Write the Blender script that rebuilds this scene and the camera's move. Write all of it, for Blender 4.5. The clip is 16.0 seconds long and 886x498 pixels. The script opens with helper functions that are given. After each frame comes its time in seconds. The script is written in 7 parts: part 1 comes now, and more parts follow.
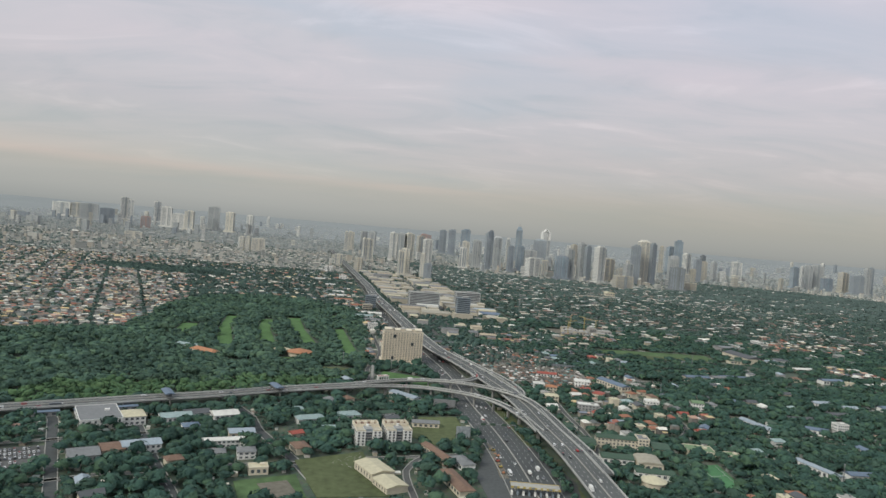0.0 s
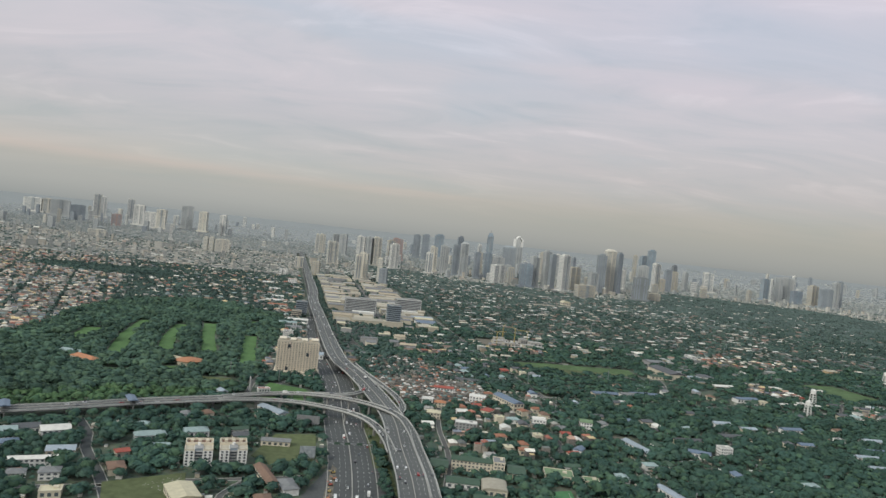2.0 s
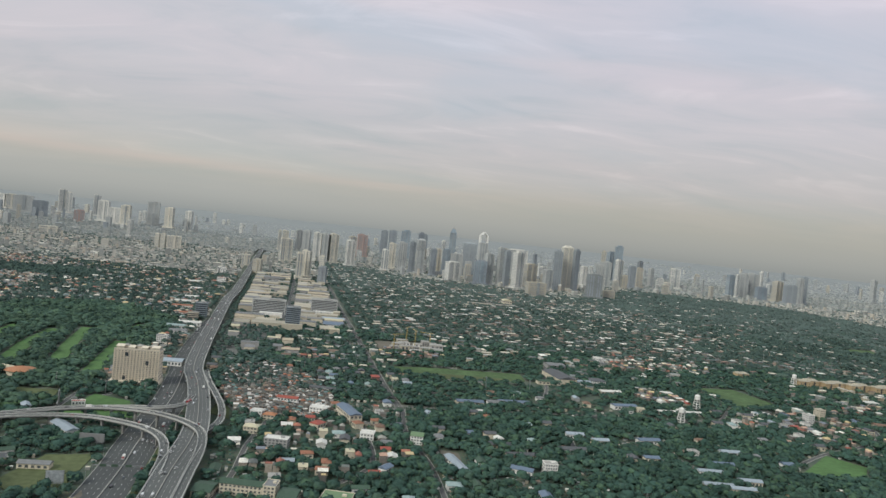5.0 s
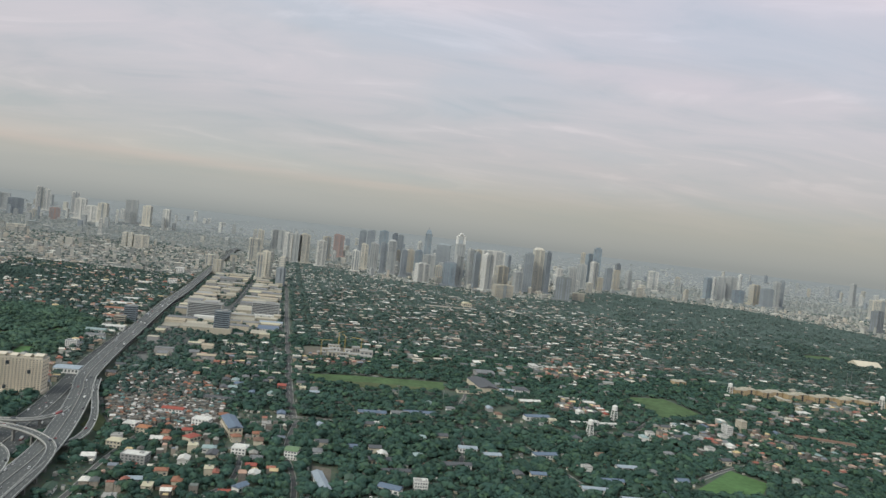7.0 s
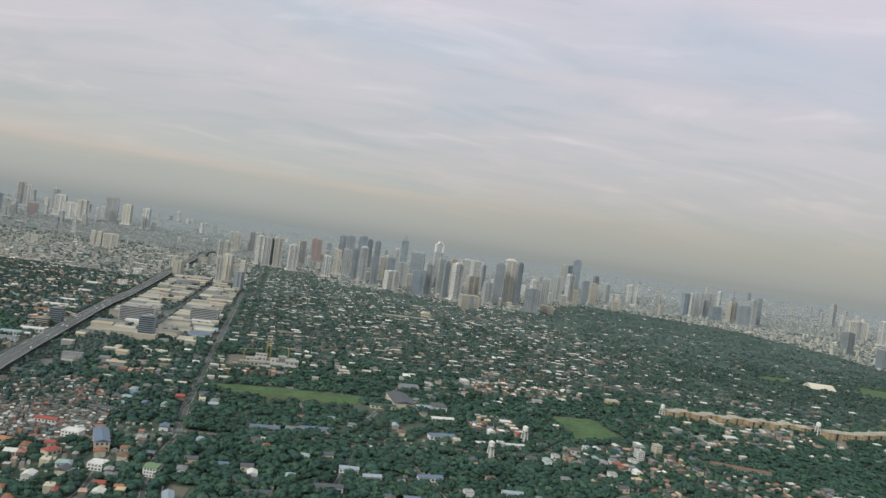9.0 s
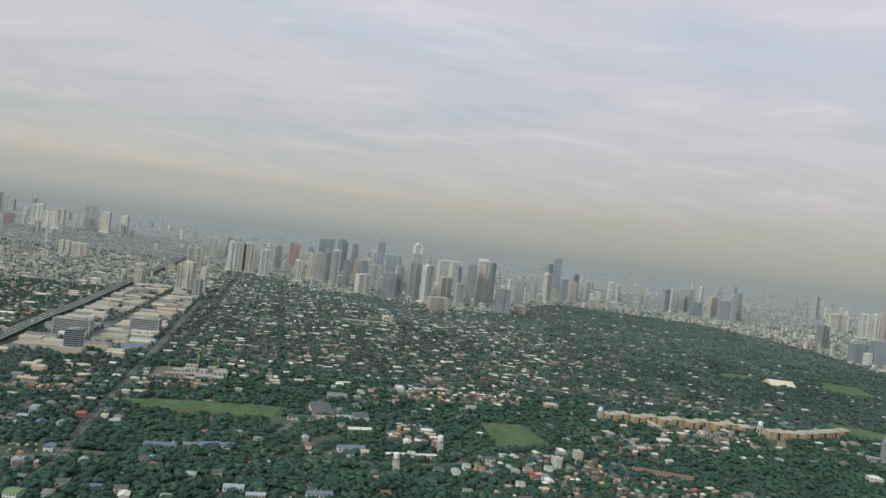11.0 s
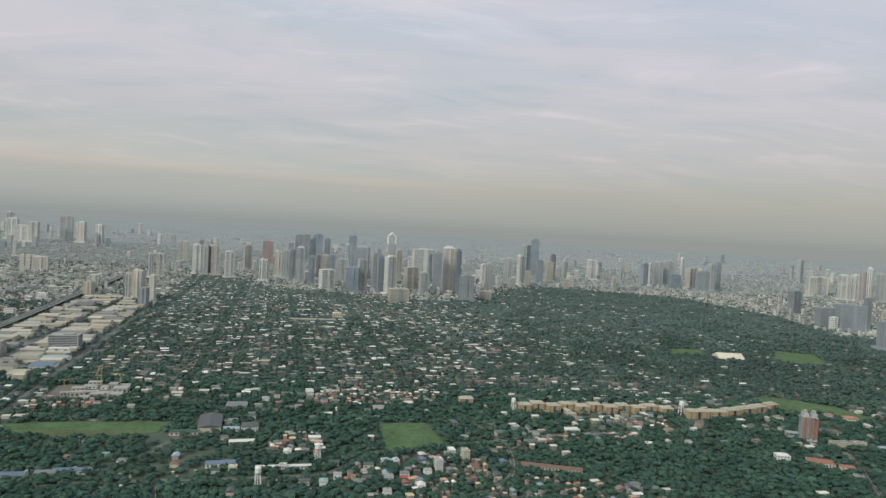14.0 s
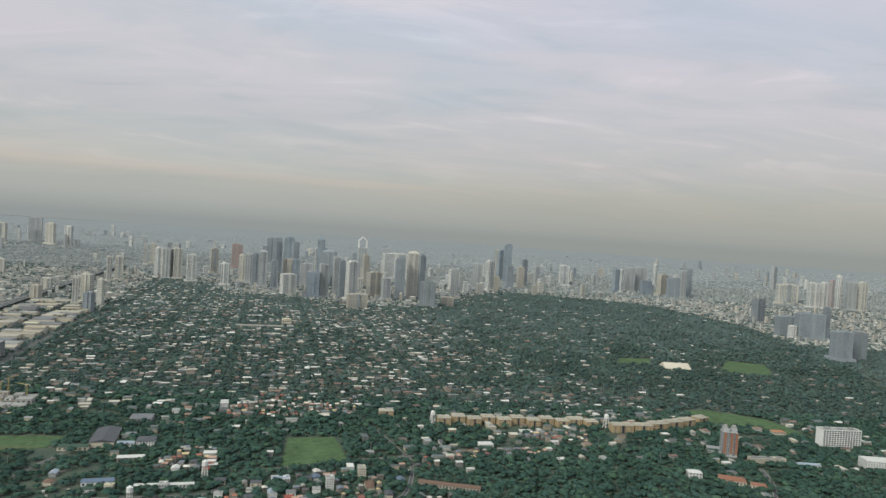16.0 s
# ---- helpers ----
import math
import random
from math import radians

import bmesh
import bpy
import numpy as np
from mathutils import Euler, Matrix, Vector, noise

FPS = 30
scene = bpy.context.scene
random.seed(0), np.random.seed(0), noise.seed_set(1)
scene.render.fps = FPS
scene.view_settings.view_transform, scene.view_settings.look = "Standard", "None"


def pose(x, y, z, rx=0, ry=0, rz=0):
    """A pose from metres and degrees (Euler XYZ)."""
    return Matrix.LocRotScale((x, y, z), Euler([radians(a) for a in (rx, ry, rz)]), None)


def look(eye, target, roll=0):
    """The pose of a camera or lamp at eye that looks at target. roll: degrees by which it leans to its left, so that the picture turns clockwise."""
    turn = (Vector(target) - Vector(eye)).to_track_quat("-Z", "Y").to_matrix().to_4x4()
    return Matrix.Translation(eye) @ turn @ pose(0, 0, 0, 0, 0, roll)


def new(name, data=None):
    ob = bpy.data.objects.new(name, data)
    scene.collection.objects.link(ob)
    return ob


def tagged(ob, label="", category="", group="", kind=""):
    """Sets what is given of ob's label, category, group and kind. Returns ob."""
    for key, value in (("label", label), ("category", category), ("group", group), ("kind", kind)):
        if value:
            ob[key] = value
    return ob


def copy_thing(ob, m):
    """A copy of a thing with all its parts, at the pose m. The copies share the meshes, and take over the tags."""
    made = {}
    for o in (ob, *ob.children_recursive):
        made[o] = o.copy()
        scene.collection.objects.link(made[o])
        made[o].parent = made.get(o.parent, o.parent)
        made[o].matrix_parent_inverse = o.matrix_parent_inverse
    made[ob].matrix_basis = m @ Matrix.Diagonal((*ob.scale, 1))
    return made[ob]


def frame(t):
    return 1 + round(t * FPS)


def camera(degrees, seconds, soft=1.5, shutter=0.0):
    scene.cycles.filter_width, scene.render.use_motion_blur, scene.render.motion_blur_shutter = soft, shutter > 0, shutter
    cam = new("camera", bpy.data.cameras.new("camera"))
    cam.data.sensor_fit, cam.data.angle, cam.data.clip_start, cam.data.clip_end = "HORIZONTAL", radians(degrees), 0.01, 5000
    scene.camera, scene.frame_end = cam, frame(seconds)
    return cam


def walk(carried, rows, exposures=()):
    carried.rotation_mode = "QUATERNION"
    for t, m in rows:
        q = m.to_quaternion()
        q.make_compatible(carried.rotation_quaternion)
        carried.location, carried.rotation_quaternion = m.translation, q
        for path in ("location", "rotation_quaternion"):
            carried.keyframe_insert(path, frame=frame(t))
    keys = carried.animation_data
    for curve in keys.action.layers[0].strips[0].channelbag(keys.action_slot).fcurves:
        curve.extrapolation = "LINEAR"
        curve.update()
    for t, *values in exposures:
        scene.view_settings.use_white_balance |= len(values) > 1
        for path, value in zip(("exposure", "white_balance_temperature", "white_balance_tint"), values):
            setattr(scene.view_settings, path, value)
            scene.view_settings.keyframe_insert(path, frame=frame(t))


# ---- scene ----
cam = camera(66.4, 16.0)
PATH = [
    (0, (1.041, -4.400, 108.422), (2.757, 95.560, 106.177), 4.82),
    (0.5, (18.609, -0.674, 110.960), (20.630, 99.283, 108.862), 4.56),
    (1, (36.228, 3.083, 113.497), (38.710, 103.034, 111.585), 4.78),
    (1.5, (53.893, 6.849, 116.052), (56.792, 106.793, 114.409), 5.52),
    (2, (71.599, 10.603, 118.636), (74.948, 110.536, 117.144), 6.06),
    (2.5, (89.345, 14.328, 121.263), (92.949, 114.253, 119.899), 6.45),
    (3, (107.126, 18.006, 123.943), (110.974, 117.922, 122.498), 6.54),
    (3.5, (124.941, 21.625, 126.685), (129.047, 121.528, 125.110), 6.44),
    (4, (142.786, 25.171, 129.495), (147.169, 125.057, 127.602), 6.25),
    (6.5, (232.433, 41.530, 144.696), (238.075, 141.347, 142.562), 6.13),
    (7, (250.442, 44.498, 147.967), (256.235, 144.309, 145.903), 6.44),
    (7.5, (268.478, 47.367, 151.306), (274.386, 147.174, 149.434), 6.85),
    (8, (286.543, 50.138, 154.706), (292.600, 149.941, 153.101), 7.36),
    (8.5, (304.638, 52.818, 158.159), (310.759, 152.623, 156.918), 7.91),
    (9, (322.766, 55.415, 161.654), (329.099, 155.210, 160.685), 8.15),
    (11.5, (413.975, 67.581, 179.276), (420.892, 167.338, 178.300), 6.05),
    (12, (432.358, 69.964, 182.707), (439.068, 169.730, 181.355), 4.98),
    (12.5, (450.798, 72.376, 186.059), (457.430, 172.142, 184.328), 4.20),
    (13, (469.299, 74.843, 189.306), (475.956, 174.597, 187.075), 3.70),
    (13.5, (487.868, 77.391, 192.422), (494.647, 177.121, 189.614), 3.40),
    (14, (506.511, 80.046, 195.380), (513.463, 179.756, 192.276), 3.16),
    (14.5, (525.235, 82.841, 198.150), (532.481, 182.528, 194.995), 3.09),
    (15, (544.045, 85.808, 200.700), (551.633, 185.473, 197.645), 3.07),
    (15.5, (562.950, 88.980, 202.998), (571.003, 188.617, 200.215), 3.35),
    (16, (581.957, 92.394, 205.008), (590.464, 192.001, 202.486), 3.63),
]
walk(cam, [(t, look(eye, target, roll)) for t, eye, target, roll in PATH], [(0.0, 0.0, 6450.0, 8.0), (16.0, 0.0, 6380.0, 5.5)])

# ---- sky and light ----
world = bpy.data.worlds.new("hazy_overcast_sky")
scene.world = world
world.use_nodes = True
wn, wl = world.node_tree.nodes, world.node_tree.links
wn.clear()


def wnode(kind, **values):
    node = wn.new(kind)
    for key, value in values.items():
        node.inputs[key].default_value = value
    return node


def ramp(node, stops, interpolation="LINEAR"):
    node.color_ramp.interpolation = interpolation
    band = node.color_ramp.elements
    while len(band) > 1:
        band.remove(band[-1])
    for n, (at, colour) in enumerate(stops):
        e = band[0] if n == 0 else band.new(at)
        e.position, e.color = at, (*colour[:3], 1)
    return node


SUN_UP, SUN_SIDE = 38.0, 228.0       # height of the sun, and the side it stands on, clockwise from ahead
coords = wn.new("ShaderNodeTexCoord")
split = wn.new("ShaderNodeSeparateXYZ")
wl.new(coords.outputs["Generated"], split.inputs[0])
height = wn.new("ShaderNodeMapRange")
height.inputs["From Min"].default_value, height.inputs["From Max"].default_value = -0.1, 0.5
wl.new(split.outputs["Z"], height.inputs["Value"])
west_veil = ramp(wn.new("ShaderNodeValToRGB"), [
    (0.0, (0.285, 0.307, 0.307)), (0.16, (0.305, 0.322, 0.318)), (0.182, (0.365, 0.372, 0.36)), (0.205, (0.415, 0.415, 0.396)), (0.235, (0.45, 0.443, 0.418)), (0.256, (0.478, 0.461, 0.426)),
    (0.272, (0.575, 0.51, 0.465)), (0.288, (0.56, 0.525, 0.49)), (0.33, (0.535, 0.53, 0.525)), (0.41, (0.55, 0.545, 0.57)), (0.5, (0.6, 0.59, 0.63)), (0.86, (0.69, 0.65, 0.735)), (1.0, (0.575, 0.64, 0.71))])
east_veil = ramp(wn.new("ShaderNodeValToRGB"), [
    (0.0, (0.285, 0.307, 0.307)), (0.165, (0.312, 0.32, 0.308)), (0.182, (0.352, 0.354, 0.336)), (0.203, (0.385, 0.38, 0.354)), (0.235, (0.428, 0.412, 0.372)), (0.27, (0.478, 0.452, 0.408)),
    (0.33, (0.545, 0.515, 0.51)), (0.45, (0.605, 0.58, 0.61)), (0.58, (0.655, 0.615, 0.675)), (0.86, (0.70, 0.65, 0.745)), (1.0, (0.575, 0.64, 0.71))])
wl.new(height.outputs["Result"], west_veil.inputs["Fac"])
wl.new(height.outputs["Result"], east_veil.inputs["Fac"])
side = wn.new("ShaderNodeMapRange")       # a warm streak lies over the haze in the west only
side.inputs["From Min"].default_value, side.inputs["From Max"].default_value = -0.25, 0.3
wl.new(split.outputs["X"], side.inputs["Value"])
veil = wn.new("ShaderNodeMix")
veil.data_type = "RGBA"
wl.new(side.outputs["Result"], veil.inputs["Factor"])
wl.new(west_veil.outputs["Color"], veil.inputs["A"])
wl.new(east_veil.outputs["Color"], veil.inputs["B"])
# the cloud sheet: the way up, laid flat on a ceiling and stretched into long streaks
lift = wn.new("ShaderNodeMath")
lift.operation = "ADD"
lift.inputs[1].default_value = 0.16
wl.new(split.outputs["Z"], lift.inputs[0])
flat = wn.new("ShaderNodeVectorMath")
flat.operation = "DIVIDE"
wl.new(coords.outputs["Generated"], flat.inputs[0])
wl.new(lift.outputs[0], flat.inputs[1])
lay = wn.new("ShaderNodeMapping")
lay.inputs["Rotation"].default_value = (0, 0, radians(9))
lay.inputs["Scale"].default_value = (0.55, 1.2, 0.35)
wl.new(flat.outputs[0], lay.inputs["Vector"])
puffs = wnode("ShaderNodeTexNoise", Scale=2.7, Detail=8.0, Roughness=0.57, Distortion=0.8)
wl.new(lay.outputs[0], puffs.inputs["Vector"])
streaks = wnode("ShaderNodeTexNoise", Scale=0.9, Detail=3.0, Roughness=0.5, Distortion=0.3)
wl.new(lay.outputs[0], streaks.inputs["Vector"])
bright = ramp(wn.new("ShaderNodeValToRGB"), [(0.32, (0.88, 0.925, 0.935)), (0.46, (0.975, 0.982, 0.985)), (0.57, (1.02, 1.008, 1.005)), (0.68, (1.13, 1.095, 1.085))])
wl.new(puffs.outputs["Fac"], bright.inputs["Fac"])
gaps = ramp(wn.new("ShaderNodeValToRGB"), [(0.36, (0.87, 0.955, 0.985)), (0.46, (0.98, 0.992, 0.99)), (0.68, (1.06, 1.02, 1.02))])
wl.new(streaks.outputs["Fac"], gaps.inputs["Fac"])
both = wn.new("ShaderNodeMix")
both.data_type, both.blend_type = "RGBA", "MULTIPLY"
both.inputs["Factor"].default_value = 1.0
wl.new(bright.outputs["Color"], both.inputs["A"])
wl.new(gaps.outputs["Color"], both.inputs["B"])
clear = wn.new("ShaderNodeMapRange")      # the clouds drown in the haze towards the horizon
clear.inputs["From Min"].default_value, clear.inputs["From Max"].default_value = 0.02, 0.14
wl.new(split.outputs["Z"], clear.inputs["Value"])
cloud = wn.new("ShaderNodeMix")
cloud.data_type, cloud.blend_type = "RGBA", "MULTIPLY"
wl.new(clear.outputs["Result"], cloud.inputs["Factor"])
wl.new(veil.outputs["Result"], cloud.inputs["A"])
wl.new(both.outputs["Result"], cloud.inputs["B"])
sky = wn.new("ShaderNodeTexSky")
sky.sky_type, sky.sun_disc = "NISHITA", False
sky.sun_elevation, sky.sun_rotation = radians(SUN_UP), radians(SUN_SIDE)
dim = wn.new("ShaderNodeVectorMath")
dim.operation = "SCALE"
dim.inputs["Scale"].default_value = 0.06
wl.new(sky.outputs["Color"], dim.inputs[0])
cover = wn.new("ShaderNodeMix")
cover.data_type = "RGBA"
cover.inputs["Factor"].default_value = 0.96
wl.new(dim.outputs[0], cover.inputs["A"])
wl.new(cloud.outputs["Result"], cover.inputs["B"])
dome = wnode("ShaderNodeBackground", Strength=1.0)
wl.new(cover.outputs["Result"], dome.inputs["Color"])
wl.new(dome.outputs[0], wn.new("ShaderNodeOutputWorld").inputs["Surface"])

sun = new("sun", bpy.data.lights.new("sun", "SUN"))
sun.data.energy, sun.data.angle, sun.data.color = 2.05, radians(24), (1.0, 0.95, 0.85)
a = radians(SUN_SIDE)
sun.matrix_world = look((0, 0, 0), (-math.sin(a) * math.cos(radians(SUN_UP)), -math.cos(a) * math.cos(radians(SUN_UP)), -math.sin(radians(SUN_UP))))

# ---- materials ----
def shader(name, colour, rough=0.85, var=0.3, grain=1.2, metal=0.0, spec=0.3, bump=0.0, palette=None, by="island", sheen=0.0, large=0.02, depth=0.15):
    """A weathered surface: its colour, or one colour of a palette for each island or object, broken by grain and by wide stains."""
    m = bpy.data.materials.new(name)
    m.use_nodes = True
    nodes, links = m.node_tree.nodes, m.node_tree.links
    bsdf = nodes["Principled BSDF"]
    bsdf.inputs["Roughness"].default_value, bsdf.inputs["Metallic"].default_value = rough, metal
    bsdf.inputs["Specular IOR Level"].default_value = spec
    if sheen:
        bsdf.inputs["Sheen Weight"].default_value, bsdf.inputs["Sheen Roughness"].default_value = sheen, 0.4
    where = nodes.new("ShaderNodeNewGeometry")
    fine, wide = nodes.new("ShaderNodeTexNoise"), nodes.new("ShaderNodeTexNoise")
    fine.inputs["Scale"].default_value, fine.inputs["Detail"].default_value = grain, 5
    wide.inputs["Scale"].default_value, wide.inputs["Detail"].default_value = large, 3
    links.new(where.outputs["Position"], fine.inputs["Vector"])
    links.new(where.outputs["Position"], wide.inputs["Vector"])
    mean = nodes.new("ShaderNodeMath")
    mean.operation = "ADD"
    links.new(fine.outputs["Fac"], mean.inputs[0])
    links.new(wide.outputs["Fac"], mean.inputs[1])
    spread = nodes.new("ShaderNodeMapRange")
    spread.inputs["From Min"].default_value, spread.inputs["From Max"].default_value = 0.6, 1.4
    spread.inputs["To Min"].default_value, spread.inputs["To Max"].default_value = 1 - var, 1 + var
    links.new(mean.outputs[0], spread.inputs["Value"])
    tint = nodes.new("ShaderNodeVectorMath")
    tint.operation = "SCALE"
    links.new(spread.outputs["Result"], tint.inputs["Scale"])
    if palette:
        pick = ramp(nodes.new("ShaderNodeValToRGB"), [(n / len(palette), c) for n, c in enumerate(palette)], "CONSTANT")
        if by == "island":
            links.new(where.outputs["Random Per Island"], pick.inputs["Fac"])
        else:
            links.new(nodes.new("ShaderNodeObjectInfo").outputs["Random"], pick.inputs["Fac"])
        links.new(pick.outputs["Color"], tint.inputs[0])
    else:
        tint.inputs[0].default_value = colour[:3]
    links.new(tint.outputs[0], bsdf.inputs["Base Color"])
    if bump:
        relief = nodes.new("ShaderNodeBump")
        relief.inputs["Strength"].default_value, relief.inputs["Distance"].default_value = bump, depth
        links.new(fine.outputs["Fac"], relief.inputs["Height"])
        links.new(relief.outputs["Normal"], bsdf.inputs["Normal"])
    return m


def ground_shader():
    """Grass, bare earth and worn paving, mixed in patches."""
    m = shader("ground_cover", (0.1, 0.1, 0.1), rough=0.95, sheen=0.15)
    nodes, links = m.node_tree.nodes, m.node_tree.links
    where = nodes.new("ShaderNodeNewGeometry")
    patch = nodes.new("ShaderNodeTexNoise")
    patch.inputs["Scale"].default_value, patch.inputs["Detail"].default_value = 0.06, 9
    links.new(where.outputs["Position"], patch.inputs["Vector"])
    pick = ramp(nodes.new("ShaderNodeValToRGB"), [(0.3, (0.045, 0.07, 0.05)), (0.5, (0.058, 0.085, 0.055)), (0.6, (0.085, 0.105, 0.065)), (0.72, (0.14, 0.14, 0.115))])
    links.new(patch.outputs["Fac"], pick.inputs["Fac"])
    speck = nodes.new("ShaderNodeTexNoise")
    speck.inputs["Scale"].default_value, speck.inputs["Detail"].default_value = 0.6, 5
    links.new(where.outputs["Position"], speck.inputs["Vector"])
    mix = nodes.new("ShaderNodeMix")
    mix.data_type, mix.blend_type = "RGBA", "OVERLAY"
    mix.inputs["Factor"].default_value = 0.6
    links.new(pick.outputs["Color"], mix.inputs["A"])
    links.new(speck.outputs["Color"], mix.inputs["B"])
    links.new(mix.outputs["Result"], nodes["Principled BSDF"].inputs["Base Color"])
    return m


def glazed(name, colour, rough=0.25):
    """Office glass: dark panes with a clear gloss, and a faint row of floors."""
    m = shader(name, colour, rough=rough, var=0.35, grain=0.3, spec=0.6)
    m.node_tree.nodes["Principled BSDF"].inputs["Coat Weight"].default_value = 0.35
    return m


# tower colours are lightened and close in tone: haze painted into them
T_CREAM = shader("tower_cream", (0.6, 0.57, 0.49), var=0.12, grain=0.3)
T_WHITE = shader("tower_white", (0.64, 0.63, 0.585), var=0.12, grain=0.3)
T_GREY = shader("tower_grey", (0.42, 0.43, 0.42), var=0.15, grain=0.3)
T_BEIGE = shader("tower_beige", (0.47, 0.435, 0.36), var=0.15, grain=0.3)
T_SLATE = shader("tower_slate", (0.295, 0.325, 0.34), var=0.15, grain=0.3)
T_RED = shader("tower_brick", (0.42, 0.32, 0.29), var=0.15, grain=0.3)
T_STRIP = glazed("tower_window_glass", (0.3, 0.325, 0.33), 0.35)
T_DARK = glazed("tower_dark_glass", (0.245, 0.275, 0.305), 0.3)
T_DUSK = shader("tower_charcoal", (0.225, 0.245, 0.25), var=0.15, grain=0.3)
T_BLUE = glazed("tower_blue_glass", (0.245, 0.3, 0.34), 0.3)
GROUND = ground_shader()
TOWN_GROUND = shader("town_paving", (0.15, 0.155, 0.145), var=0.45, grain=0.4)
# far ground pales band by band: haze put into its colour
HAZE_GROUND = shader("haze_grey_ground", (0.195, 0.216, 0.208), var=0.2, grain=0.1, large=0.006)
PALE_GROUND = shader("pale_haze_ground", (0.262, 0.28, 0.276), var=0.06, grain=0.05, large=0.004)
LAWN = shader("mown_grass", (0.092, 0.175, 0.062), rough=0.95, var=0.3, grain=0.25, large=0.04)
TURF = shader("playing_field_grass", (0.085, 0.138, 0.058), rough=0.95, var=0.4, grain=0.2, large=0.05)
DRY_GRASS = shader("dry_grass", (0.1, 0.12, 0.055), rough=0.95, var=0.4, grain=0.3)
EARTH = shader("bare_earth", (0.16, 0.145, 0.115), rough=0.95, var=0.4, grain=0.5)
COURT = shader("green_court_paint", (0.085, 0.215, 0.095), var=0.25, grain=0.5)
COURT_GREY = shader("grey_green_court", (0.085, 0.115, 0.1), var=0.3, grain=0.5)
ASPHALT = shader("asphalt", (0.085, 0.09, 0.089), var=0.28, grain=0.7)
PARAPET = shader("whitewashed_parapet", (0.43, 0.43, 0.405), var=0.3, grain=0.6)
DECK = shader("worn_concrete_deck", (0.12, 0.126, 0.122), var=0.25, grain=0.5)
STREET = shader("street_concrete", (0.115, 0.115, 0.11), var=0.35, grain=0.6)
LINE = shader("road_paint", (0.6, 0.6, 0.56), var=0.25)
CONCRETE = shader("pale_concrete", (0.36, 0.35, 0.32), var=0.25, grain=0.8)
PIER = shader("grey_concrete", (0.25, 0.25, 0.235), var=0.3, grain=0.8)
WHITE = shader("white_paint", (0.76, 0.75, 0.71), var=0.18, grain=0.5)
CREAM = shader("cream_paint", (0.62, 0.56, 0.44), var=0.2, grain=0.5)
CONDO_CREAM = shader("warm_cream_render", (0.68, 0.61, 0.49), var=0.15, grain=0.5)
OCHRE = shader("ochre_paint", (0.43, 0.33, 0.2), var=0.2, grain=0.6)
BEIGE = shader("beige_paint", (0.46, 0.42, 0.335), var=0.2, grain=0.5)
GREYWALL = shader("grey_paint", (0.33, 0.33, 0.32), var=0.2, grain=0.5)
BLUEGREY = shader("blue_grey_cladding", (0.22, 0.26, 0.29), var=0.2, grain=0.3)
TAN = shader("tan_paint", (0.46, 0.39, 0.29), var=0.15, grain=0.3)
ROSE = shader("brick_red_paint", (0.34, 0.17, 0.13), var=0.2, grain=0.3)
GLASS = glazed("dark_glass", (0.05, 0.06, 0.07))
PANE = glazed("window_glass", (0.1, 0.115, 0.125), 0.2)
ROOF_GREY = shader("grey_sheet_roof", (0.2, 0.205, 0.205), rough=0.6, var=0.25, grain=0.7)
ROOF_DARK = shader("dark_sheet_roof", (0.1, 0.105, 0.11), rough=0.6, var=0.3, grain=0.7)
ROOF_BLUE = shader("blue_sheet_roof", (0.14, 0.185, 0.245), rough=0.55, var=0.25, grain=0.7)
ROOF_SKY = shader("pale_blue_sheet_roof", (0.32, 0.37, 0.41), rough=0.55, var=0.25, grain=0.7)
ROOF_TEAL = shader("pale_teal_sheet_roof", (0.29, 0.37, 0.36), rough=0.6, var=0.25, grain=0.7)
ROOF_GREEN = shader("green_sheet_roof", (0.16, 0.24, 0.13), rough=0.6, var=0.25, grain=0.7)
ROOF_DGREEN = shader("dark_green_roof", (0.06, 0.1, 0.07), rough=0.7, var=0.25, grain=0.7)
ROOF_RED = shader("red_sheet_roof", (0.34, 0.095, 0.07), rough=0.6, var=0.25, grain=0.7)
ROOF_TERRA = shader("terracotta_roof", (0.32, 0.155, 0.1), rough=0.8, var=0.3, grain=0.9)
ROOF_BROWN = shader("brown_roof", (0.2, 0.13, 0.095), rough=0.8, var=0.3, grain=0.9)
ROOF_WHITE = shader("white_sheet_roof", (0.66, 0.645, 0.59), rough=0.6, var=0.22, grain=0.5)
ROOF_CREAM = shader("cream_yellow_roof", (0.56, 0.51, 0.36), rough=0.65, var=0.2, grain=0.5)
ROOF_ORANGE = shader("orange_roof", (0.44, 0.21, 0.115), rough=0.75, var=0.25, grain=0.8)
STEEL = shader("weathered_steel", (0.3, 0.31, 0.31), rough=0.5, metal=0.6, var=0.2)
ROOF_TAN = shader("faded_tan_roof", (0.36, 0.33, 0.26), rough=0.65, var=0.25, grain=0.5)
YELLOW = shader("yellow_steel", (0.42, 0.33, 0.12), rough=0.5, var=0.2)
BARK = shader("bark", (0.11, 0.085, 0.06), var=0.4, grain=3)
RUBBER = shader("tyre_rubber", (0.02, 0.02, 0.02), var=0.1)
CAR_PAINT = shader("car_paint", (0.5, 0.5, 0.5), rough=0.35, var=0.05, spec=0.6, by="object", palette=[
    (0.7, 0.7, 0.7), (0.65, 0.65, 0.66), (0.04, 0.04, 0.045), (0.35, 0.36, 0.37), (0.72, 0.72, 0.7), (0.3, 0.03, 0.03), (0.12, 0.13, 0.15), (0.6, 0.6, 0.58)])
GREENS = [(0.052, 0.102, 0.080), (0.063, 0.119, 0.087), (0.048, 0.094, 0.078), (0.081, 0.143, 0.089), (0.052, 0.103, 0.083), (0.067, 0.116, 0.087)]
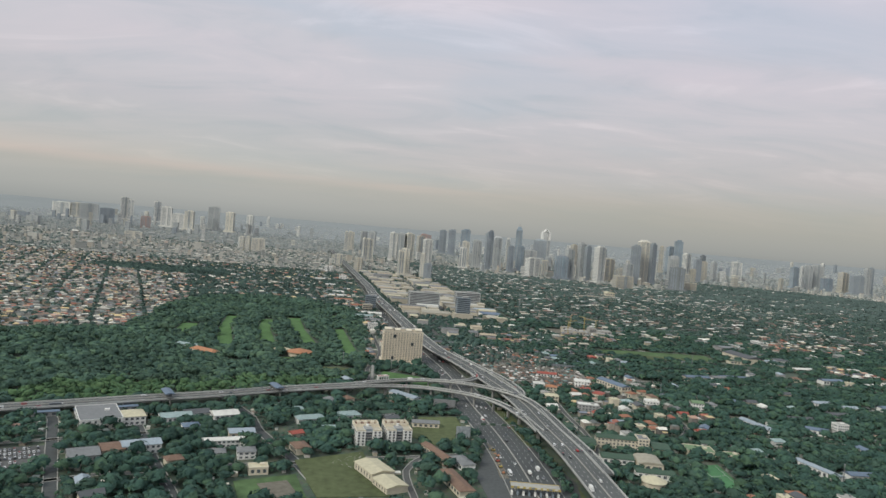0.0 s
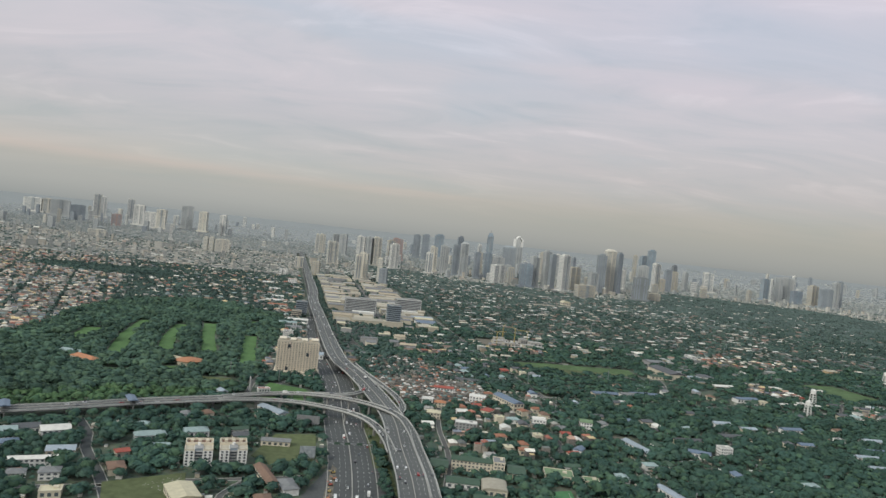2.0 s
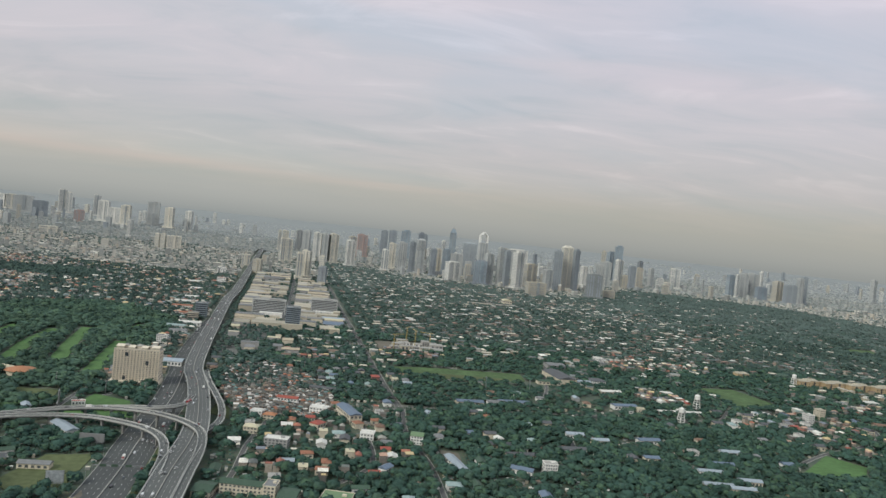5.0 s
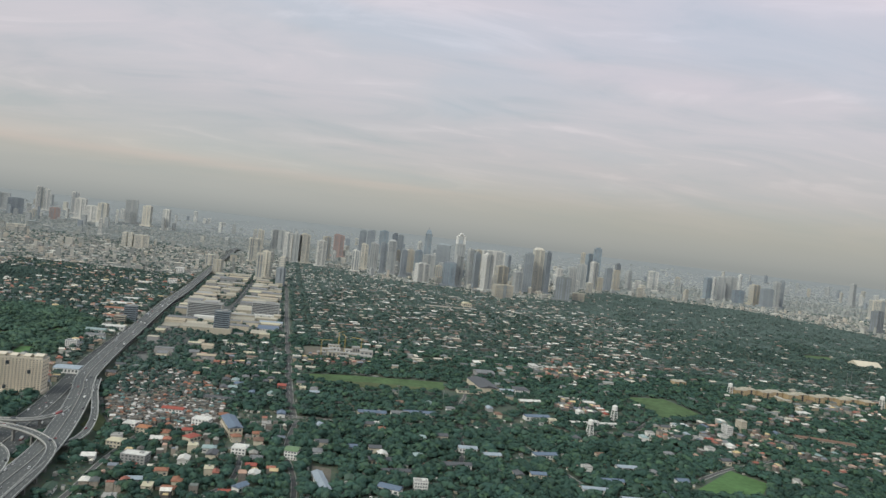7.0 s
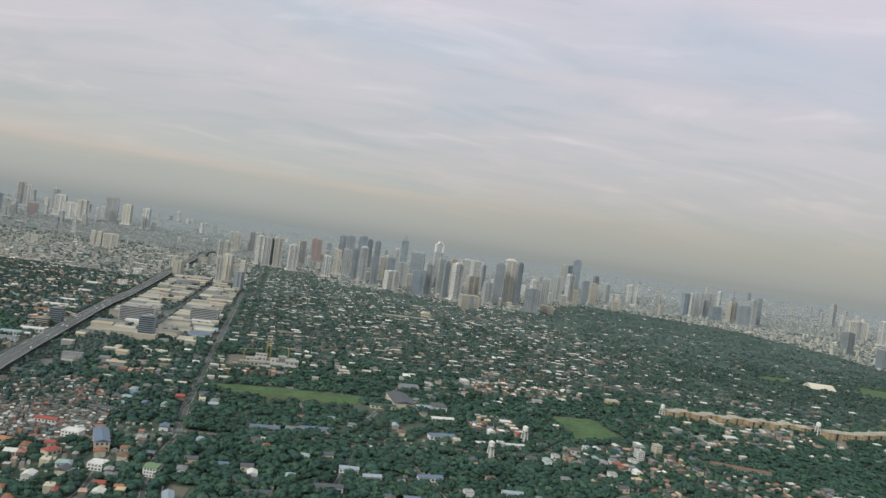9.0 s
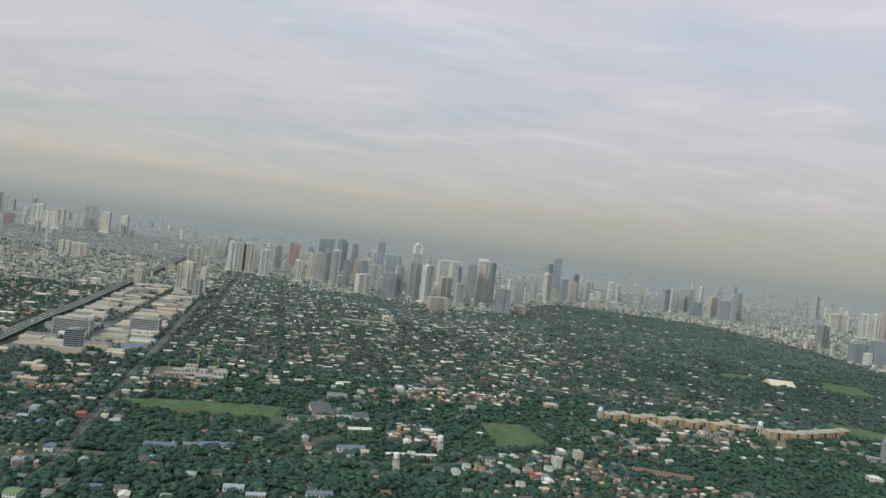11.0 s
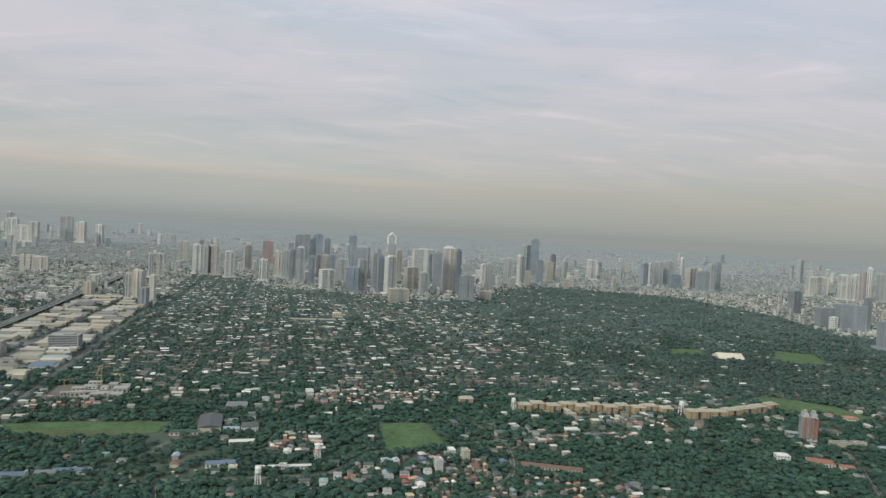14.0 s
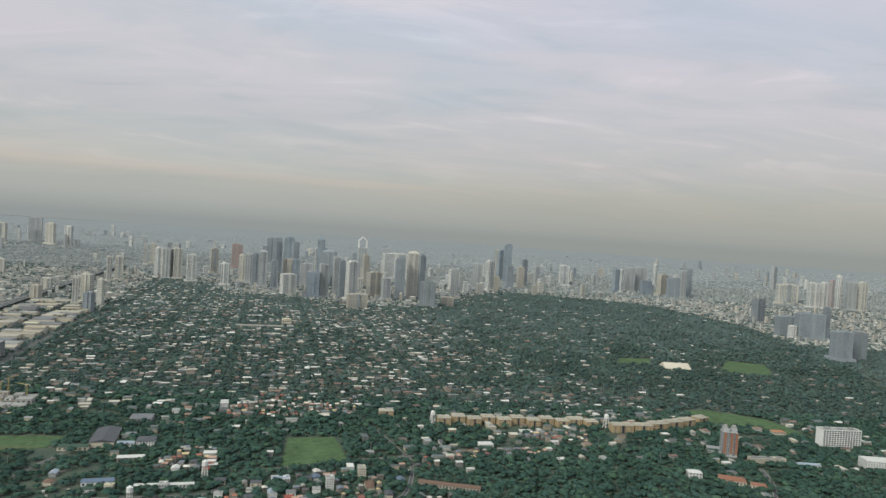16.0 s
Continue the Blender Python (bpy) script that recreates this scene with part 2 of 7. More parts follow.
LEAVES = shader("leaves", (0, 0, 0), rough=0.9, var=0.5, grain=1.9, spec=0.15, palette=GREENS, large=0.03, bump=1.0, depth=0.7)
LEAVES_B = shader("park_leaves", (0, 0, 0), rough=0.9, var=0.6, grain=1.5, spec=0.15, large=0.022, bump=1.0, depth=0.8, palette=[(0.071, 0.125, 0.094), (0.086, 0.146, 0.102), (0.065, 0.116, 0.092), (0.104, 0.168, 0.107)])
LEAVES_Y = shader("young_leaves", (0, 0, 0), rough=0.9, var=0.5, grain=1.5, spec=0.15, large=0.03, bump=0.8, depth=0.6, palette=[(0.078, 0.143, 0.071), (0.092, 0.160, 0.076), (0.067, 0.128, 0.069), (0.104, 0.172, 0.082)])
# village and far leaves turn greyer and paler: haze put into their colour
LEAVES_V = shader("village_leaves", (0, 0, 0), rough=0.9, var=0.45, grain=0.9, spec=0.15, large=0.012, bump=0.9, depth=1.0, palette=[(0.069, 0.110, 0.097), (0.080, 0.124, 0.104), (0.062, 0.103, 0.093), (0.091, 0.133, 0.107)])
LEAVES_F = shader("haze_pale_leaves", (0, 0, 0), rough=0.9, var=0.35, grain=0.4, spec=0.15, large=0.01, palette=[(0.086, 0.122, 0.110), (0.096, 0.132, 0.116), (0.082, 0.115, 0.105)])
TOWN_WALLS = shader("town_walls", (0, 0, 0), var=0.25, grain=0.5, palette=[
    (0.422, 0.420, 0.376), (0.516, 0.498, 0.452), (0.305, 0.306, 0.275), (0.469, 0.420, 0.323), (0.270, 0.277, 0.258), (0.352, 0.306, 0.237), (0.586, 0.567, 0.511)])
# far walls, greyed as the first step of the painted haze
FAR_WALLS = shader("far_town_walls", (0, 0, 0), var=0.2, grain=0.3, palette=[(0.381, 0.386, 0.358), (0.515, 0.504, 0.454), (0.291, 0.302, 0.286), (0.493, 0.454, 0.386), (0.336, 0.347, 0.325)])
TOWN_ROOFS = shader("town_roofs", (0, 0, 0), rough=0.75, var=0.3, grain=0.8, palette=[
    (0.220, 0.220, 0.204), (0.462, 0.440, 0.385), (0.143, 0.138, 0.123), (0.396, 0.171, 0.116), (0.638, 0.605, 0.517), (0.127, 0.138, 0.132), (0.605, 0.473, 0.264), (0.242, 0.171, 0.132), (0.231, 0.308, 0.297), (0.484, 0.319, 0.242),
    (0.792, 0.759, 0.671), (0.165, 0.182, 0.165), (0.330, 0.319, 0.281), (0.297, 0.121, 0.088), (0.176, 0.171, 0.154), (0.660, 0.583, 0.440), (0.209, 0.231, 0.264), (0.127, 0.121, 0.110)])
SHANTY_ROOFS = shader("shanty_roofs", (0, 0, 0), rough=0.75, var=0.4, grain=1.2, palette=[
    (0.128, 0.128, 0.114), (0.205, 0.201, 0.180), (0.333, 0.152, 0.096), (0.090, 0.091, 0.084), (0.512, 0.488, 0.456), (0.141, 0.122, 0.096), (0.141, 0.232, 0.222), (0.269, 0.256, 0.234), (0.102, 0.104, 0.096), (0.666, 0.634, 0.588), (0.179, 0.171, 0.144), (0.115, 0.122, 0.114), (0.230, 0.177, 0.132)])
# also used on village houses, to put tree shade into their walls
SHACK_SHADED_WALLS = shader("shack_and_shaded_walls", (0, 0, 0), var=0.35, grain=0.8, palette=[(0.205, 0.189, 0.168), (0.282, 0.256, 0.222), (0.154, 0.146, 0.132), (0.358, 0.317, 0.264)])
VILLAGE_ROOFS = shader("village_roofs", (0, 0, 0), rough=0.7, var=0.3, grain=0.7, palette=[
    (0.70, 0.68, 0.61), (0.15, 0.17, 0.165), (0.32, 0.33, 0.31), (0.2, 0.145, 0.115), (0.76, 0.74, 0.67), (0.13, 0.15, 0.145), (0.55, 0.51, 0.41), (0.16, 0.175, 0.17), (0.66, 0.61, 0.50), (0.12, 0.135, 0.13), (0.22, 0.24, 0.23), (0.3, 0.2, 0.155), (0.5, 0.47, 0.4), (0.66, 0.64, 0.58)])
# three depth bands, each paler and flatter: haze put into the colours
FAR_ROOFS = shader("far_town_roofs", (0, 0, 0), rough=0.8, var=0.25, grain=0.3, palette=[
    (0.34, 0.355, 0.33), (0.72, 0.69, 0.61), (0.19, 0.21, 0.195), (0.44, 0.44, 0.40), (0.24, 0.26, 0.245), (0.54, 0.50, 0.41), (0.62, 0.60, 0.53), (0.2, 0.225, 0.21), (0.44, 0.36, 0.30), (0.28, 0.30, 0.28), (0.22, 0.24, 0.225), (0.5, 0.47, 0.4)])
HAZE_ROOFS = shader("haze_roofs", (0, 0, 0), rough=0.85, var=0.15, grain=0.2, palette=[
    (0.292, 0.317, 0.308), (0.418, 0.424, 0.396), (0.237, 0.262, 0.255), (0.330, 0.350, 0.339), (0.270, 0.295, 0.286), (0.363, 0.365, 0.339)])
HAZE_WALLS = shader("haze_walls", (0, 0, 0), var=0.15, grain=0.2, palette=[(0.350, 0.371, 0.357), (0.420, 0.428, 0.399), (0.301, 0.329, 0.319)])
PALE_ROOFS = shader("pale_haze_roofs", (0, 0, 0), rough=0.9, var=0.08, grain=0.1, palette=[
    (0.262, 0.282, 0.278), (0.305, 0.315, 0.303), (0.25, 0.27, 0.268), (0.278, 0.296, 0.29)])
# walls lightened beyond the roofs to cancel their shade against the haze
PALE_WALLS = shader("pale_haze_walls", (0, 0, 0), var=0.08, grain=0.1, palette=[(0.43, 0.455, 0.45), (0.49, 0.505, 0.49)])
# leaves of the distant city, paled furthest with painted haze
LEAVES_P = shader("haze_grey_leaves", (0, 0, 0), rough=0.9, var=0.15, grain=0.2, spec=0.15, large=0.01, palette=[(0.185, 0.215, 0.198), (0.21, 0.235, 0.215)])

# ---- builders ----
def mesh_of(name, verts, faces, material=None, flat=True):
    me = bpy.data.meshes.new(name)
    verts, faces = np.asarray(verts, np.float32), np.asarray(faces, np.int32)
    n, k = faces.shape
    me.vertices.add(len(verts))
    me.vertices.foreach_set("co", verts.ravel())
    me.loops.add(n * k)
    me.loops.foreach_set("vertex_index", faces.ravel())
    me.polygons.add(n)
    me.polygons.foreach_set("loop_start", np.arange(0, n * k, k, dtype=np.int32))
    me.polygons.foreach_set("loop_total", np.full(n, k, np.int32))
    me.update(calc_edges=True)
    if flat:
        me.shade_flat()
    if material:
        me.materials.append(material)
    return me


def finish(name, bm, material, smooth=False):
    me = bpy.data.meshes.new(name)
    bmesh.ops.recalc_face_normals(bm, faces=bm.faces)
    for f in bm.faces:
        f.smooth = smooth
    bm.to_mesh(me)
    bm.free()
    me.materials.append(material)
    return me


def part(name, bm, material, parent, label="", smooth=False):
    """Link a bmesh, or a mesh that is made already, as one part of a thing or of a part."""
    me = finish(name, bm, material, smooth) if isinstance(bm, bmesh.types.BMesh) else bm
    ob = new(name, me)
    ob.parent = parent
    return tagged(ob, label) if label else ob


def thing(name, label, category, x, y, turn=0.0, group="", kind="", z=0.0):
    ob = new(name)
    z += float(rise(x, y))
    ob.empty_display_size = 0.5
    ob.matrix_world = pose(x, y, z, 0, 0, turn)
    return tagged(ob, label, category, group, kind)


def box(bm, x, y, z, lx, ly, lz, turn=0.0, taper=1.0):
    """A block whose base stands at z."""
    c, s = math.cos(radians(turn)), math.sin(radians(turn))
    rings = []
    for up, k in ((0, 1.0), (lz, taper)):
        rings.append([bm.verts.new((x + c * u * k - s * v * k, y + s * u * k + c * v * k, z + up)) for u, v in ((-lx / 2, -ly / 2), (lx / 2, -ly / 2), (lx / 2, ly / 2), (-lx / 2, ly / 2))])
    low, top = rings
    bm.faces.new(low[::-1])
    bm.faces.new(top)
    for n in range(4):
        bm.faces.new((low[n], low[(n + 1) % 4], top[(n + 1) % 4], top[n]))
    return bm


def boxed(*args, **more):
    return box(bmesh.new(), *args, **more)


def drum(bm, x, y, z, r0, r1, h, sides=14):
    rings = [[bm.verts.new((x + r * math.cos(2 * math.pi * n / sides), y + r * math.sin(2 * math.pi * n / sides), z + up)) for n in range(sides)] for r, up in ((r0, 0), (r1, h))]
    bm.faces.new(rings[0][::-1])
    bm.faces.new(rings[1])
    for n in range(sides):
        m = (n + 1) % sides
        bm.faces.new((rings[0][n], rings[0][m], rings[1][m], rings[1][n]))
    return bm


def gable(bm, x, y, z, lx, ly, rise, over=0.35, thick=0.16, hip=0.0):
    """A pitched roof with its ridge along x; hip: how far the ridge's ends draw in."""
    a, b = lx / 2 + over, ly / 2 + over
    verts = []
    for dz in (0, thick):
        verts.append([bm.verts.new((x + u, y + v, z + w + dz)) for u, v, w in ((-a, -b, 0), (a, -b, 0), (a, b, 0), (-a, b, 0), (-a + hip, 0, rise), (a - hip, 0, rise))])
    lo, up = verts
    sides = ((0, 1, 5, 4), (2, 3, 4, 5), (1, 2, 5), (3, 0, 4))
    for face in sides:
        bm.faces.new([up[n] for n in face])
    bm.faces.new((lo[3], lo[2], lo[1], lo[0]))
    for n in range(4):
        m = (n + 1) % 4
        bm.faces.new((lo[n], lo[m], up[m], up[n]))
    return bm


def vault(bm, x, y, z, lx, ly, rise, steps=8):
    """A barrel roof, its axis along y."""
    rows = []
    for v in (-ly / 2, ly / 2):
        rows.append([bm.verts.new((x - lx / 2 * math.cos(math.pi * n / steps), y + v, z + rise * math.sin(math.pi * n / steps))) for n in range(steps + 1)])
    for n in range(steps):
        bm.faces.new((rows[0][n], rows[0][n + 1], rows[1][n + 1], rows[1][n]))
    bm.faces.new(rows[0][::-1])
    bm.faces.new(rows[1])
    bm.faces.new((rows[0][0], rows[1][0], rows[1][-1], rows[0][-1]))
    return bm


PANES = {}


def pane(parent, x, y, z, wide, tall, turn, name="window", material=None, deep=0.12):
    """One window: a thin glazed box set into a wall that faces the given way."""
    key = (round(wide, 2), round(tall, 2), name, material.name if material else "")
    if key not in PANES:
        PANES[key] = finish(name, boxed(0, 0, 0, wide, deep, tall), material or PANE)
    ob = new(name, PANES[key])
    ob.parent = parent
    ob.matrix_local = pose(x, y, z, 0, 0, turn)
    return ob


def flat_roof(parent, lx, ly, h, material, edge, rim=0.45):
    part("roof", boxed(0, 0, h, lx - 0.3, ly - 0.3, 0.1), material, parent)
    bm = bmesh.new()
    for u, v, a, b in ((0, -ly / 2, lx + 0.2, 0.25), (0, ly / 2, lx + 0.2, 0.25), (-lx / 2, 0, 0.25, ly - 0.2), (lx / 2, 0, 0.25, ly - 0.2)):
        box(bm, u, v, h - 0.05, a, b, rim)
    part("parapet", bm, edge, parent)


def building(name, label, category, x, y, turn, lx, ly, h, wall, roof, kind="flat", floors=2, cols=5, rise=1.2, group="", sides=True, ledge=None, fill=0.5):
    """A plain building with its walls, roof and windows; windows on the long front and back, and on the ends."""
    ob = thing(name, label, category, x, y, turn, group)
    part("wall", boxed(0, 0, 0, lx, ly, h), wall, ob)
    if kind == "flat":
        flat_roof(ob, lx, ly, h, roof, wall)
        bm = box(bmesh.new(), lx * 0.22, ly * 0.1, h, min(2.2, lx * 0.25), min(1.8, ly * 0.3), 0.9)
        part("stair_head", bm, wall, ob)
    elif kind == "plain":
        part("roof", boxed(0, 0, h, lx + 0.3, ly + 0.3, 0.25), roof, ob)
    elif kind == "vault":
        part("roof", vault(bmesh.new(), 0, 0, h, lx + 0.5, ly + 0.5, rise), roof, ob, smooth=False)
    else:
        part("roof", gable(bmesh.new(), 0, 0, h, lx, ly, rise, hip=min(lx, ly) * 0.45 if kind == "hip" else 0.0), roof, ob)
    storey = h / floors
    for n in range(floors):
        z = n * storey + storey * 0.3
        for m in range(cols):
            u = (m + 0.5) / cols * (lx - 0.6) - (lx - 0.6) / 2
            pane(ob, u, -ly / 2, z, lx / cols * fill, storey * 0.48, 0)
        if sides and floors > 1:
            k = max(1, round(cols * ly / lx))
            for m in range(k):
                v = (m + 0.5) / k * (ly - 0.6) - (ly - 0.6) / 2
                pane(ob, -lx / 2, v, z, ly / k * fill, storey * 0.48, 90)
                pane(ob, lx / 2, v, z, ly / k * fill, storey * 0.48, 90)
        if ledge and n:
            part("ledge", boxed(0, 0, n * storey - 0.06, lx + 0.35, ly + 0.35, 0.14), ledge, ob)
    return ob


def smooth_line(points, step=6.0):
    """A polyline of any dimension drawn as a smooth curve in even steps."""
    p = np.array(points, float)
    p = np.vstack([2 * p[0] - p[1], p, 2 * p[-1] - p[-2]])
    out = []
    for n in range(1, len(p) - 2):
        k = max(1, int(np.linalg.norm(p[n + 1] - p[n]) / step))
        for t in np.arange(k) / k:
            a, b, c, d = p[n - 1:n + 3]
            out.append(0.5 * (2 * b + (c - a) * t + (2 * a - 5 * b + 4 * c - d) * t * t + (3 * b - a - 3 * c + d) * t ** 3))
    out.append(p[-2])
    return np.array(out)


def normals(line):
    d = np.gradient(line[:, :2], axis=0)
    d /= np.linalg.norm(d, axis=1)[:, None] + 1e-9
    return np.c_[d[:, 1], -d[:, 0]]


def sweep(name, line, left, right, low, high, material):
    """A bar along a line, from left to right of it and from low to high over its z; left and right may vary along it."""
    n = normals(line)
    count = len(line)
    left, right = np.broadcast_to(left, count), np.broadcast_to(right, count)
    ring = []
    for off, dz in ((left, low), (right, low), (right, high), (left, high)):
        ring.append(np.c_[line[:, :2] + n * off[:, None], line[:, 2] + dz])
    verts = np.stack(ring, 1).reshape(-1, 3)
    faces = []
    for a in range(count - 1):
        for b in range(4):
            c = (b + 1) % 4
            faces.append((4 * a + b, 4 * (a + 1) + b, 4 * (a + 1) + c, 4 * a + c))
    e = 4 * (count - 1)
    faces += [(0, 1, 2, 3), (e + 3, e + 2, e + 1, e)]
    return mesh_of(name, verts, faces, material)


def dashes(name, line, offsets, material, dash=2.4, gap=3.6, wide=0.14, lift=0.05, solid=()):
    verts, faces = [], []
    n = normals(line)
    run = np.r_[0, np.cumsum(np.linalg.norm(np.diff(line, axis=0), axis=1))]

    def at(s, off):
        p = [np.interp(s, run, line[:, k]) for k in range(3)]
        q = [np.interp(s, run, n[:, k]) for k in range(2)]
        return (p[0] + q[0] * off, p[1] + q[1] * off, p[2] + lift)
    for off in (*offsets, *solid):
        step, long = (8.0, 8.0) if off in solid else (dash + gap, dash)
        for s in np.arange(0, run[-1] - long, step):
            k = len(verts)
            verts += [at(s, off - wide / 2), at(s, off + wide / 2), at(s + long, off + wide / 2), at(s + long, off - wide / 2)]
            faces.append((k, k + 1, k + 2, k + 3))
    return mesh_of(name, verts, faces, material)


def patch(name, points, material, label, z=0.06, kind="structure", category="ground"):
    """A flat piece of ground with a thin edge."""
    bm = bmesh.new()
    top = [bm.verts.new((x, y, z)) for x, y in points]
    low = [bm.verts.new((x, y, -0.2)) for x, y in points]
    bm.faces.new(top)
    for n in range(len(points)):
        m = (n + 1) % len(points)
        bm.faces.new((low[n], low[m], top[m], top[n]))
    return tagged(new(name, finish(name, bm, material)), label, category, "", kind)


def inside(x, y, poly):
    p = np.array(poly, float)
    hit = np.zeros(np.shape(x), bool)
    for (xa, ya), (xb, yb) in zip(p, np.roll(p, -1, 0)):
        hit ^= ((ya > y) != (yb > y)) & (x < (xb - xa) * (y - ya) / (yb - ya + 1e-12) + xa)
    return hit


def away(x, y, line):
    """The distance of points from a polyline."""
    p = np.array(line, float)[:, :2]
    best = np.full(np.shape(x), 1e9)
    for a, b in zip(p[:-1], p[1:]):
        d = b - a
        t = np.clip(((x - a[0]) * d[0] + (y - a[1]) * d[1]) / (d @ d), 0, 1)
        best = np.minimum(best, np.hypot(x - a[0] - t * d[0], y - a[1] - t * d[1]))
    return best


KEEP_OFF = []      # footprints of what stands by itself: x, y, turn, half length, half width


def keep_off(x, y, turn, lx, ly, edge=1.0):
    KEEP_OFF.append((x, y, radians(turn), lx / 2 + edge, ly / 2 + edge))


def free_of_things(x, y, edge=0.0):
    ok = np.ones(np.shape(x), bool)
    for a, b, turn, u, v in KEEP_OFF:
        near = np.abs(x - a) + np.abs(y - b) < (u + v + edge * 2) * 1.5
        if near.any():
            c, s = math.cos(turn), math.sin(turn)
            dx, dy = x - a, y - b
            ok &= ~(near & (np.abs(dx * c + dy * s) < u + edge) & (np.abs(dy * c - dx * s) < v + edge))
    return ok


def lattice(x0, x1, y0, y1, du, dv, turn, jitter, rng):
    """Points of a jittered lattice that is turned by some degrees, over a rectangle."""
    c, s = math.cos(radians(turn)), math.sin(radians(turn))
    mx, my, r = (x0 + x1) / 2, (y0 + y1) / 2, math.hypot(x1 - x0, y1 - y0) / 2
    u, v = np.meshgrid(np.arange(-r, r, du), np.arange(-r, r, dv))
    u, v = u.ravel() + rng.uniform(-jitter, jitter, u.size) * du, v.ravel() + rng.uniform(-jitter, jitter, v.size) * dv
    x, y = mx + c * u - s * v, my + s * u + c * v
    ok = (x > x0) & (x < x1) & (y > y0) & (y < y1)
    return x[ok], y[ok]


def soft_noise(x, y, size, seed):
    """Smooth value noise from 0 to 1."""
    g = np.random.default_rng(seed).random((64, 64))
    u, v = x / size + 1000, y / size + 1000
    i, j = np.floor(u).astype(int), np.floor(v).astype(int)
    a, b = u - i, v - j
    a, b = a * a * (3 - 2 * a), b * b * (3 - 2 * b)
    i, j = i % 64, j % 64
    k, m = (i + 1) % 64, (j + 1) % 64
    return (g[i, j] * (1 - a) + g[k, j] * a) * (1 - b) + (g[i, m] * (1 - a) + g[k, m] * a) * b


def rise(x, y):
    """The land is flat; beyond the city it climbs gently to fit the camera's horizon."""
    return 112 * np.clip((np.asarray(y, float) - 2750) / 2150, 0, 1.2) ** 1.8


def stuff(name, protos, x, y, size, rng, material, label, category, stretch=(0.85, 1.25), z=0.0, turn=None, xy=None):
    """Many alike small forms joined in one mesh."""
    which = rng.integers(0, len(protos), len(x))
    verts, faces, base = [], [], 0
    spin = rng.uniform(0, 2 * math.pi, len(x)) if turn is None else turn
    tall = size * rng.uniform(*stretch, len(x))
    base_z = rise(x, y) + z
    wx, wy = (size, size) if xy is None else xy
    for k, (v, f) in enumerate(protos):
        pick = np.flatnonzero(which == k)
        if not len(pick):
            continue
        c, s = np.cos(spin[pick])[:, None], np.sin(spin[pick])[:, None]
        vx, vy = v[None, :, 0] * wx[pick][:, None], v[None, :, 1] * wy[pick][:, None]
        p = np.stack([x[pick][:, None] + c * vx - s * vy, y[pick][:, None] + s * vx + c * vy, base_z[pick][:, None] + v[None, :, 2] * tall[pick][:, None]], -1)
        verts.append(p.reshape(-1, 3))
        faces.append((f[None] + (base + np.arange(len(pick)) * len(v))[:, None, None]).reshape(-1, f.shape[1]))
        base += len(pick) * len(v)
    ob = new(name, mesh_of(name, np.concatenate(verts), np.concatenate(faces), material, "leaves" not in material.name))
    return tagged(ob, label, category, "", "stuff")


def lump(level, rng, rough):
    bm = bmesh.new()
    bmesh.ops.create_icosphere(bm, subdivisions=level, radius=1.0)
    v = np.array([p.co for p in bm.verts])
    f = np.array([[q.index for q in face.verts] for face in bm.faces])
    bm.free()
    return v * (1 + rng.uniform(-rough, rough, len(v)))[:, None], f


def hut(pitch=0.3, hip=0.3, roof=True):
    """House forms one unit wide, deep and high: the walls, and the roof over them, as two prototypes of quads."""
    w = [(-.5, -.5, 0), (.5, -.5, 0), (.5, .5, 0), (-.5, .5, 0), (-.5, -.5, 1), (.5, -.5, 1), (.5, .5, 1), (-.5, .5, 1)]
    wf = [(0, 1, 5, 4), (1, 2, 6, 5), (2, 3, 7, 6), (3, 0, 4, 7)]
    e = 0.58
    r = [(-e, -e, .97), (e, -e, .97), (e, e, .97), (-e, e, .97), (-e + hip, 0, 1 + pitch), (e - hip, 0, 1 + pitch)]
    rf = [(0, 1, 5, 4), (2, 3, 4, 5), (1, 2, 5, 5), (3, 0, 4, 4)]
    rt = [(0, 1, 5), (0, 5, 4), (2, 3, 4), (2, 4, 5), (1, 2, 5), (3, 0, 4)]
    return (np.array(w), np.array(wf)), (np.array(r), np.array(rt))


def slab_roof():
    e = 0.5
    v = [(-e, -e, 1), (e, -e, 1), (e, e, 1), (-e, e, 1), (-e, -e, 1.06), (e, -e, 1.06), (e, e, 1.06), (-e, e, 1.06)]
    f = [(4, 5, 6), (4, 6, 7), (0, 1, 5), (0, 5, 4), (1, 2, 6), (1, 6, 5), (2, 3, 7), (2, 7, 6), (3, 0, 4), (3, 4, 7)]
    return np.array(v), np.array(f)

# ---- ground and roads ----
bm = bmesh.new()
bmesh.ops.create_grid(bm, x_segments=24, y_segments=24, size=7000)
for v in bm.verts:
    v.co.z = rise(v.co.x, v.co.y) * 0.9 - (8 if v.co.y > 2700 else 0)
tagged(new("ground", finish("ground", bm, GROUND)), "green and bare earth ground between trees and houses", "ground", "", "structure")

SKYWAY = [(86, 215, 6), (83, 270, 6), (79, 324, 6), (73, 368, 6), (66, 425, 6), (51, 483, 6), (31, 545, 6), (12, 596, 6), (-12, 701, 6), (-32, 798, 6),
          (-84, 1055, 6), (-113, 1232, 6), (-262, 2010, 6), (-404, 2760, 6)]
EXPRESSWAY = [(57, 215, 0.1), (55, 283, 0.1), (51, 331, 0.1), (44, 382, 0.1), (36, 425, 0.1), (22, 517, 0.1), (7, 584, 0.1), (-7, 640, 0.1), (-21, 705, 0.1), (-38, 800, 0.1), (-53, 890, 0.1)]
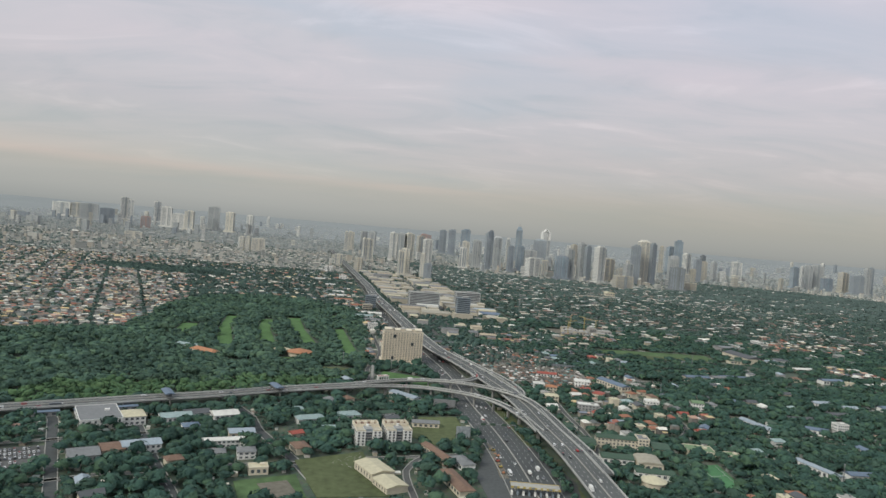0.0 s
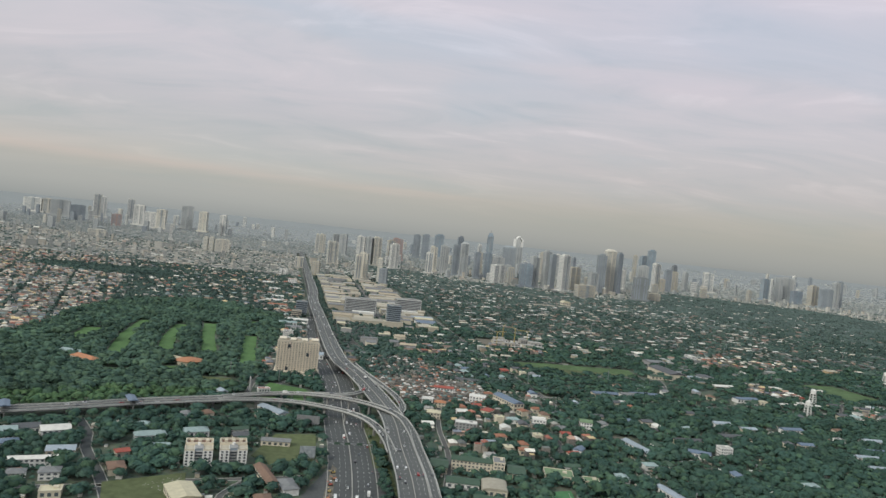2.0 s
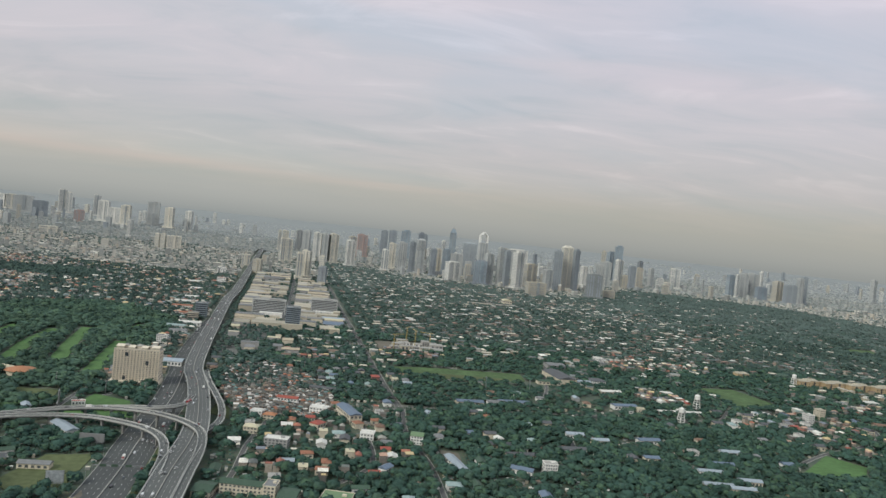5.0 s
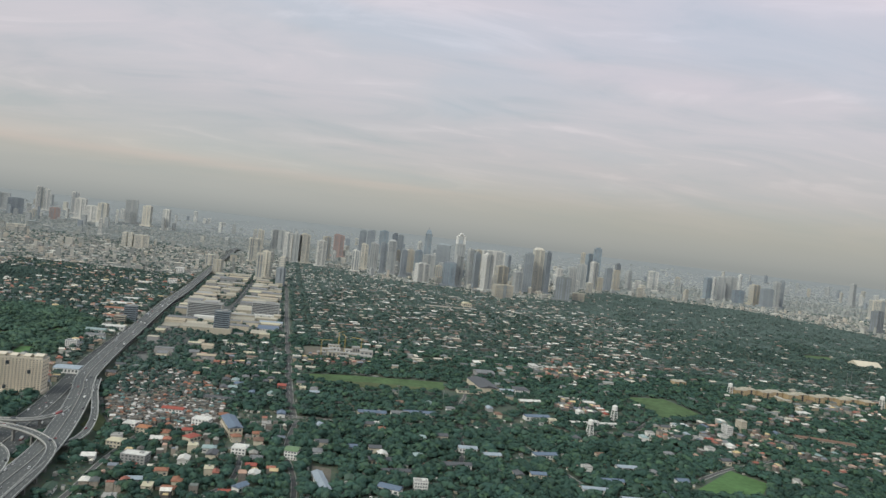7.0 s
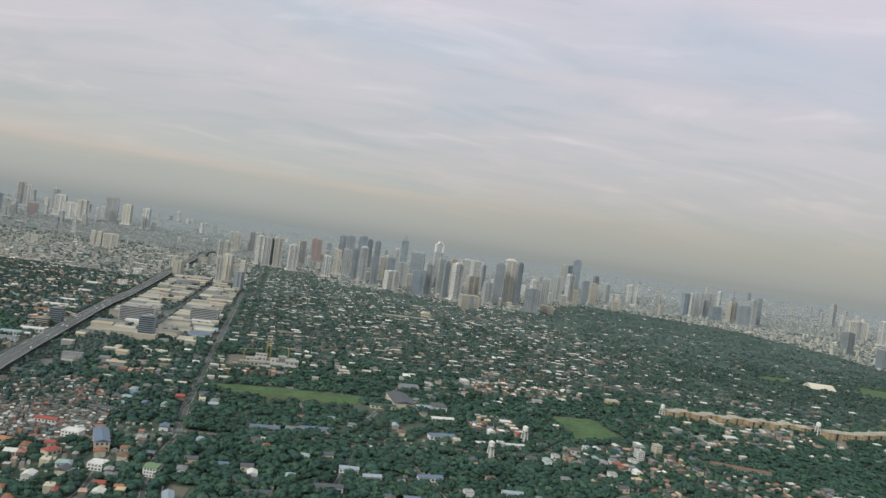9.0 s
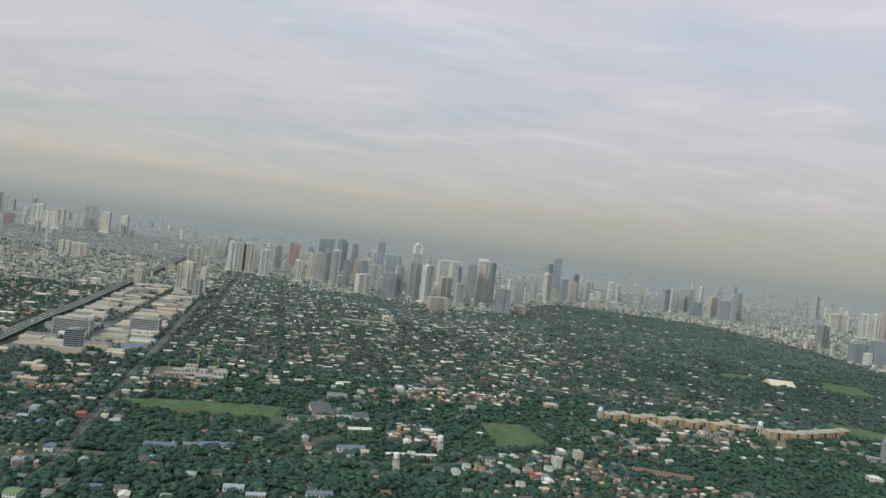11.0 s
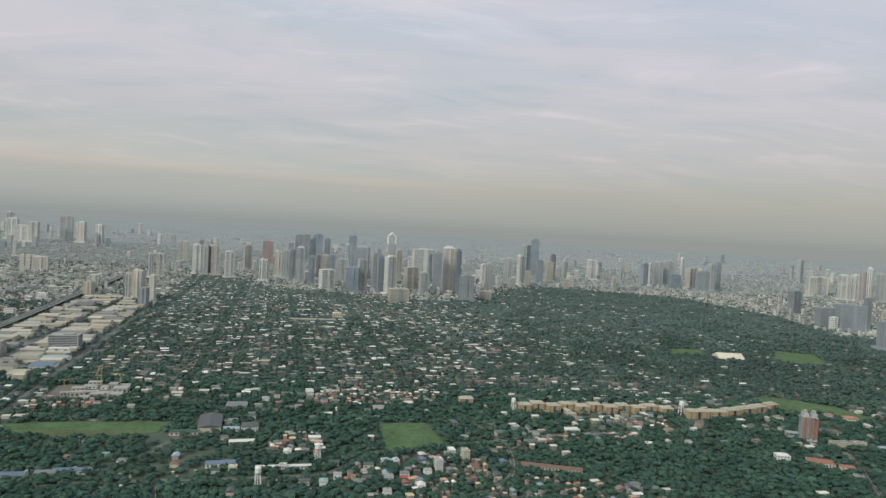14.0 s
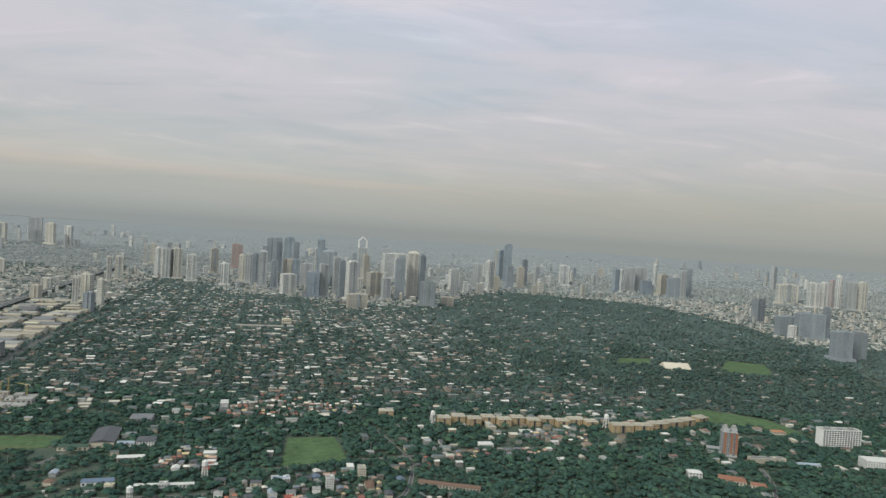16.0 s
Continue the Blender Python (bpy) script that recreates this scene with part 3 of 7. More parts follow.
NORTH_ROAD = [(-52, 886, 0.12), (-86, 1055, 0.12), (-115, 1232, 0.12), (-264, 2010, 0.12), (-406, 2760, 0.12)]
WEST_ROAD = [(-330, 268, 3.5), (-240, 316, 3.5), (-206, 335, 3.8), (-150, 370, 4.2), (-117, 389, 4.6), (-87, 409, 5), (-60, 424, 5.4), (-40, 433, 6)]
RAMP_A = [(-42, 437, 6), (-22, 448, 7), (-2, 454, 8), (20, 454, 8.6), (40, 449, 8.6), (57, 440, 8), (70, 426, 7.2), (77.5, 400, 6.4), (82.4, 366, 6.05), (87.4, 330, 6.05), (90, 300, 6.05)]
RAMP_B = [(-42, 429, 6), (-18, 438, 6.2), (4, 439, 6.6), (27, 432, 6.8), (42, 424, 6.6), (54, 410, 6.2), (63, 385, 6), (68, 360, 6)]
RAMP_C = [(-38, 463, 0.6), (-14, 472, 2.2), (10, 475, 4), (30, 476, 5), (41, 486, 5.8), (39, 508, 6)]
RAMP_D = [(25, 585, 6), (36, 555, 6), (52, 519, 5.6), (64, 490, 5), (71, 462, 4.2), (68, 444, 3.4), (58, 436, 2.6)]
AVENUE = [(183, 549, 0.16), (167, 627, 0.16), (128, 846, 0.16), (84, 1088, 0.16), (18, 1467, 0.16), (-20, 1640, 0.16)]
MALL_ROAD = [(34, 880, 0.12), (22, 960, 0.12), (4, 1074, 0.12), (-14, 1193, 0.12), (-41, 1374, 0.12), (-84, 1640, 0.12)]
STREETS = [
    [(-110, 205), (-131, 244), (-155, 288), (-180, 334), (-188, 345)], [(-60, 200), (-89, 252), (-111, 288), (-147, 350), (-160, 372)],
    [(-34, 268), (-55, 305), (-80, 343), (-88, 362), (-104, 385)], [(-87, 288), (-48, 300), (-28, 311), (-16, 314), (8, 322), (28, 330)], [(6, 322), (-2, 300), (4, 262)],
    [(-200, 285), (-140, 318), (-111, 334)], [(-150, 252), (-118, 272), (-99, 269)], [(96, 330), (99, 380), (95, 440), (100, 500), (126, 512), (182, 545)],
    [(182, 553), (250, 560), (340, 580), (410, 590), (460, 600)], [(186, 545), (190, 479), (204, 425), (212, 360)], [(150, 378), (170, 420), (160, 490)],
    [(310, 620), (322, 668), (330, 720), (345, 790)], [(262, 418), (300, 470), (310, 560)], [(385, 450), (360, 520), (340, 580)],
    [(463, 489), (507, 526), (560, 560), (607, 609), (617, 688), (607, 699)], [(561, 683), (607, 699), (685, 728), (760, 742), (840, 770), (930, 790)],
    [(460, 600), (500, 655), (561, 683)], [(949, 700), (937, 660), (922, 631), (905, 590)], [(960, 700), (1015, 687), (1035, 663), (1070, 640)], [(617, 688), (590, 760), (560, 830), (520, 900)],
    [(240, 720), (180, 735), (146, 736)], [(0, 560), (-24, 500), (-20, 470)], [(-35, 470), (-40, 520), (-36, 580), (-50, 680)]]


def run(points, step=6.0):
    return smooth_line([(p + (0.1,))[:3] for p in points], step)


def lamp_post(x, y, turn, z=0.0, tall=4.6):
    ob = thing("street_lamp", "grey steel street lamp with one arm beside the road", "street lamp", x, y, turn, "lamps along the expressway", z=z)
    part("pole", LAMP_MESHES[0], STEEL, ob)
    part("arm", LAMP_MESHES[1], STEEL, ob)
    part("lamp_head", LAMP_MESHES[2], STEEL, ob)


LAMP_MESHES = [finish("pole", drum(bmesh.new(), 0, 0, 0, 0.1, 0.06, 4.6, 6), STEEL), finish("arm", boxed(0.6, 0, 4.5, 1.2, 0.08, 0.08), STEEL), finish("lamp_head", boxed(1.3, 0, 4.44, 0.5, 0.2, 0.12), CONCRETE)]


def viaduct(name, label, points, wide, lanes, pier_every=16.0, two=False, step=6.0, stop=1e9, deep=0.9):
    """A raised road: deck, parapets, lane lines and one pier after the other."""
    ob = thing(name, label, "elevated road", 0, 0, 0, "", "structure")
    line = smooth_line(points, step)
    half = wide / 2
    part("deck", sweep("deck", line, -half, half, -deep, 0, DECK), DECK, ob)
    for side, off in (("parapet", -half), ("parapet", half)):
        part(side, sweep(side, line, off - 0.18, off + 0.18, -0.35, 0.6, PARAPET), PARAPET, ob)
    if two:
        part("median", sweep("median", line, -0.2, 0.2, 0, 0.45, CONCRETE), CONCRETE, ob)
    offs = [(n + 1) / lanes * wide - half for n in range(lanes - 1)]
    lines = part("lane_marking", dashes("lane_marking", line, [o for o in offs if abs(o) > 0.5 or not two], LINE, solid=(-half + 0.5, half - 0.5)), LINE, ob)
    tagged(lines, "", "", "", "stuff")
    length = np.r_[0, np.cumsum(np.linalg.norm(np.diff(line[:, :2], axis=0), axis=1))]
    nrm = normals(line)
    for s in np.arange(pier_every / 2, length[-1], pier_every):
        x, y, z = (np.interp(s, length, line[:, k]) for k in range(3))
        if z < 1.8 or y > stop:
            continue
        turn = math.degrees(math.atan2(np.interp(s, length, nrm[:, 1]), np.interp(s, length, nrm[:, 0])))
        bm = box(bmesh.new(), 0, 0, 0, 1.5, 1.2, z - deep - 0.55)
        box(bm, 0, 0, z - deep - 0.6, min(wide * 0.8, 9), 1.3, 0.6)
        pier = part("pier", bm, PIER, ob)
        pier.matrix_local = pose(x, y, 0, 0, 0, turn)
    return line


def road(name, label, points, wide, lanes, material, two=False, kerb=True, marks=True):
    line = smooth_line([(p + (0.1,))[:3] for p in points], 8.0)
    ob = tagged(new(name, sweep(name, line, -wide / 2, wide / 2, -0.3, 0, material)), label, "road", "", "structure")
    if kerb:
        for off in (-wide / 2 - 0.15, wide / 2 + 0.15):
            part("kerb", sweep("kerb", line, off - 0.2, off + 0.2, -0.3, 0.16, CONCRETE), CONCRETE, ob)
    if two:
        part("median", sweep("median", line, -0.25, 0.25, 0, 0.5, CONCRETE), CONCRETE, ob)
    if marks and lanes > 1:
        offs = [(n + 1) / lanes * wide - wide / 2 for n in range(lanes - 1)]
        tagged(part("lane_marking", dashes("lane_marking", line, [o for o in offs if abs(o) > 0.5 or not two], LINE), LINE, ob), "", "", "", "stuff")
    return line


sky_line = viaduct("skyway", "grey concrete elevated expressway on single piers above the road", SKYWAY, 14.5, 6, 18, two=True, step=10, stop=1500)
west_line = viaduct("west_viaduct", "grey concrete elevated road past the golf course", WEST_ROAD, 11, 4, 16, two=True)
ramp_lines = [viaduct("ramp_1", "curved concrete flyover ramp crossing the expressway", RAMP_A, 4.8, 2, 15), viaduct("ramp_2", "lower curved concrete ramp joining the elevated road", RAMP_B, 4.6, 2, 15),
              viaduct("ramp_3", "rising concrete ramp beside the elevated road", RAMP_C, 4.2, 2, 14), viaduct("ramp_4", "curved exit ramp falling beside the elevated road", RAMP_D, 4.2, 2, 14)]
way_line = road("expressway", "wide dark asphalt expressway with white lane lines", EXPRESSWAY, 23, 8, ASPHALT, two=True)
north_line = road("expressway_north", "dark asphalt expressway running under the elevated road", NORTH_ROAD, 15, 6, ASPHALT, two=True)
avenue_line = road("avenue", "long straight grey avenue beside the village wall", AVENUE, 5.5, 2, STREET)
mall_line = road("mall_road", "tree-lined grey road between the warehouses", MALL_ROAD, 5.0, 2, ASPHALT)
street_lines = [road("street", "narrow worn concrete street between houses", s, 2.7 if n > 2 else 4.6, 2, STREET if n > 2 else ASPHALT, marks=n == 1) for n, s in enumerate(STREETS)]
patch("road_plaza", [(35, 262), (72, 262), (76, 300), (66, 345), (60, 352), (38, 345), (30, 300)], ASPHALT, "wide dark asphalt toll plaza", 0.13, category="road")
patch("car_park", [(-172, 258), (-146, 272), (-160, 298), (-187, 284)], STREET, "grey car park full of cars", 0.08, category="car park")
patch("road_island", [(41, 300), (45, 300), (42, 345), (39, 350)], EARTH, "brown dug earth strip between the lanes", 0.22)

# grounds
FAIRWAYS = [[(-222, 596), (-207, 600), (-222, 664), (-236, 660)], [(-168, 556), (-156, 560), (-188, 660), (-203, 735), (-214, 730), (-195, 640)], [(-138, 582), (-126, 586), (-152, 668), (-164, 730), (-175, 726), (-160, 650)],
            [(-103, 592), (-91, 596), (-120, 680), (-140, 755), (-153, 750), (-130, 670)], [(-62, 556), (-50, 560), (-70, 640), (-84, 700), (-96, 695), (-78, 620)], [(-112, 762), (-100, 760), (-104, 800), (-114, 800)],
            [(-82, 508), (-53, 511), (-44, 484), (-68, 490)], [(-285, 432), (-268, 440), (-262, 462), (-290, 455)], [(-150, 505), (-130, 512), (-128, 500), (-146, 496)], [(-115, 530), (-96, 536), (-92, 522), (-112, 518)]]
FAIRWAYS = [[tuple(np.array(p) + (np.array(p) - np.mean(f, 0)) * (-0.02, 0.02)) for p in f] for f in FAIRWAYS]
for f in FAIRWAYS:
    patch("fairway", f, LAWN if f is not FAIRWAYS[6] else DRY_GRASS, "bright mown golf fairway between dark trees", 0.3, category="grass")
FIELDS = [([(168, 700), (209, 712), (305, 722), (305, 690), (240, 668), (184, 672)], TURF, "long green sports field ringed by trees"), ([(501, 740), (544, 749), (562, 682), (506, 664)], TURF, "green football field ringed by trees"),
          ([(1010, 1263), (1068, 1275), (1048, 1218), (983, 1205)], TURF, "green field between village houses"), ([(1223, 1291), (1282, 1265), (1236, 1158), (1152, 1175)], TURF, "wide green field beside the woods"),
          ([(-53, 302), (-24, 321), (-7, 269), (-36, 262)], DRY_GRASS, "rough scrub lot round the yellow hall"), ([(-72, 272), (-49, 285), (-40, 261), (-64, 252)], TURF, "green lawn round a bare pitch"),
          ([(455, 470), (505, 522), (522, 500), (500, 470)], LAWN, "green lawn with a bare middle"), ([(146, 339), (159, 344), (158, 313), (147, 305)], COURT, "bright green painted sports court"),
          ([(960, 905), (1000, 915), (1060, 880), (1075, 800), (1030, 835), (975, 850)], TURF, "green park lawn with scattered trees"), ([(415, 1420), (445, 1425), (440, 1450), (412, 1445)], TURF, "small green field beside the church"),
          ([(156, 784), (224, 806), (214, 862), (148, 842)], EARTH, "bare earth building site"), ([(214, 425), (224, 425), (222, 452), (210, 455)], EARTH, "bare earth yard among trees"),
          ([(2, 390), (24, 396), (30, 352), (12, 340), (-2, 352)], DRY_GRASS, "rough grass slope beside the expressway"), ([(56, 490), (72, 480), (66, 505), (54, 520)], DRY_GRASS, "dry grass mound beside the ramp"),
          ([(-30, 458), (16, 464), (0, 500), (-28, 510)], LAWN, "grass inside the ramp loop"), ([(185, 672), (240, 668), (304, 692), (240, 690), (200, 684)], DRY_GRASS, "worn dry edge of the sports field")]
for n, (pts, m, label) in enumerate(FIELDS):
    patch("field", pts, m, label, 0.3 if n < 15 else 0.36, category="field")
patch("sports_court", [(161, 342), (173, 343), (173, 314), (161, 313)], COURT_GREY, "worn dark grey green tennis courts", 0.3, category="court")
patch("court_margin", [(173.1, 343), (177.5, 343), (178.5, 314), (173.1, 314)], COURT, "bright green margin of the tennis courts", 0.32, category="court")
for n, (a, b, c, d) in enumerate(((162.2, 315, 162.5, 341), (171.8, 315.4, 171.8, 341.6), (162.5, 328, 171.8, 328.4), (162.4, 341, 171.8, 341.6), (162.2, 315, 171.8, 315.4), (148.6, 309, 147.6, 337), (156.6, 315, 157, 341), (148, 324, 156.8, 328))):
    u, v = c - a, d - b
    k = 0.11 / math.hypot(u, v)
    patch("court_line", [(a - v * k, b + u * k), (c - v * k, d + u * k), (c + v * k, d - u * k), (a + v * k, b - u * k)], PARAPET, "white painted line on a sports court", 0.34, category="marking")
patch("pitch", [(-62, 271), (-51, 277), (-43, 262), (-54, 256)], EARTH, "bare brown baseball pitch", 0.4, category="field")
patch("verge", [(72, 262), (79, 262), (73, 320), (66, 368), (58, 420), (47, 440), (52, 400), (60, 350), (68, 300)], DRY_GRASS, "green strip between the two expressways", 0.12, category="grass")
patch("pavement_1", [(-1900, 2500), (-900, 1000), (-420, 620), (-300, 590), (-290, 900), (-200, 960), (-140, 1250), (-430, 2800), (-2100, 2800)], TOWN_GROUND, "grey paved ground under a dense town", 0.03, category="ground")
patch("pavement_2", [(34, 560), (72, 495), (112, 488), (142, 508), (132, 600), (80, 664), (26, 640)], TOWN_GROUND, "brown grey ground under packed shacks", 0.12, category="ground")
patch("pavement_3", [(0, 690), (130, 690), (120, 860), (80, 1080), (10, 1460), (-140, 1500), (-30, 860)], TOWN_GROUND, "grey yards between warehouses", 0.04, category="ground")
patch("pavement_4", [(-150, 2300), (210, 1960), (640, 1900), (1000, 2560), (1480, 2300), (1700, 1800), (3000, 2300), (3000, 2800), (-430, 2800)], HAZE_GROUND, "grey ground under the far city", 0.03, category="ground")
# two far bands coloured towards the sky, with the haze painted in
for y0, y1, m, label in ((2750, 3700, HAZE_GROUND, "grey city ground climbing gently, greyed for haze"), (3700, 5060, PALE_GROUND, "ground climbing to the horizon, paled to match the haze")):
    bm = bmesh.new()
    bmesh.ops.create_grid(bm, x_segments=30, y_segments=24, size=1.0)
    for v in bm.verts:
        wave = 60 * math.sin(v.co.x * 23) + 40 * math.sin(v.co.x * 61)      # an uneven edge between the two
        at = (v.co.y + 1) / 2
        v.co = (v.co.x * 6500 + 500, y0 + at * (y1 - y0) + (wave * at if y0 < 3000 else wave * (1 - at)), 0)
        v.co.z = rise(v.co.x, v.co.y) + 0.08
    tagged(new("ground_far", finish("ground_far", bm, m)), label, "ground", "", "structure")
GOLF = [(-420, 300), (-344, 553), (-309, 572), (-271, 600), (-271, 658), (-296, 778), (-279, 885), (-221, 933), (-167, 925), (-86, 854), (-58, 700), (-45, 542), (-50, 470), (-70, 432), (-150, 386), (-240, 332), (-330, 285)]
SHANTY = [(30, 616), (47, 655), (62, 662), (112, 620), (130, 560), (139, 510), (112, 492), (72, 500), (50, 540)]
VILLAGE = [(205, 870), (140, 860), (100, 1090), (32, 1467), (-70, 1880), (-133, 2290), (-11, 2290), (160, 2010), (634, 1850), (760, 2060), (996, 2500), (1205, 2437), (1478, 2302), (1561, 1854), (1489, 1378), (1300, 900), (900, 860), (500, 850)]

# ---- buildings near the camera's way ----
def put(name, label, category, x, y, turn, lx, ly, h, wall, roof, kind="flat", **more):
    keep_off(x, y, turn, lx, ly, 1.2)
    return building(name, label, category, x, y, turn, lx, ly, h, wall, roof, kind, **more)


put("school_hall", "large grey flat-roofed hall with white walls", "hall", -158, 335, 32, 19, 27, 5, WHITE, ROOF_GREY, floors=2, cols=7, fill=0.35)
put("office_building", "white two-storey office with a cream roof", "office", -144, 339, 32, 13, 13, 4.4, WHITE, ROOF_CREAM, "hip", floors=2, cols=5, rise=1.0)
put("workshop", "white walled shed with a grey roof beside the car park", "shed", -186, 268, 32, 9, 14, 3.6, WHITE, ROOF_GREY, "gable", floors=1, cols=3)
put("workshop", "low workshop with a grey sheet roof", "workshop", -139, 283, 32, 12, 12, 3.4, GREYWALL, ROOF_GREY, "gable", floors=1, cols=4)
put("workshop", "low workshop with a brown sheet roof", "workshop", -131, 292, 32, 9, 11, 3.6, BEIGE, ROOF_BROWN, "gable", floors=1, cols=3)
put("school_building", "long school block with a pale blue sheet roof", "school", -121, 298, 32, 16, 9, 4.2, WHITE, ROOF_SKY, "gable", floors=2, cols=7)
put("school_building", "low block with a grey green sheet roof", "school", -124, 347, 32, 15, 10, 3.2, WHITE, ROOF_TEAL, "gable", floors=1, cols=6)
put("school_building", "low block with a dark sheet roof", "school", -116, 356, 32, 12, 9, 3.2, WHITE, ROOF_DARK, "gable", floors=1, cols=5)
put("hall", "white gabled hall with a pale grey roof", "hall", -101, 355, 32, 13, 10, 4, WHITE, ROOF_WHITE, "gable", floors=2, cols=5)
put("pavilion", "small pavilion with a bright blue roof", "pavilion", -111, 333, 32, 8, 7, 3, WHITE, ROOF_BLUE, "hip", floors=1, cols=3)
put("school_building", "long white two-storey block with a grey roof", "school", -89, 314, 22, 19, 5, 3.4, WHITE, ROOF_WHITE, "gable", floors=2, cols=9, rise=0.8)
put("house", "house with a pale blue flat sheet roof", "house", -85, 330, 22, 12, 8, 3, CREAM, ROOF_SKY, "gable", floors=1, cols=4)
put("house", "grey hip-roofed house among trees", "house", -87, 298, 20, 7, 6, 3, WHITE, ROOF_GREY, "hip", floors=1, cols=3)
put("house", "grey hip-roofed house beside the street", "house", -75, 302, 20, 8, 7, 3.4, WHITE, ROOF_GREY, "hip", floors=2, cols=3)
put("house", "small house with a cream flat roof", "house", -65, 284, 20, 8, 6, 3, CREAM, ROOF_CREAM, floors=1, cols=3)
put("bungalow", "pale teal hip-roofed bungalow among trees", "house", -57, 363, 28, 15, 7, 2.8, WHITE, ROOF_TEAL, "hip", floors=1, cols=6, rise=1.6)
put("bungalow", "pale teal hip-roofed bungalow under trees", "house", -38, 376, 28, 13, 8, 2.8, WHITE, ROOF_TEAL, "hip", floors=1, cols=5, rise=1.6)
put("bungalow", "small house with a teal hipped roof", "house", -67, 379, 22, 6, 5, 2.8, WHITE, ROOF_TEAL, "hip", floors=1, cols=3)
put("house", "long house with a brown roof and cream walls", "house", -53, 315, -60, 10, 7, 3, CREAM, ROOF_BROWN, "hip", floors=1, cols=5)
put("house", "grey roofed low house by the bungalows", "house", -46, 347, 20, 9, 5, 2.8, WHITE, ROOF_TEAL, "gable", floors=1, cols=3)
put("yellow_hall", "low gabled hall with a cream yellow roof", "hall", -16, 293, -58, 17, 11, 3.4, CREAM, ROOF_CREAM, "gable", floors=1, cols=6, rise=1.0, fill=0.25)
put("yellow_hall", "lower gabled hall with a cream yellow roof", "hall", -8, 278, -58, 13, 10, 2.7, CREAM, ROOF_CREAM, "gable", floors=1, cols=5, rise=1.0, fill=0.25)
put("warehouse", "long white shed with a pale blue roof beside the ramp", "warehouse", -8, 428, -42, 22, 7, 3.6, WHITE, ROOF_SKY, "gable", floors=1, cols=8)
put("house", "long low shed with a grey roof beside the grass", "shed", 6, 372, 5, 15, 5, 2.6, CREAM, ROOF_GREY, "gable", floors=1, cols=5)
put("barrack", "long barrack with a brown roof and white eaves", "barrack", 12, 322, -62, 24, 5, 2.8, CREAM, ROOF_BROWN, "gable", floors=1, cols=8)
put("barrack", "long barrack with a brown hipped roof beside trees", "barrack", 20, 286, -70, 26, 7, 2.8, CREAM, ROOF_BROWN, "hip", floors=1, cols=8)
put("house", "grey sheet-roofed house beside the expressway", "house", 24, 312, -65, 13, 7, 2.8, WHITE, ROOF_GREY, "hip", floors=1, cols=4)
put("shed", "white sheet-roofed shed beside the condominium", "shed", -15, 622, 5, 20, 14, 4, WHITE, ROOF_SKY, "gable", floors=1, cols=7)
put("office_building", "white office block behind the condominium", "office", -54, 708, 8, 10, 8, 8.5, WHITE, ROOF_GREY, floors=5, cols=5)
put("small_kiosk", "red and white roadside building beside the ramp", "shop", -26, 482, 25, 8, 4, 2.6, WHITE, ROOF_RED, floors=1, cols=4)
put("school_building", "cream three-storey school with a dark green roof", "school", 112, 362, -4, 25, 7, 5.4, CREAM, ROOF_DGREEN, "gable", floors=3, cols=12, rise=1.3)
put("school_tower", "cream corner block of the school", "school", 124, 360, -4, 6, 9, 7, CREAM, ROOF_GREY, floors=4, cols=3)
put("school_building", "low school wing with a dark green roof", "school", 93, 358, -4, 9, 13, 3.4, CREAM, ROOF_DGREEN, "gable", floors=2, cols=4)
put("school_building", "school wing with a dark green roof", "school", 133, 358, -4, 9, 13, 3.6, CREAM, ROOF_DGREEN, "gable", floors=2, cols=4)
put("covered_court", "arched faded tan roof over a covered court", "court", 119, 333, -4, 12, 14, 3.2, CREAM, ROOF_TAN, "vault", floors=1, cols=4, rise=1.3)
put("covered_walk", "long low block with a dark green roof", "school", 104, 337, -4, 16, 9, 2.8, WHITE, ROOF_DGREEN, "gable", floors=1, cols=5)
put("covered_walk", "long low dark green block beside the arched court", "school", 117, 317, -4, 18, 6, 2.8, WHITE, ROOF_DGREEN, "gable", floors=1, cols=6)
put("flat_hall", "low hall with a light green flat roof", "hall", 156, 361, -6, 15, 12, 3, CREAM, ROOF_GREEN, floors=1, cols=6)
put("flat_hall", "small low hall with a light green roof", "hall", 172, 356, -6, 8, 7, 2.8, CREAM, ROOF_GREEN, floors=1, cols=3)
put("long_shed", "long white shed with a pale blue roof", "shed", 212, 343, -72, 27, 5, 3.2, WHITE, ROOF_SKY, "gable", floors=1, cols=9, rise=0.8)
put("house", "house with a bright blue sheet roof", "house", 230, 338, 5, 13, 6, 3, WHITE, ROOF_BLUE, "gable", floors=1, cols=4)
put("chapel", "long hall with a blue sheet roof and cream gable", "hall", 148, 507, -65, 29, 9, 6.2, CREAM, ROOF_BLUE, "gable", floors=2, cols=9, rise=1.4)
put("chapel_porch", "small red-roofed porch before the blue hall", "hall", 156, 487, -62, 6, 6, 3.6, CREAM, ROOF_TERRA, "hip", floors=1, cols=2)
put("market_building", "white building with a bright red roof among shacks", "market", 101, 532, -3, 15, 6, 4.4, WHITE, ROOF_RED, "gable", floors=2, cols=6)
put("house", "red-roofed corner building by the avenue", "house", 160, 628, 10, 7, 7, 5, ROSE, ROOF_RED, "hip", floors=2, cols=3)
put("house", "tall house with a light green sheet roof", "house", 196, 466, -6, 8, 9, 5.5, WHITE, ROOF_GREEN, "gable", floors=3, cols=4)
put("barrack", "long block with a dark sheet roof by the avenue", "barrack", 120, 575, -5, 24, 5, 3.4, WHITE, ROOF_DARK, "gable", floors=1, cols=8)
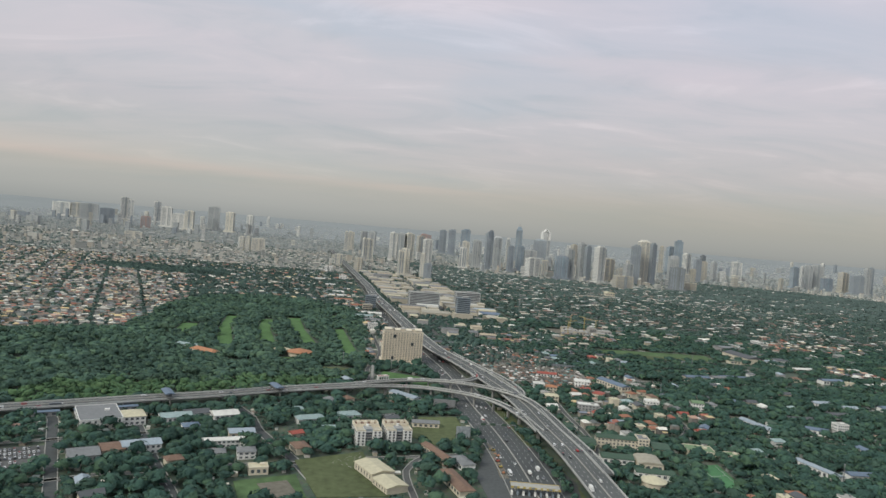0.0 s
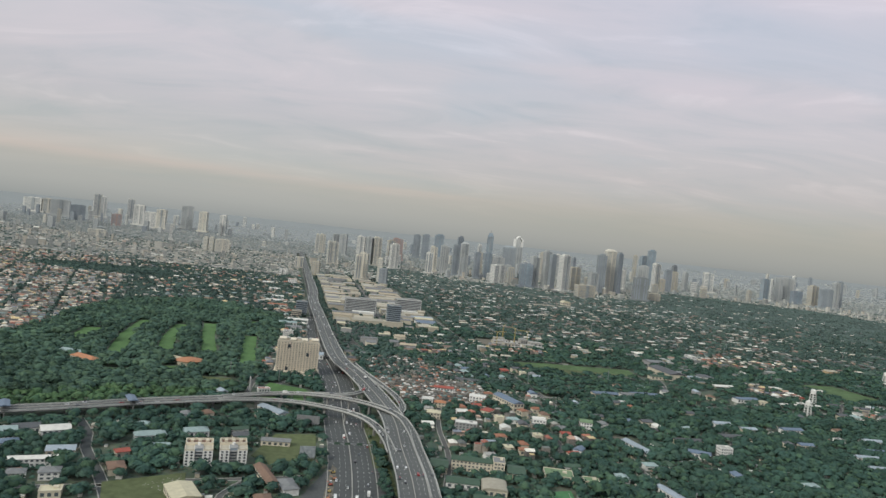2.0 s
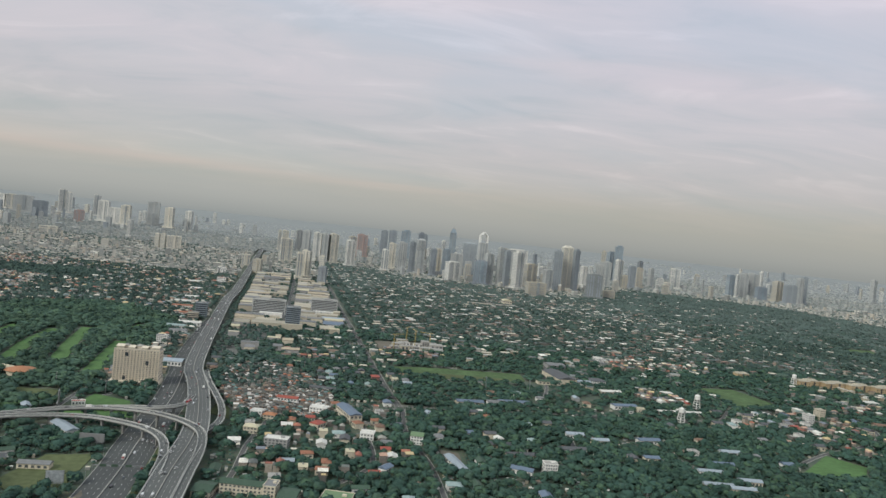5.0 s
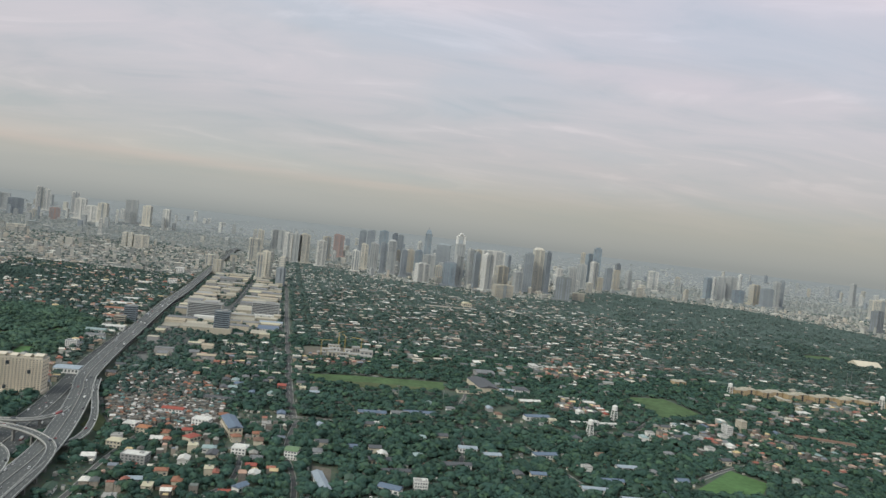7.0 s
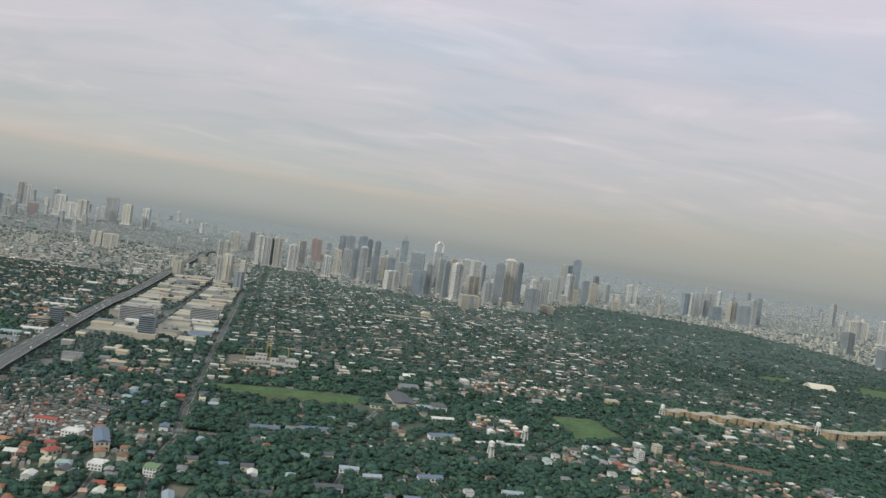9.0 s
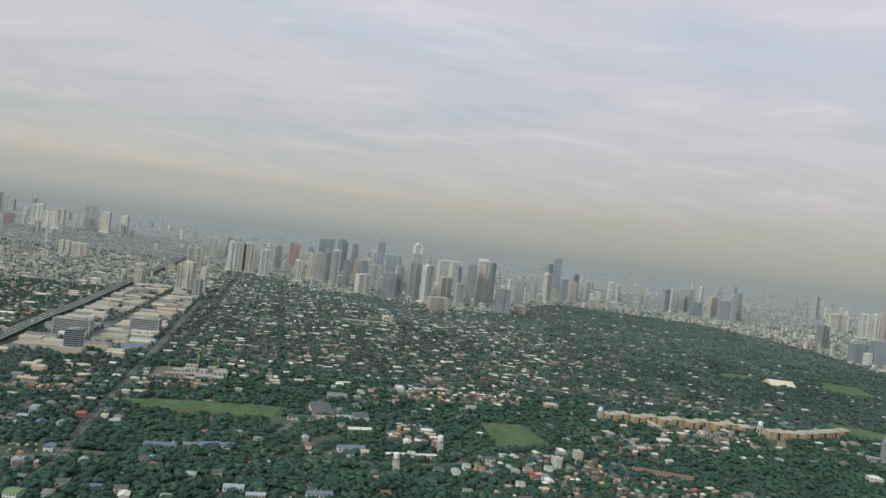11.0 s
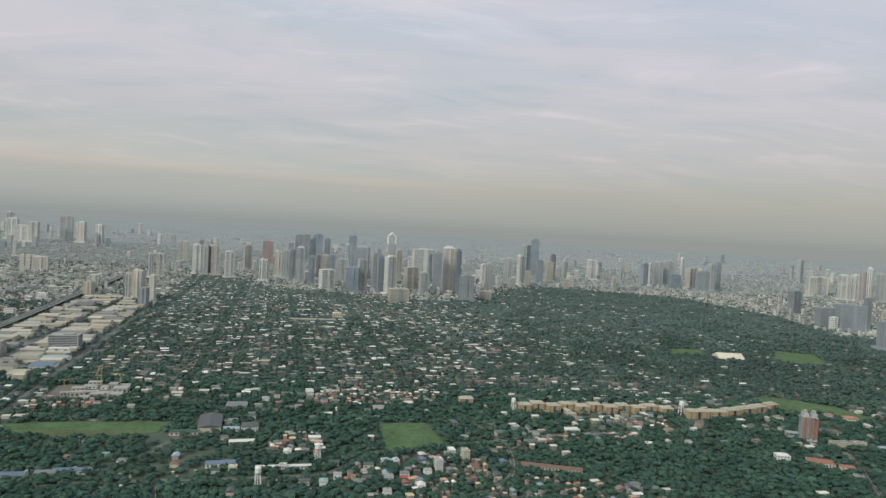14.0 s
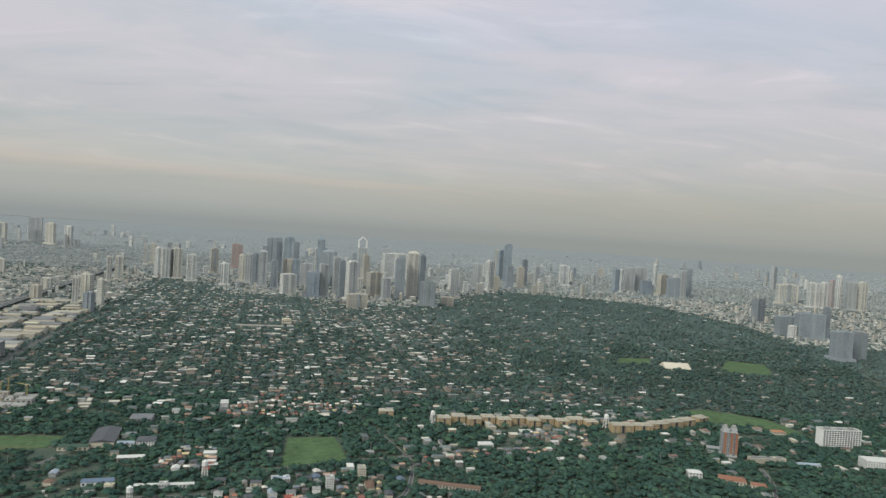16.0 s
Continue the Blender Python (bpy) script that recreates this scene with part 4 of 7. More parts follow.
put("white_house", "white flat-roofed three-storey house", "house", 112, 436, -4, 14, 8, 5, GREYWALL, ROOF_WHITE, floors=3, cols=6)
put("white_house", "white flat-roofed building by the shacks", "house", 126, 516, -6, 12, 8, 4, WHITE, ROOF_WHITE, floors=2, cols=5)
put("house", "house with an orange red hipped roof", "house", 130, 480, 60, 9, 7, 3.2, CREAM, ROOF_RED, "hip", floors=1, cols=3)
put("house", "white walled house with an orange roof", "house", 97, 488, -4, 8, 6, 3.6, CREAM, ROOF_ORANGE, "hip", floors=2, cols=3)
put("white_house", "white flat-roofed house beside the ramp", "house", 88, 490, -4, 8, 7, 5, WHITE, ROOF_WHITE, floors=3, cols=4)
put("white_house", "white flat-roofed house under trees", "house", 164, 466, -4, 9, 8, 4, WHITE, ROOF_WHITE, floors=2, cols=4)
put("house", "cream two-storey house beside trees", "house", 92, 458, -4, 9, 7, 4, CREAM, ROOF_CREAM, "hip", floors=2, cols=4)
put("apartment_building", "white four-storey apartment block with flat roof", "apartment", 275, 428, 5, 8, 6, 7, WHITE, CONCRETE, floors=4, cols=5)
put("long_shed", "long block with a pale blue sheet roof", "shed", 219, 424, -72, 27, 6, 3.4, WHITE, ROOF_SKY, "gable", floors=2, cols=7)
put("pavilion", "low pavilion with a bright blue roof", "pavilion", 258, 425, -20, 13, 7, 3, WHITE, ROOF_BLUE, "gable", floors=1, cols=4)
put("house", "house with a bright blue sheet roof", "house", 178, 408, 60, 8, 5, 3, WHITE, ROOF_BLUE, "gable", floors=1, cols=3)
put("dark_hall", "wide hall with a dark roof and cream gable front", "hall", 344, 715, 102, 42, 20, 5.0, CREAM, ROOF_DARK, "gable", floors=1, cols=9, rise=2.2)
put("office_building", "grey roofed office with white bands", "office", 381, 710, 10, 15, 15, 4.4, WHITE, ROOF_DARK, "hip", floors=3, cols=6)
put("long_shed", "long low shed with a pale roof edge", "shed", 383, 668, 12, 21, 7, 3, BEIGE, ROOF_WHITE, "gable", floors=1, cols=7)
put("warehouse", "broad grey sheet-roofed warehouse", "warehouse", 353, 780, 8, 20, 18, 4, GREYWALL, ROOF_GREY, "gable", floors=1, cols=6)
put("civic_building", "long low white civic building", "hall", 428, 611, 10, 42, 4.5, 2.8, WHITE, ROOF_WHITE, "gable", floors=1, cols=16, rise=0.7)
put("civic_tower", "white stepped middle pavilion of the civic building", "hall", 428, 607.5, 10, 6, 6, 5, WHITE, CONCRETE, floors=2, cols=3)
put("long_shed", "long shed with a blue sheet roof", "shed", 379, 613, 12, 22, 8, 3.4, WHITE, ROOF_BLUE, "gable", floors=1, cols=7)
put("apartment_building", "pale grey apartment block in stepped units", "apartment", 419, 838, 12, 8, 15, 6.5, WHITE, ROOF_WHITE, floors=4, cols=4)
put("white_house", "white flat-roofed house with blue grey windows", "house", 511, 629, 14, 14, 8, 4, WHITE, ROOF_SKY, floors=2, cols=6)
put("barrack", "very long barrack with a rusty dark roof", "barrack", 645, 628, -13, 50, 7, 3, BEIGE, ROOF_BROWN, "gable", floors=1, cols=18, rise=1.1)
put("town_house", "tall narrow white town house", "house", 550, 620, 10, 6, 8, 9, WHITE, CONCRETE, floors=5, cols=3)
put("town_house", "tall white town house with flat roof", "house", 574, 642, 10, 6, 8, 10, CREAM, CONCRETE, floors=5, cols=3)
put("hall", "hall with a bright white flat roof", "hall", 690, 736, 8, 14, 9, 3.6, WHITE, ROOF_WHITE, "hip", floors=1, cols=5)
put("villa", "white walled villa with a peaked white roof", "villa", 871, 674, -10, 12, 9, 4.2, WHITE, ROOF_WHITE, "hip", floors=2, cols=4, rise=1.8)
put("club_house", "wide club house with a terracotta roof", "club house", 900, 662, -20, 22, 13, 3.4, CREAM, ROOF_TERRA, "hip", floors=1, cols=8, rise=2)
put("club_house", "low pavilion with a faded terracotta roof", "club house", 918, 650, -20, 12, 9, 3, CREAM, ROOF_TERRA, "hip", floors=1, cols=5)
put("office_building", "long cream three-storey block behind trees", "office", 965, 718, 2, 36, 7, 5, CREAM, ROOF_GREY, floors=3, cols=16)
put("long_shed", "long white shed with a grey roof", "shed", 1002, 709, -4, 22, 5, 3.2, WHITE, ROOF_SKY, "gable", floors=1, cols=8)
put("hotel", "white terraced hotel block with long balconies", "hotel", 1074, 712, -8, 26, 16, 9, WHITE, ROOF_WHITE, floors=5, cols=10, ledge=WHITE)
put("house", "orange cream house with a flat roof", "house", 1034, 814, 0, 14, 9, 5, CREAM, ROOF_ORANGE, "hip", floors=2, cols=5)
put("white_hall", "big hall under a broad cream white gabled roof beside the field", "hall", 1078, 1186, -4, 43, 32, 3, BEIGE, CREAM, "gable", floors=1, cols=8, rise=7.5, sides=False)
put("church", "white church hall with cream walls", "church", 395, 1462, 12, 18, 16, 10, CREAM, ROOF_CREAM, "vault", floors=2, cols=4, rise=3)
put("church_wing", "long low white wing beside the church", "church", 352, 1412, 8, 90, 12, 4, BEIGE, CONCRETE, floors=1, cols=18, sides=False)
for n, (x, y, turn, lx, ly, roof) in enumerate([(365, 512, 12, 17, 6, ROOF_BLUE), (240, 578, 8, 22, 8, ROOF_BLUE), (262, 584, 8, 14, 7, ROOF_GREY), (250, 470, 8, 15, 7, ROOF_DARK), (300, 474, 8, 18, 6, ROOF_DARK),
                                                (328, 689, 8, 24, 8, ROOF_DGREEN), (366, 703, 8, 14, 7, ROOF_SKY), (404, 440, 0, 14, 5, ROOF_SKY), (378, 428, 0, 18, 4, ROOF_SKY), (392, 424, 0, 16, 4, ROOF_SKY), (384, 452, 0, 16, 4, ROOF_SKY), (262, 452, 10, 20, 5, ROOF_DARK),
                                                (278, 590, 8, 26, 7, ROOF_BLUE), (400, 470, 4, 16, 5, ROOF_BLUE), (310, 510, 4, 13, 6, ROOF_SKY), (326, 500, 10, 12, 5, ROOF_SKY), (420, 500, 4, 14, 5, ROOF_SKY), (352, 470, 4, 10, 5, ROOF_BLUE)]):
    put("barrack", "low barrack block with a weathered sheet roof", "barrack", x, y, turn, lx, ly, 3, (WHITE, CREAM)[n % 2], roof, "gable", floors=1, cols=6, group="sheet-roofed barracks")


# ---- the big condominium ----
def condominium():
    x, y, turn, lx, ly, h, floors, cols = -16.5, 552, 8, 32, 13, 25.5, 17, 14
    keep_off(x, y, turn, lx, ly, 2)
    ob = thing("condominium", "cream seventeen-storey condominium slab with stepped gabled roof", "apartment building", x, y, turn)
    part("wall", boxed(0, 0, 0, lx, ly, h), CONDO_CREAM, ob)
    part("podium", boxed(0, -1.2, 0, lx + 3, ly + 4, 2.6), CONDO_CREAM, ob)
    part("roof", boxed(0, 0, h, lx + 0.4, ly + 0.4, 0.3), CONCRETE, ob)
    for u, w, t in ((-lx / 2 + 3.5, 5, 1.7), (lx / 2 - 3.5, 5, 1.7), (-4.5, 4, 1.2), (4.5, 4, 1.2)):
        part("roof_block", boxed(u, 0, h + 0.3, w, ly * 0.7, t), BEIGE, ob)
        part("gable_roof", gable(bmesh.new(), u, 0, h + 0.3 + t, w, ly * 0.7, 1.0), CONDO_CREAM, ob)
    part("parapet", boxed(0, -ly / 2, h + 0.3, lx + 0.6, 0.5, 0.7), CONDO_CREAM, ob)
    for u in (-9.4, 0, 9.4):
        part("roof_pavilion", boxed(u, 1.5, h + 0.3, 3.4, 5, 1.9), CONDO_CREAM, ob)
        part("pavilion_roof", gable(bmesh.new(), u, 1.5, h + 2.2, 3.4, 5, 0.9, hip=1.2), CONCRETE, ob)
    storey = (h - 2.6) / (floors - 1)
    for n in range(1, floors):
        part("ledge", boxed(0, 0, 2.6 + (n - 1) * storey - 0.05, lx + 0.7, ly + 0.7, 0.42), CONDO_CREAM, ob)
    for m in range(cols + 1):
        part("column", boxed(m / cols * (lx - 0.5) - (lx - 0.5) / 2, -ly / 2, 2.6, 0.35, 0.7, h - 2.6), CONDO_CREAM, ob)
    for n in range(floors - 1):
        for m in range(cols):
            pane(ob, (m + 0.5) / cols * (lx - 0.5) - (lx - 0.5) / 2, -ly / 2, 2.75 + n * storey, lx / cols * 0.5, storey * 0.46, 0, "window", GLASS, 0.3)
    for n in range(0, floors - 1, 2):
        for v in (-4, 0, 4):
            pane(ob, lx / 2, v, 2.75 + n * storey, 1.6, storey * 0.6, 90, "window", GLASS, 0.3)
            pane(ob, -lx / 2, v, 2.75 + n * storey, 1.6, storey * 0.6, 90, "window", GLASS, 0.3)
    # solid dark blocks stand in for the shade inside open sky gardens
    for u, z, w, t in ((-lx * 0.22, h - 4.6, 2.2, 2.8), (lx * 0.24, h - 10.5, 2.2, 2.8), (-lx * 0.24, 3.4, 2.2, 2.4)):
        part("sky_garden", boxed(u, -ly / 2, z, w, 1.0, t), GLASS, ob, "dark block standing for the shade in a sky garden")


condominium()


def white_apartments(x, y, turn):
    """A five-storey block: two white wings, a dark glazed middle with balconies, and a roof court behind a cream rim."""
    keep_off(x, y, turn, 13, 19, 1)
    ob = thing("apartment_building", "white five-storey apartment block with dark windows and a cream roof court", "apartment building", x, y, turn, "white apartment blocks")
    for u in (-4.1, 4.1):
        out = 2.3 if u > 0 else -2.3
        part("wing", boxed(u, 0, 0, 4.6, 15, 7.4), WHITE, ob)
        for n in range(5):
            for m in (-1.05, 1.05):
                pane(ob, u + m, -7.5, 0.55 + n * 1.42, 0.95, 0.85, 0, "window", GLASS, 0.2)
            for m in range(6):
                pane(ob, u + out, -5.9 + 2.3 * m, 0.55 + n * 1.42, 1.1, 0.85, 90, "window", GLASS, 0.2)
        part("wing_roof", boxed(u, -3.2, 7.4, 3.9, 7.6, 0.12), BEIGE, ob)
        part("roof_rim", boxed(u + out * 0.93, 0, 7.4, 0.3, 15, 0.7), CREAM, ob)
        part("roof_rim", boxed(u, -7.35, 7.4, 4.6, 0.3, 0.7), CREAM, ob)
    part("stair_core", boxed(0, 0.6, 0, 3.6, 13, 7.9), BLUEGREY, ob)
    for n in range(5):
        part("balcony", boxed(0, -6.4, 0.95 + n * 1.42, 3.6, 1.4, 0.3), GREYWALL, ob)
        pane(ob, 0, -5.9, 0.2 + n * 1.42, 2.9, 0.7, 0, "window", GLASS, 0.15)
    part("core_roof", boxed(0, -3.0, 7.9, 3.8, 5.5, 0.2), GREYWALL, ob)
    part("roof_court", boxed(0, 3.6, 7.9, 10.6, 6.4, 0.15), ROOF_BROWN, ob)
    for u, v, a, b in ((0, 7.2, 12.6, 0.5), (-6.1, 3.6, 0.5, 7.2), (6.1, 3.6, 0.5, 7.2), (0, 0.2, 12.6, 0.5)):
        part("terrace_wall", boxed(u, v, 7.4, a, b, 1.5), CREAM, ob)
    for u in (-3.5, 0, 3.5):
        part("roof_room", boxed(u, 4.6, 8.05, 1.6, 2.2, 0.9), CREAM, ob)
    part("water_tank", drum(bmesh.new(), 0, -1.2, 8.1, 0.7, 0.7, 1.1, 10), WHITE, ob)


white_apartments(-24, 338, 16)
white_apartments(-9, 343, 16)


def billboard(x, y, turn, wide, tall, up, label, face):
    keep_off(x, y, turn, wide, 3, 0.5)
    ob = thing("billboard", label, "billboard", x, y, turn)
    part("panel", boxed(0, 0, up, wide, 0.35, tall), face, ob)
    part("rim", boxed(0, 0.22, up - 0.15, wide + 0.4, 0.15, tall + 0.3), STEEL, ob)
    for u in np.linspace(-wide * 0.42, wide * 0.42, 5):
        part("post", boxed(u, 0.5, 0, 0.25, 0.25, up + tall * 0.7), STEEL, ob)
    part("catwalk", boxed(0, -0.6, up - 0.3, wide, 0.8, 0.12), STEEL, ob)


billboard(17, 407, 2, 13, 4.2, 3.2, "back of a blank grey billboard on steel posts", ROOF_GREY)
billboard(26, 351, 12, 7.5, 5.5, 2.2, "weathered grey billboard on steel posts", shader("faded_poster", (0.3, 0.33, 0.34), var=0.45, grain=0.9))
billboard(-33, 470, -70, 6, 8, 4, "tall narrow grey billboard beside the ramp", GREYWALL)


def water_tower(x, y, h, label):
    """A tank on four braced legs."""
    keep_off(x, y, 0, 5, 5, 1)
    ob = thing("water_tower", label, "water tower", x, y, 20, "white water towers")
    r = h * 0.15
    z = h * 0.68
    tank = part("tank", drum(bmesh.new(), 0, 0, z, r, r, h * 0.22, 20), WHITE, ob, smooth=False)
    part("cap", drum(bmesh.new(), 0, 0, z + h * 0.22, r * 1.04, r * 0.25, h * 0.07, 20), WHITE, tank)
    part("walkway", drum(bmesh.new(), 0, 0, z - 0.15, r * 1.18, r * 1.18, 0.2, 20), CONCRETE, tank)
    for u, v in ((-1, -1), (1, -1), (1, 1), (-1, 1)):
        bm = bmesh.new()
        a, b, k = Vector((u * r * 1.0, v * r * 1.0, 0)), Vector((u * r * 0.66, v * r * 0.66, z)), 0.26
        ring = [[bm.verts.new(p + Vector((i * k, j * k, 0))) for i, j in ((-1, -1), (1, -1), (1, 1), (-1, 1))] for p in (a, b)]
        bm.faces.new(ring[0][::-1])
        bm.faces.new(ring[1])
        for n in range(4):
            bm.faces.new((ring[0][n], ring[0][(n + 1) % 4], ring[1][(n + 1) % 4], ring[1][n]))
        part("leg", bm, WHITE, ob)
    for n in range(1, 5):
        w = r * (1.0 - 0.34 * n / 5) * 2
        for turn in (0, 90):
            for side in (-1, 1):
                brace = part("brace", boxed(0, side * w / 2, z * n / 5, w, 0.22, 0.25), WHITE, ob)
                brace.matrix_local = pose(0, 0, 0, 0, 0, turn)
    part("riser", drum(bmesh.new(), 0, 0, 0, 0.35, 0.35, z, 8), WHITE, ob)


water_tower(415, 576, 15, "white steel water tower on four braced legs")
water_tower(452, 631, 15.8, "white steel water tower on braced legs beside the field")
water_tower(643, 803, 15.9, "slender grey white water tower beside ochre flats")
water_tower(836, 815, 16.5, "grey white water tower between the ochre blocks")


def ochre_block(x, y, turn, lx, ly, h):
    keep_off(x, y, turn, lx, ly, 1)
    ob = thing("flats", "ochre walled low apartment block with pale flat roofs", "apartment building", x, y, turn, "ochre apartment row")
    part("wall", boxed(0, 0, 0, lx, ly, h), OCHRE, ob)
    part("roof", boxed(0, 0, h, lx + 0.8, ly + 0.8, 0.35), BEIGE, ob)
    for u in (-lx * 0.25, lx * 0.25):
        part("upper_roof", boxed(u, ly * 0.1, h + 0.35, lx * 0.36, ly * 0.6, 0.8), BEIGE, ob)
    # dark strip on the wall stands in for the shade of a recess
    part("shade_strip", boxed(0, -ly / 2, 0, lx * 0.12, 0.3, h - 0.3), GLASS, ob)
    for n in range(3):
        for m in range(4):
            pane(ob, (m + 0.5) / 4 * lx - lx / 2, -ly / 2, 0.6 + n * h / 3.4, lx / 4 * 0.34, h / 4 * 0.4, 0)


for n in range(11):
    t = n / 10
    ochre_block(655 + 165 * t, 806 + 14 * t + (8 if n % 2 else 0), 6, 14, 12, 8.4 - 1.6 * t)
for x, y, turn, lx in ((850, 806, 4, 24), (874, 808, 2, 20), (896, 818, 14, 22), (918, 828, 18, 20), (938, 838, 22, 18), (960, 850, 26, 16)):
    ochre_block(x, y, turn, lx, 12, 8.2)
ochre_block(594, 832, 8, 15, 10, 6)


def striped_slab(x, y, turn, lx, ly, h, cols, floors, label):
    keep_off(x, y, turn, lx, ly, 1)
    ob = thing("apartment_slab", label, "apartment building", x, y, turn)
    part("wall", boxed(0, 0, 0, lx, ly, h), WHITE, ob)
    flat_roof(ob, lx, ly, h, CONCRETE, WHITE, 0.8)
    for m in range(3):
        part("roof_box", boxed(lx * (m - 1) * 0.3, 0, h, 5, 4, 2.2), GREYWALL, ob)
    for n in range(floors):
        for m in range(cols):
            pane(ob, (m + 0.5) / cols * (lx - 1) - (lx - 1) / 2, -ly / 2, 0.6 + n * h / floors, lx / cols * 0.62, h / floors * 0.62, 0, deep=0.35)


striped_slab(1082, 780, 0, 44, 12, 19, 14, 9, "white apartment slab with dark window bays")


def orange_condo():
    x, y, turn = 936, 738, -18
    keep_off(x, y, turn, 18, 16, 1)
    ob = thing("condominium", "white and orange apartment tower with twin roof crowns", "apartment building", x, y, turn)
    part("wall", boxed(0, 0, 0, 15, 13, 24), T_GREY, ob)
    for u in (-4.5, 1.5, 6.2):
        part("orange_panel", boxed(u, -6.5, 3, 2.4, 0.4, 21), ROOF_TERRA, ob, "orange painted strip")
    for u in (-4, 4):
        part("crown", boxed(u, 0, 24, 5, 9, 3.8), T_GREY, ob)
        part("crown_cap", boxed(u, 0, 27.8, 3.2, 5, 2.5), CONCRETE, ob)
    for n in range(12):
        for u in (-6.6, -2.4, -0.6, 3.6, 4.6):
            pane(ob, u, -6.5, 2 + n * 1.9, 1.3, 1.1, 0, "window", GLASS, 0.35)
        for v in (-4, 0, 4):
            pane(ob, -7.5, v, 2 + n * 1.9, 1.5, 1.1, 90, "window", GLASS, 0.35)
            pane(ob, 7.5, v, 2 + n * 1.9, 1.5, 1.1, 90, "window", GLASS, 0.35)
    part("podium", boxed(-6, 4, 0, 26, 18, 4), GREYWALL, ob)


orange_condo()


def round_house(x, y, r, h, wall, roof, label, name="pavilion"):
    keep_off(x, y, 0, 2 * r, 2 * r, 1)
    ob = thing(name, label, "pavilion", x, y)
    part("wall", drum(bmesh.new(), 0, 0, 0, r * 0.92, r * 0.92, h, 20), wall, ob)
    part("roof", drum(bmesh.new(), 0, 0, h, r * 1.06, r * 0.45, h * 0.45, 20), roof, ob)
    part("roof_lantern", drum(bmesh.new(), 0, 0, h * 1.45, r * 0.45, r * 0.1, h * 0.22, 20), roof, ob)


round_house(-99, 546, 10, 3.4, CREAM, ROOF_ORANGE, "round golf clubhouse with a broad orange roof", "clubhouse")
round_house(112, 304, 6, 3.2, CREAM, ROOF_CREAM, "round cream pavilion with a shallow conical roof")
put("clubhouse", "long golf clubhouse with a terracotta roof", "clubhouse", -167, 520, -30, 24, 8, 3.4, CREAM, ROOF_ORANGE, "hip", floors=1, cols=9, rise=2)
put("clubhouse", "teal roofed golf house among trees", "clubhouse", -186, 540, -20, 20, 9, 3, WHITE, ROOF_TEAL, "gable", floors=1, cols=6)
put("clubhouse", "cream low wing beside the round clubhouse", "clubhouse", -114, 553, -20, 12, 7, 3, CREAM, ROOF_CREAM, "hip", floors=1, cols=4)


# ---- toll gate, footbridges, masts, cranes ----
def toll_gate(x, y, turn):
    ob = thing("toll_gate", "yellow-edged flat canopy of a toll gate over the lanes", "toll gate", x, y, turn)
    part("canopy", boxed(0, 0, 3.4, 21, 5, 0.5), CONCRETE, ob)
    part("fascia", boxed(0, -2.6, 3.2, 21.4, 0.25, 0.9), YELLOW, ob, "yellow canopy edge")
    part("fascia", boxed(0, 2.6, 3.2, 21.4, 0.25, 0.9), YELLOW, ob, "yellow canopy edge")
    for n in range(9):
        u = -10 + 2.5 * n
        part("post", boxed(u, 0, 0.1, 0.35, 0.35, 3.4), STEEL, ob)
        part("booth", boxed(u, -1.5, 0.1, 0.8, 1.8, 1.5), (WHITE, BLUEGREY)[n % 2], ob)
    for n in range(8):
        part("sign", boxed(-8.7 + 2.5 * n, -2.8, 3.5, 1.4, 0.15, 0.5), (LINE, ROOF_BLUE)[n % 3 == 0], ob)


toll_gate(54, 283, -2)


def footbridge(x, y, turn, z, label):
    ob = thing("footbridge_shelter", label, "footbridge", x, y, turn)
    part("deck", boxed(0, 0, z, 16, 3, 0.4), DECK, ob)
    for u in (-7, 0, 7):
        part("post", boxed(u, 0, 0, 0.5, 0.5, z), PIER, ob)
    for u in (-6, -2, 2, 6):
        part("roof_post", boxed(u, 1.2, z, 0.15, 0.15, 2), STEEL, ob)
    part("roof", gable(bmesh.new(), 0, 0, z + 2, 13, 4.6, 0.7), ROOF_BLUE, ob, "bright blue sheet roof")


footbridge(-86, 408, -58, 5.6, "blue-roofed footbridge shelter over the elevated road")
footbridge(-140, 377, -58, 5.0, "blue-roofed footbridge shelter over the road")
for n, x in enumerate((-186, -170, -155)):
    put("bus_shelter", "long blue-roofed shelter below the elevated road", "shelter", x, 338 + 10 * n, 32, 12, 3.5, 2.4, GREYWALL, ROOF_BLUE, "gable", floors=1, cols=3, rise=0.4)


def mast(x, y, h, kind=0):
    ob = thing("light_mast", "slim grey steel mast standing among trees", "mast", x, y, (x * 7) % 180, "slim masts among the trees")
    part("pole", drum(bmesh.new(), 0, 0, 0, 0.32, 0.18, h, 6), STEEL, ob)
    if kind:
        part("cross_arm", boxed(0, 0, h * 0.94, 3.0, 0.25, 0.25), STEEL, ob)
        part("cross_arm", boxed(0, 0, h * 0.85, 2.4, 0.2, 0.2), STEEL, ob)
    else:
        part("mast_head", boxed(0, 0, h - 0.4, 1.4, 0.6, 0.8), STEEL, ob)


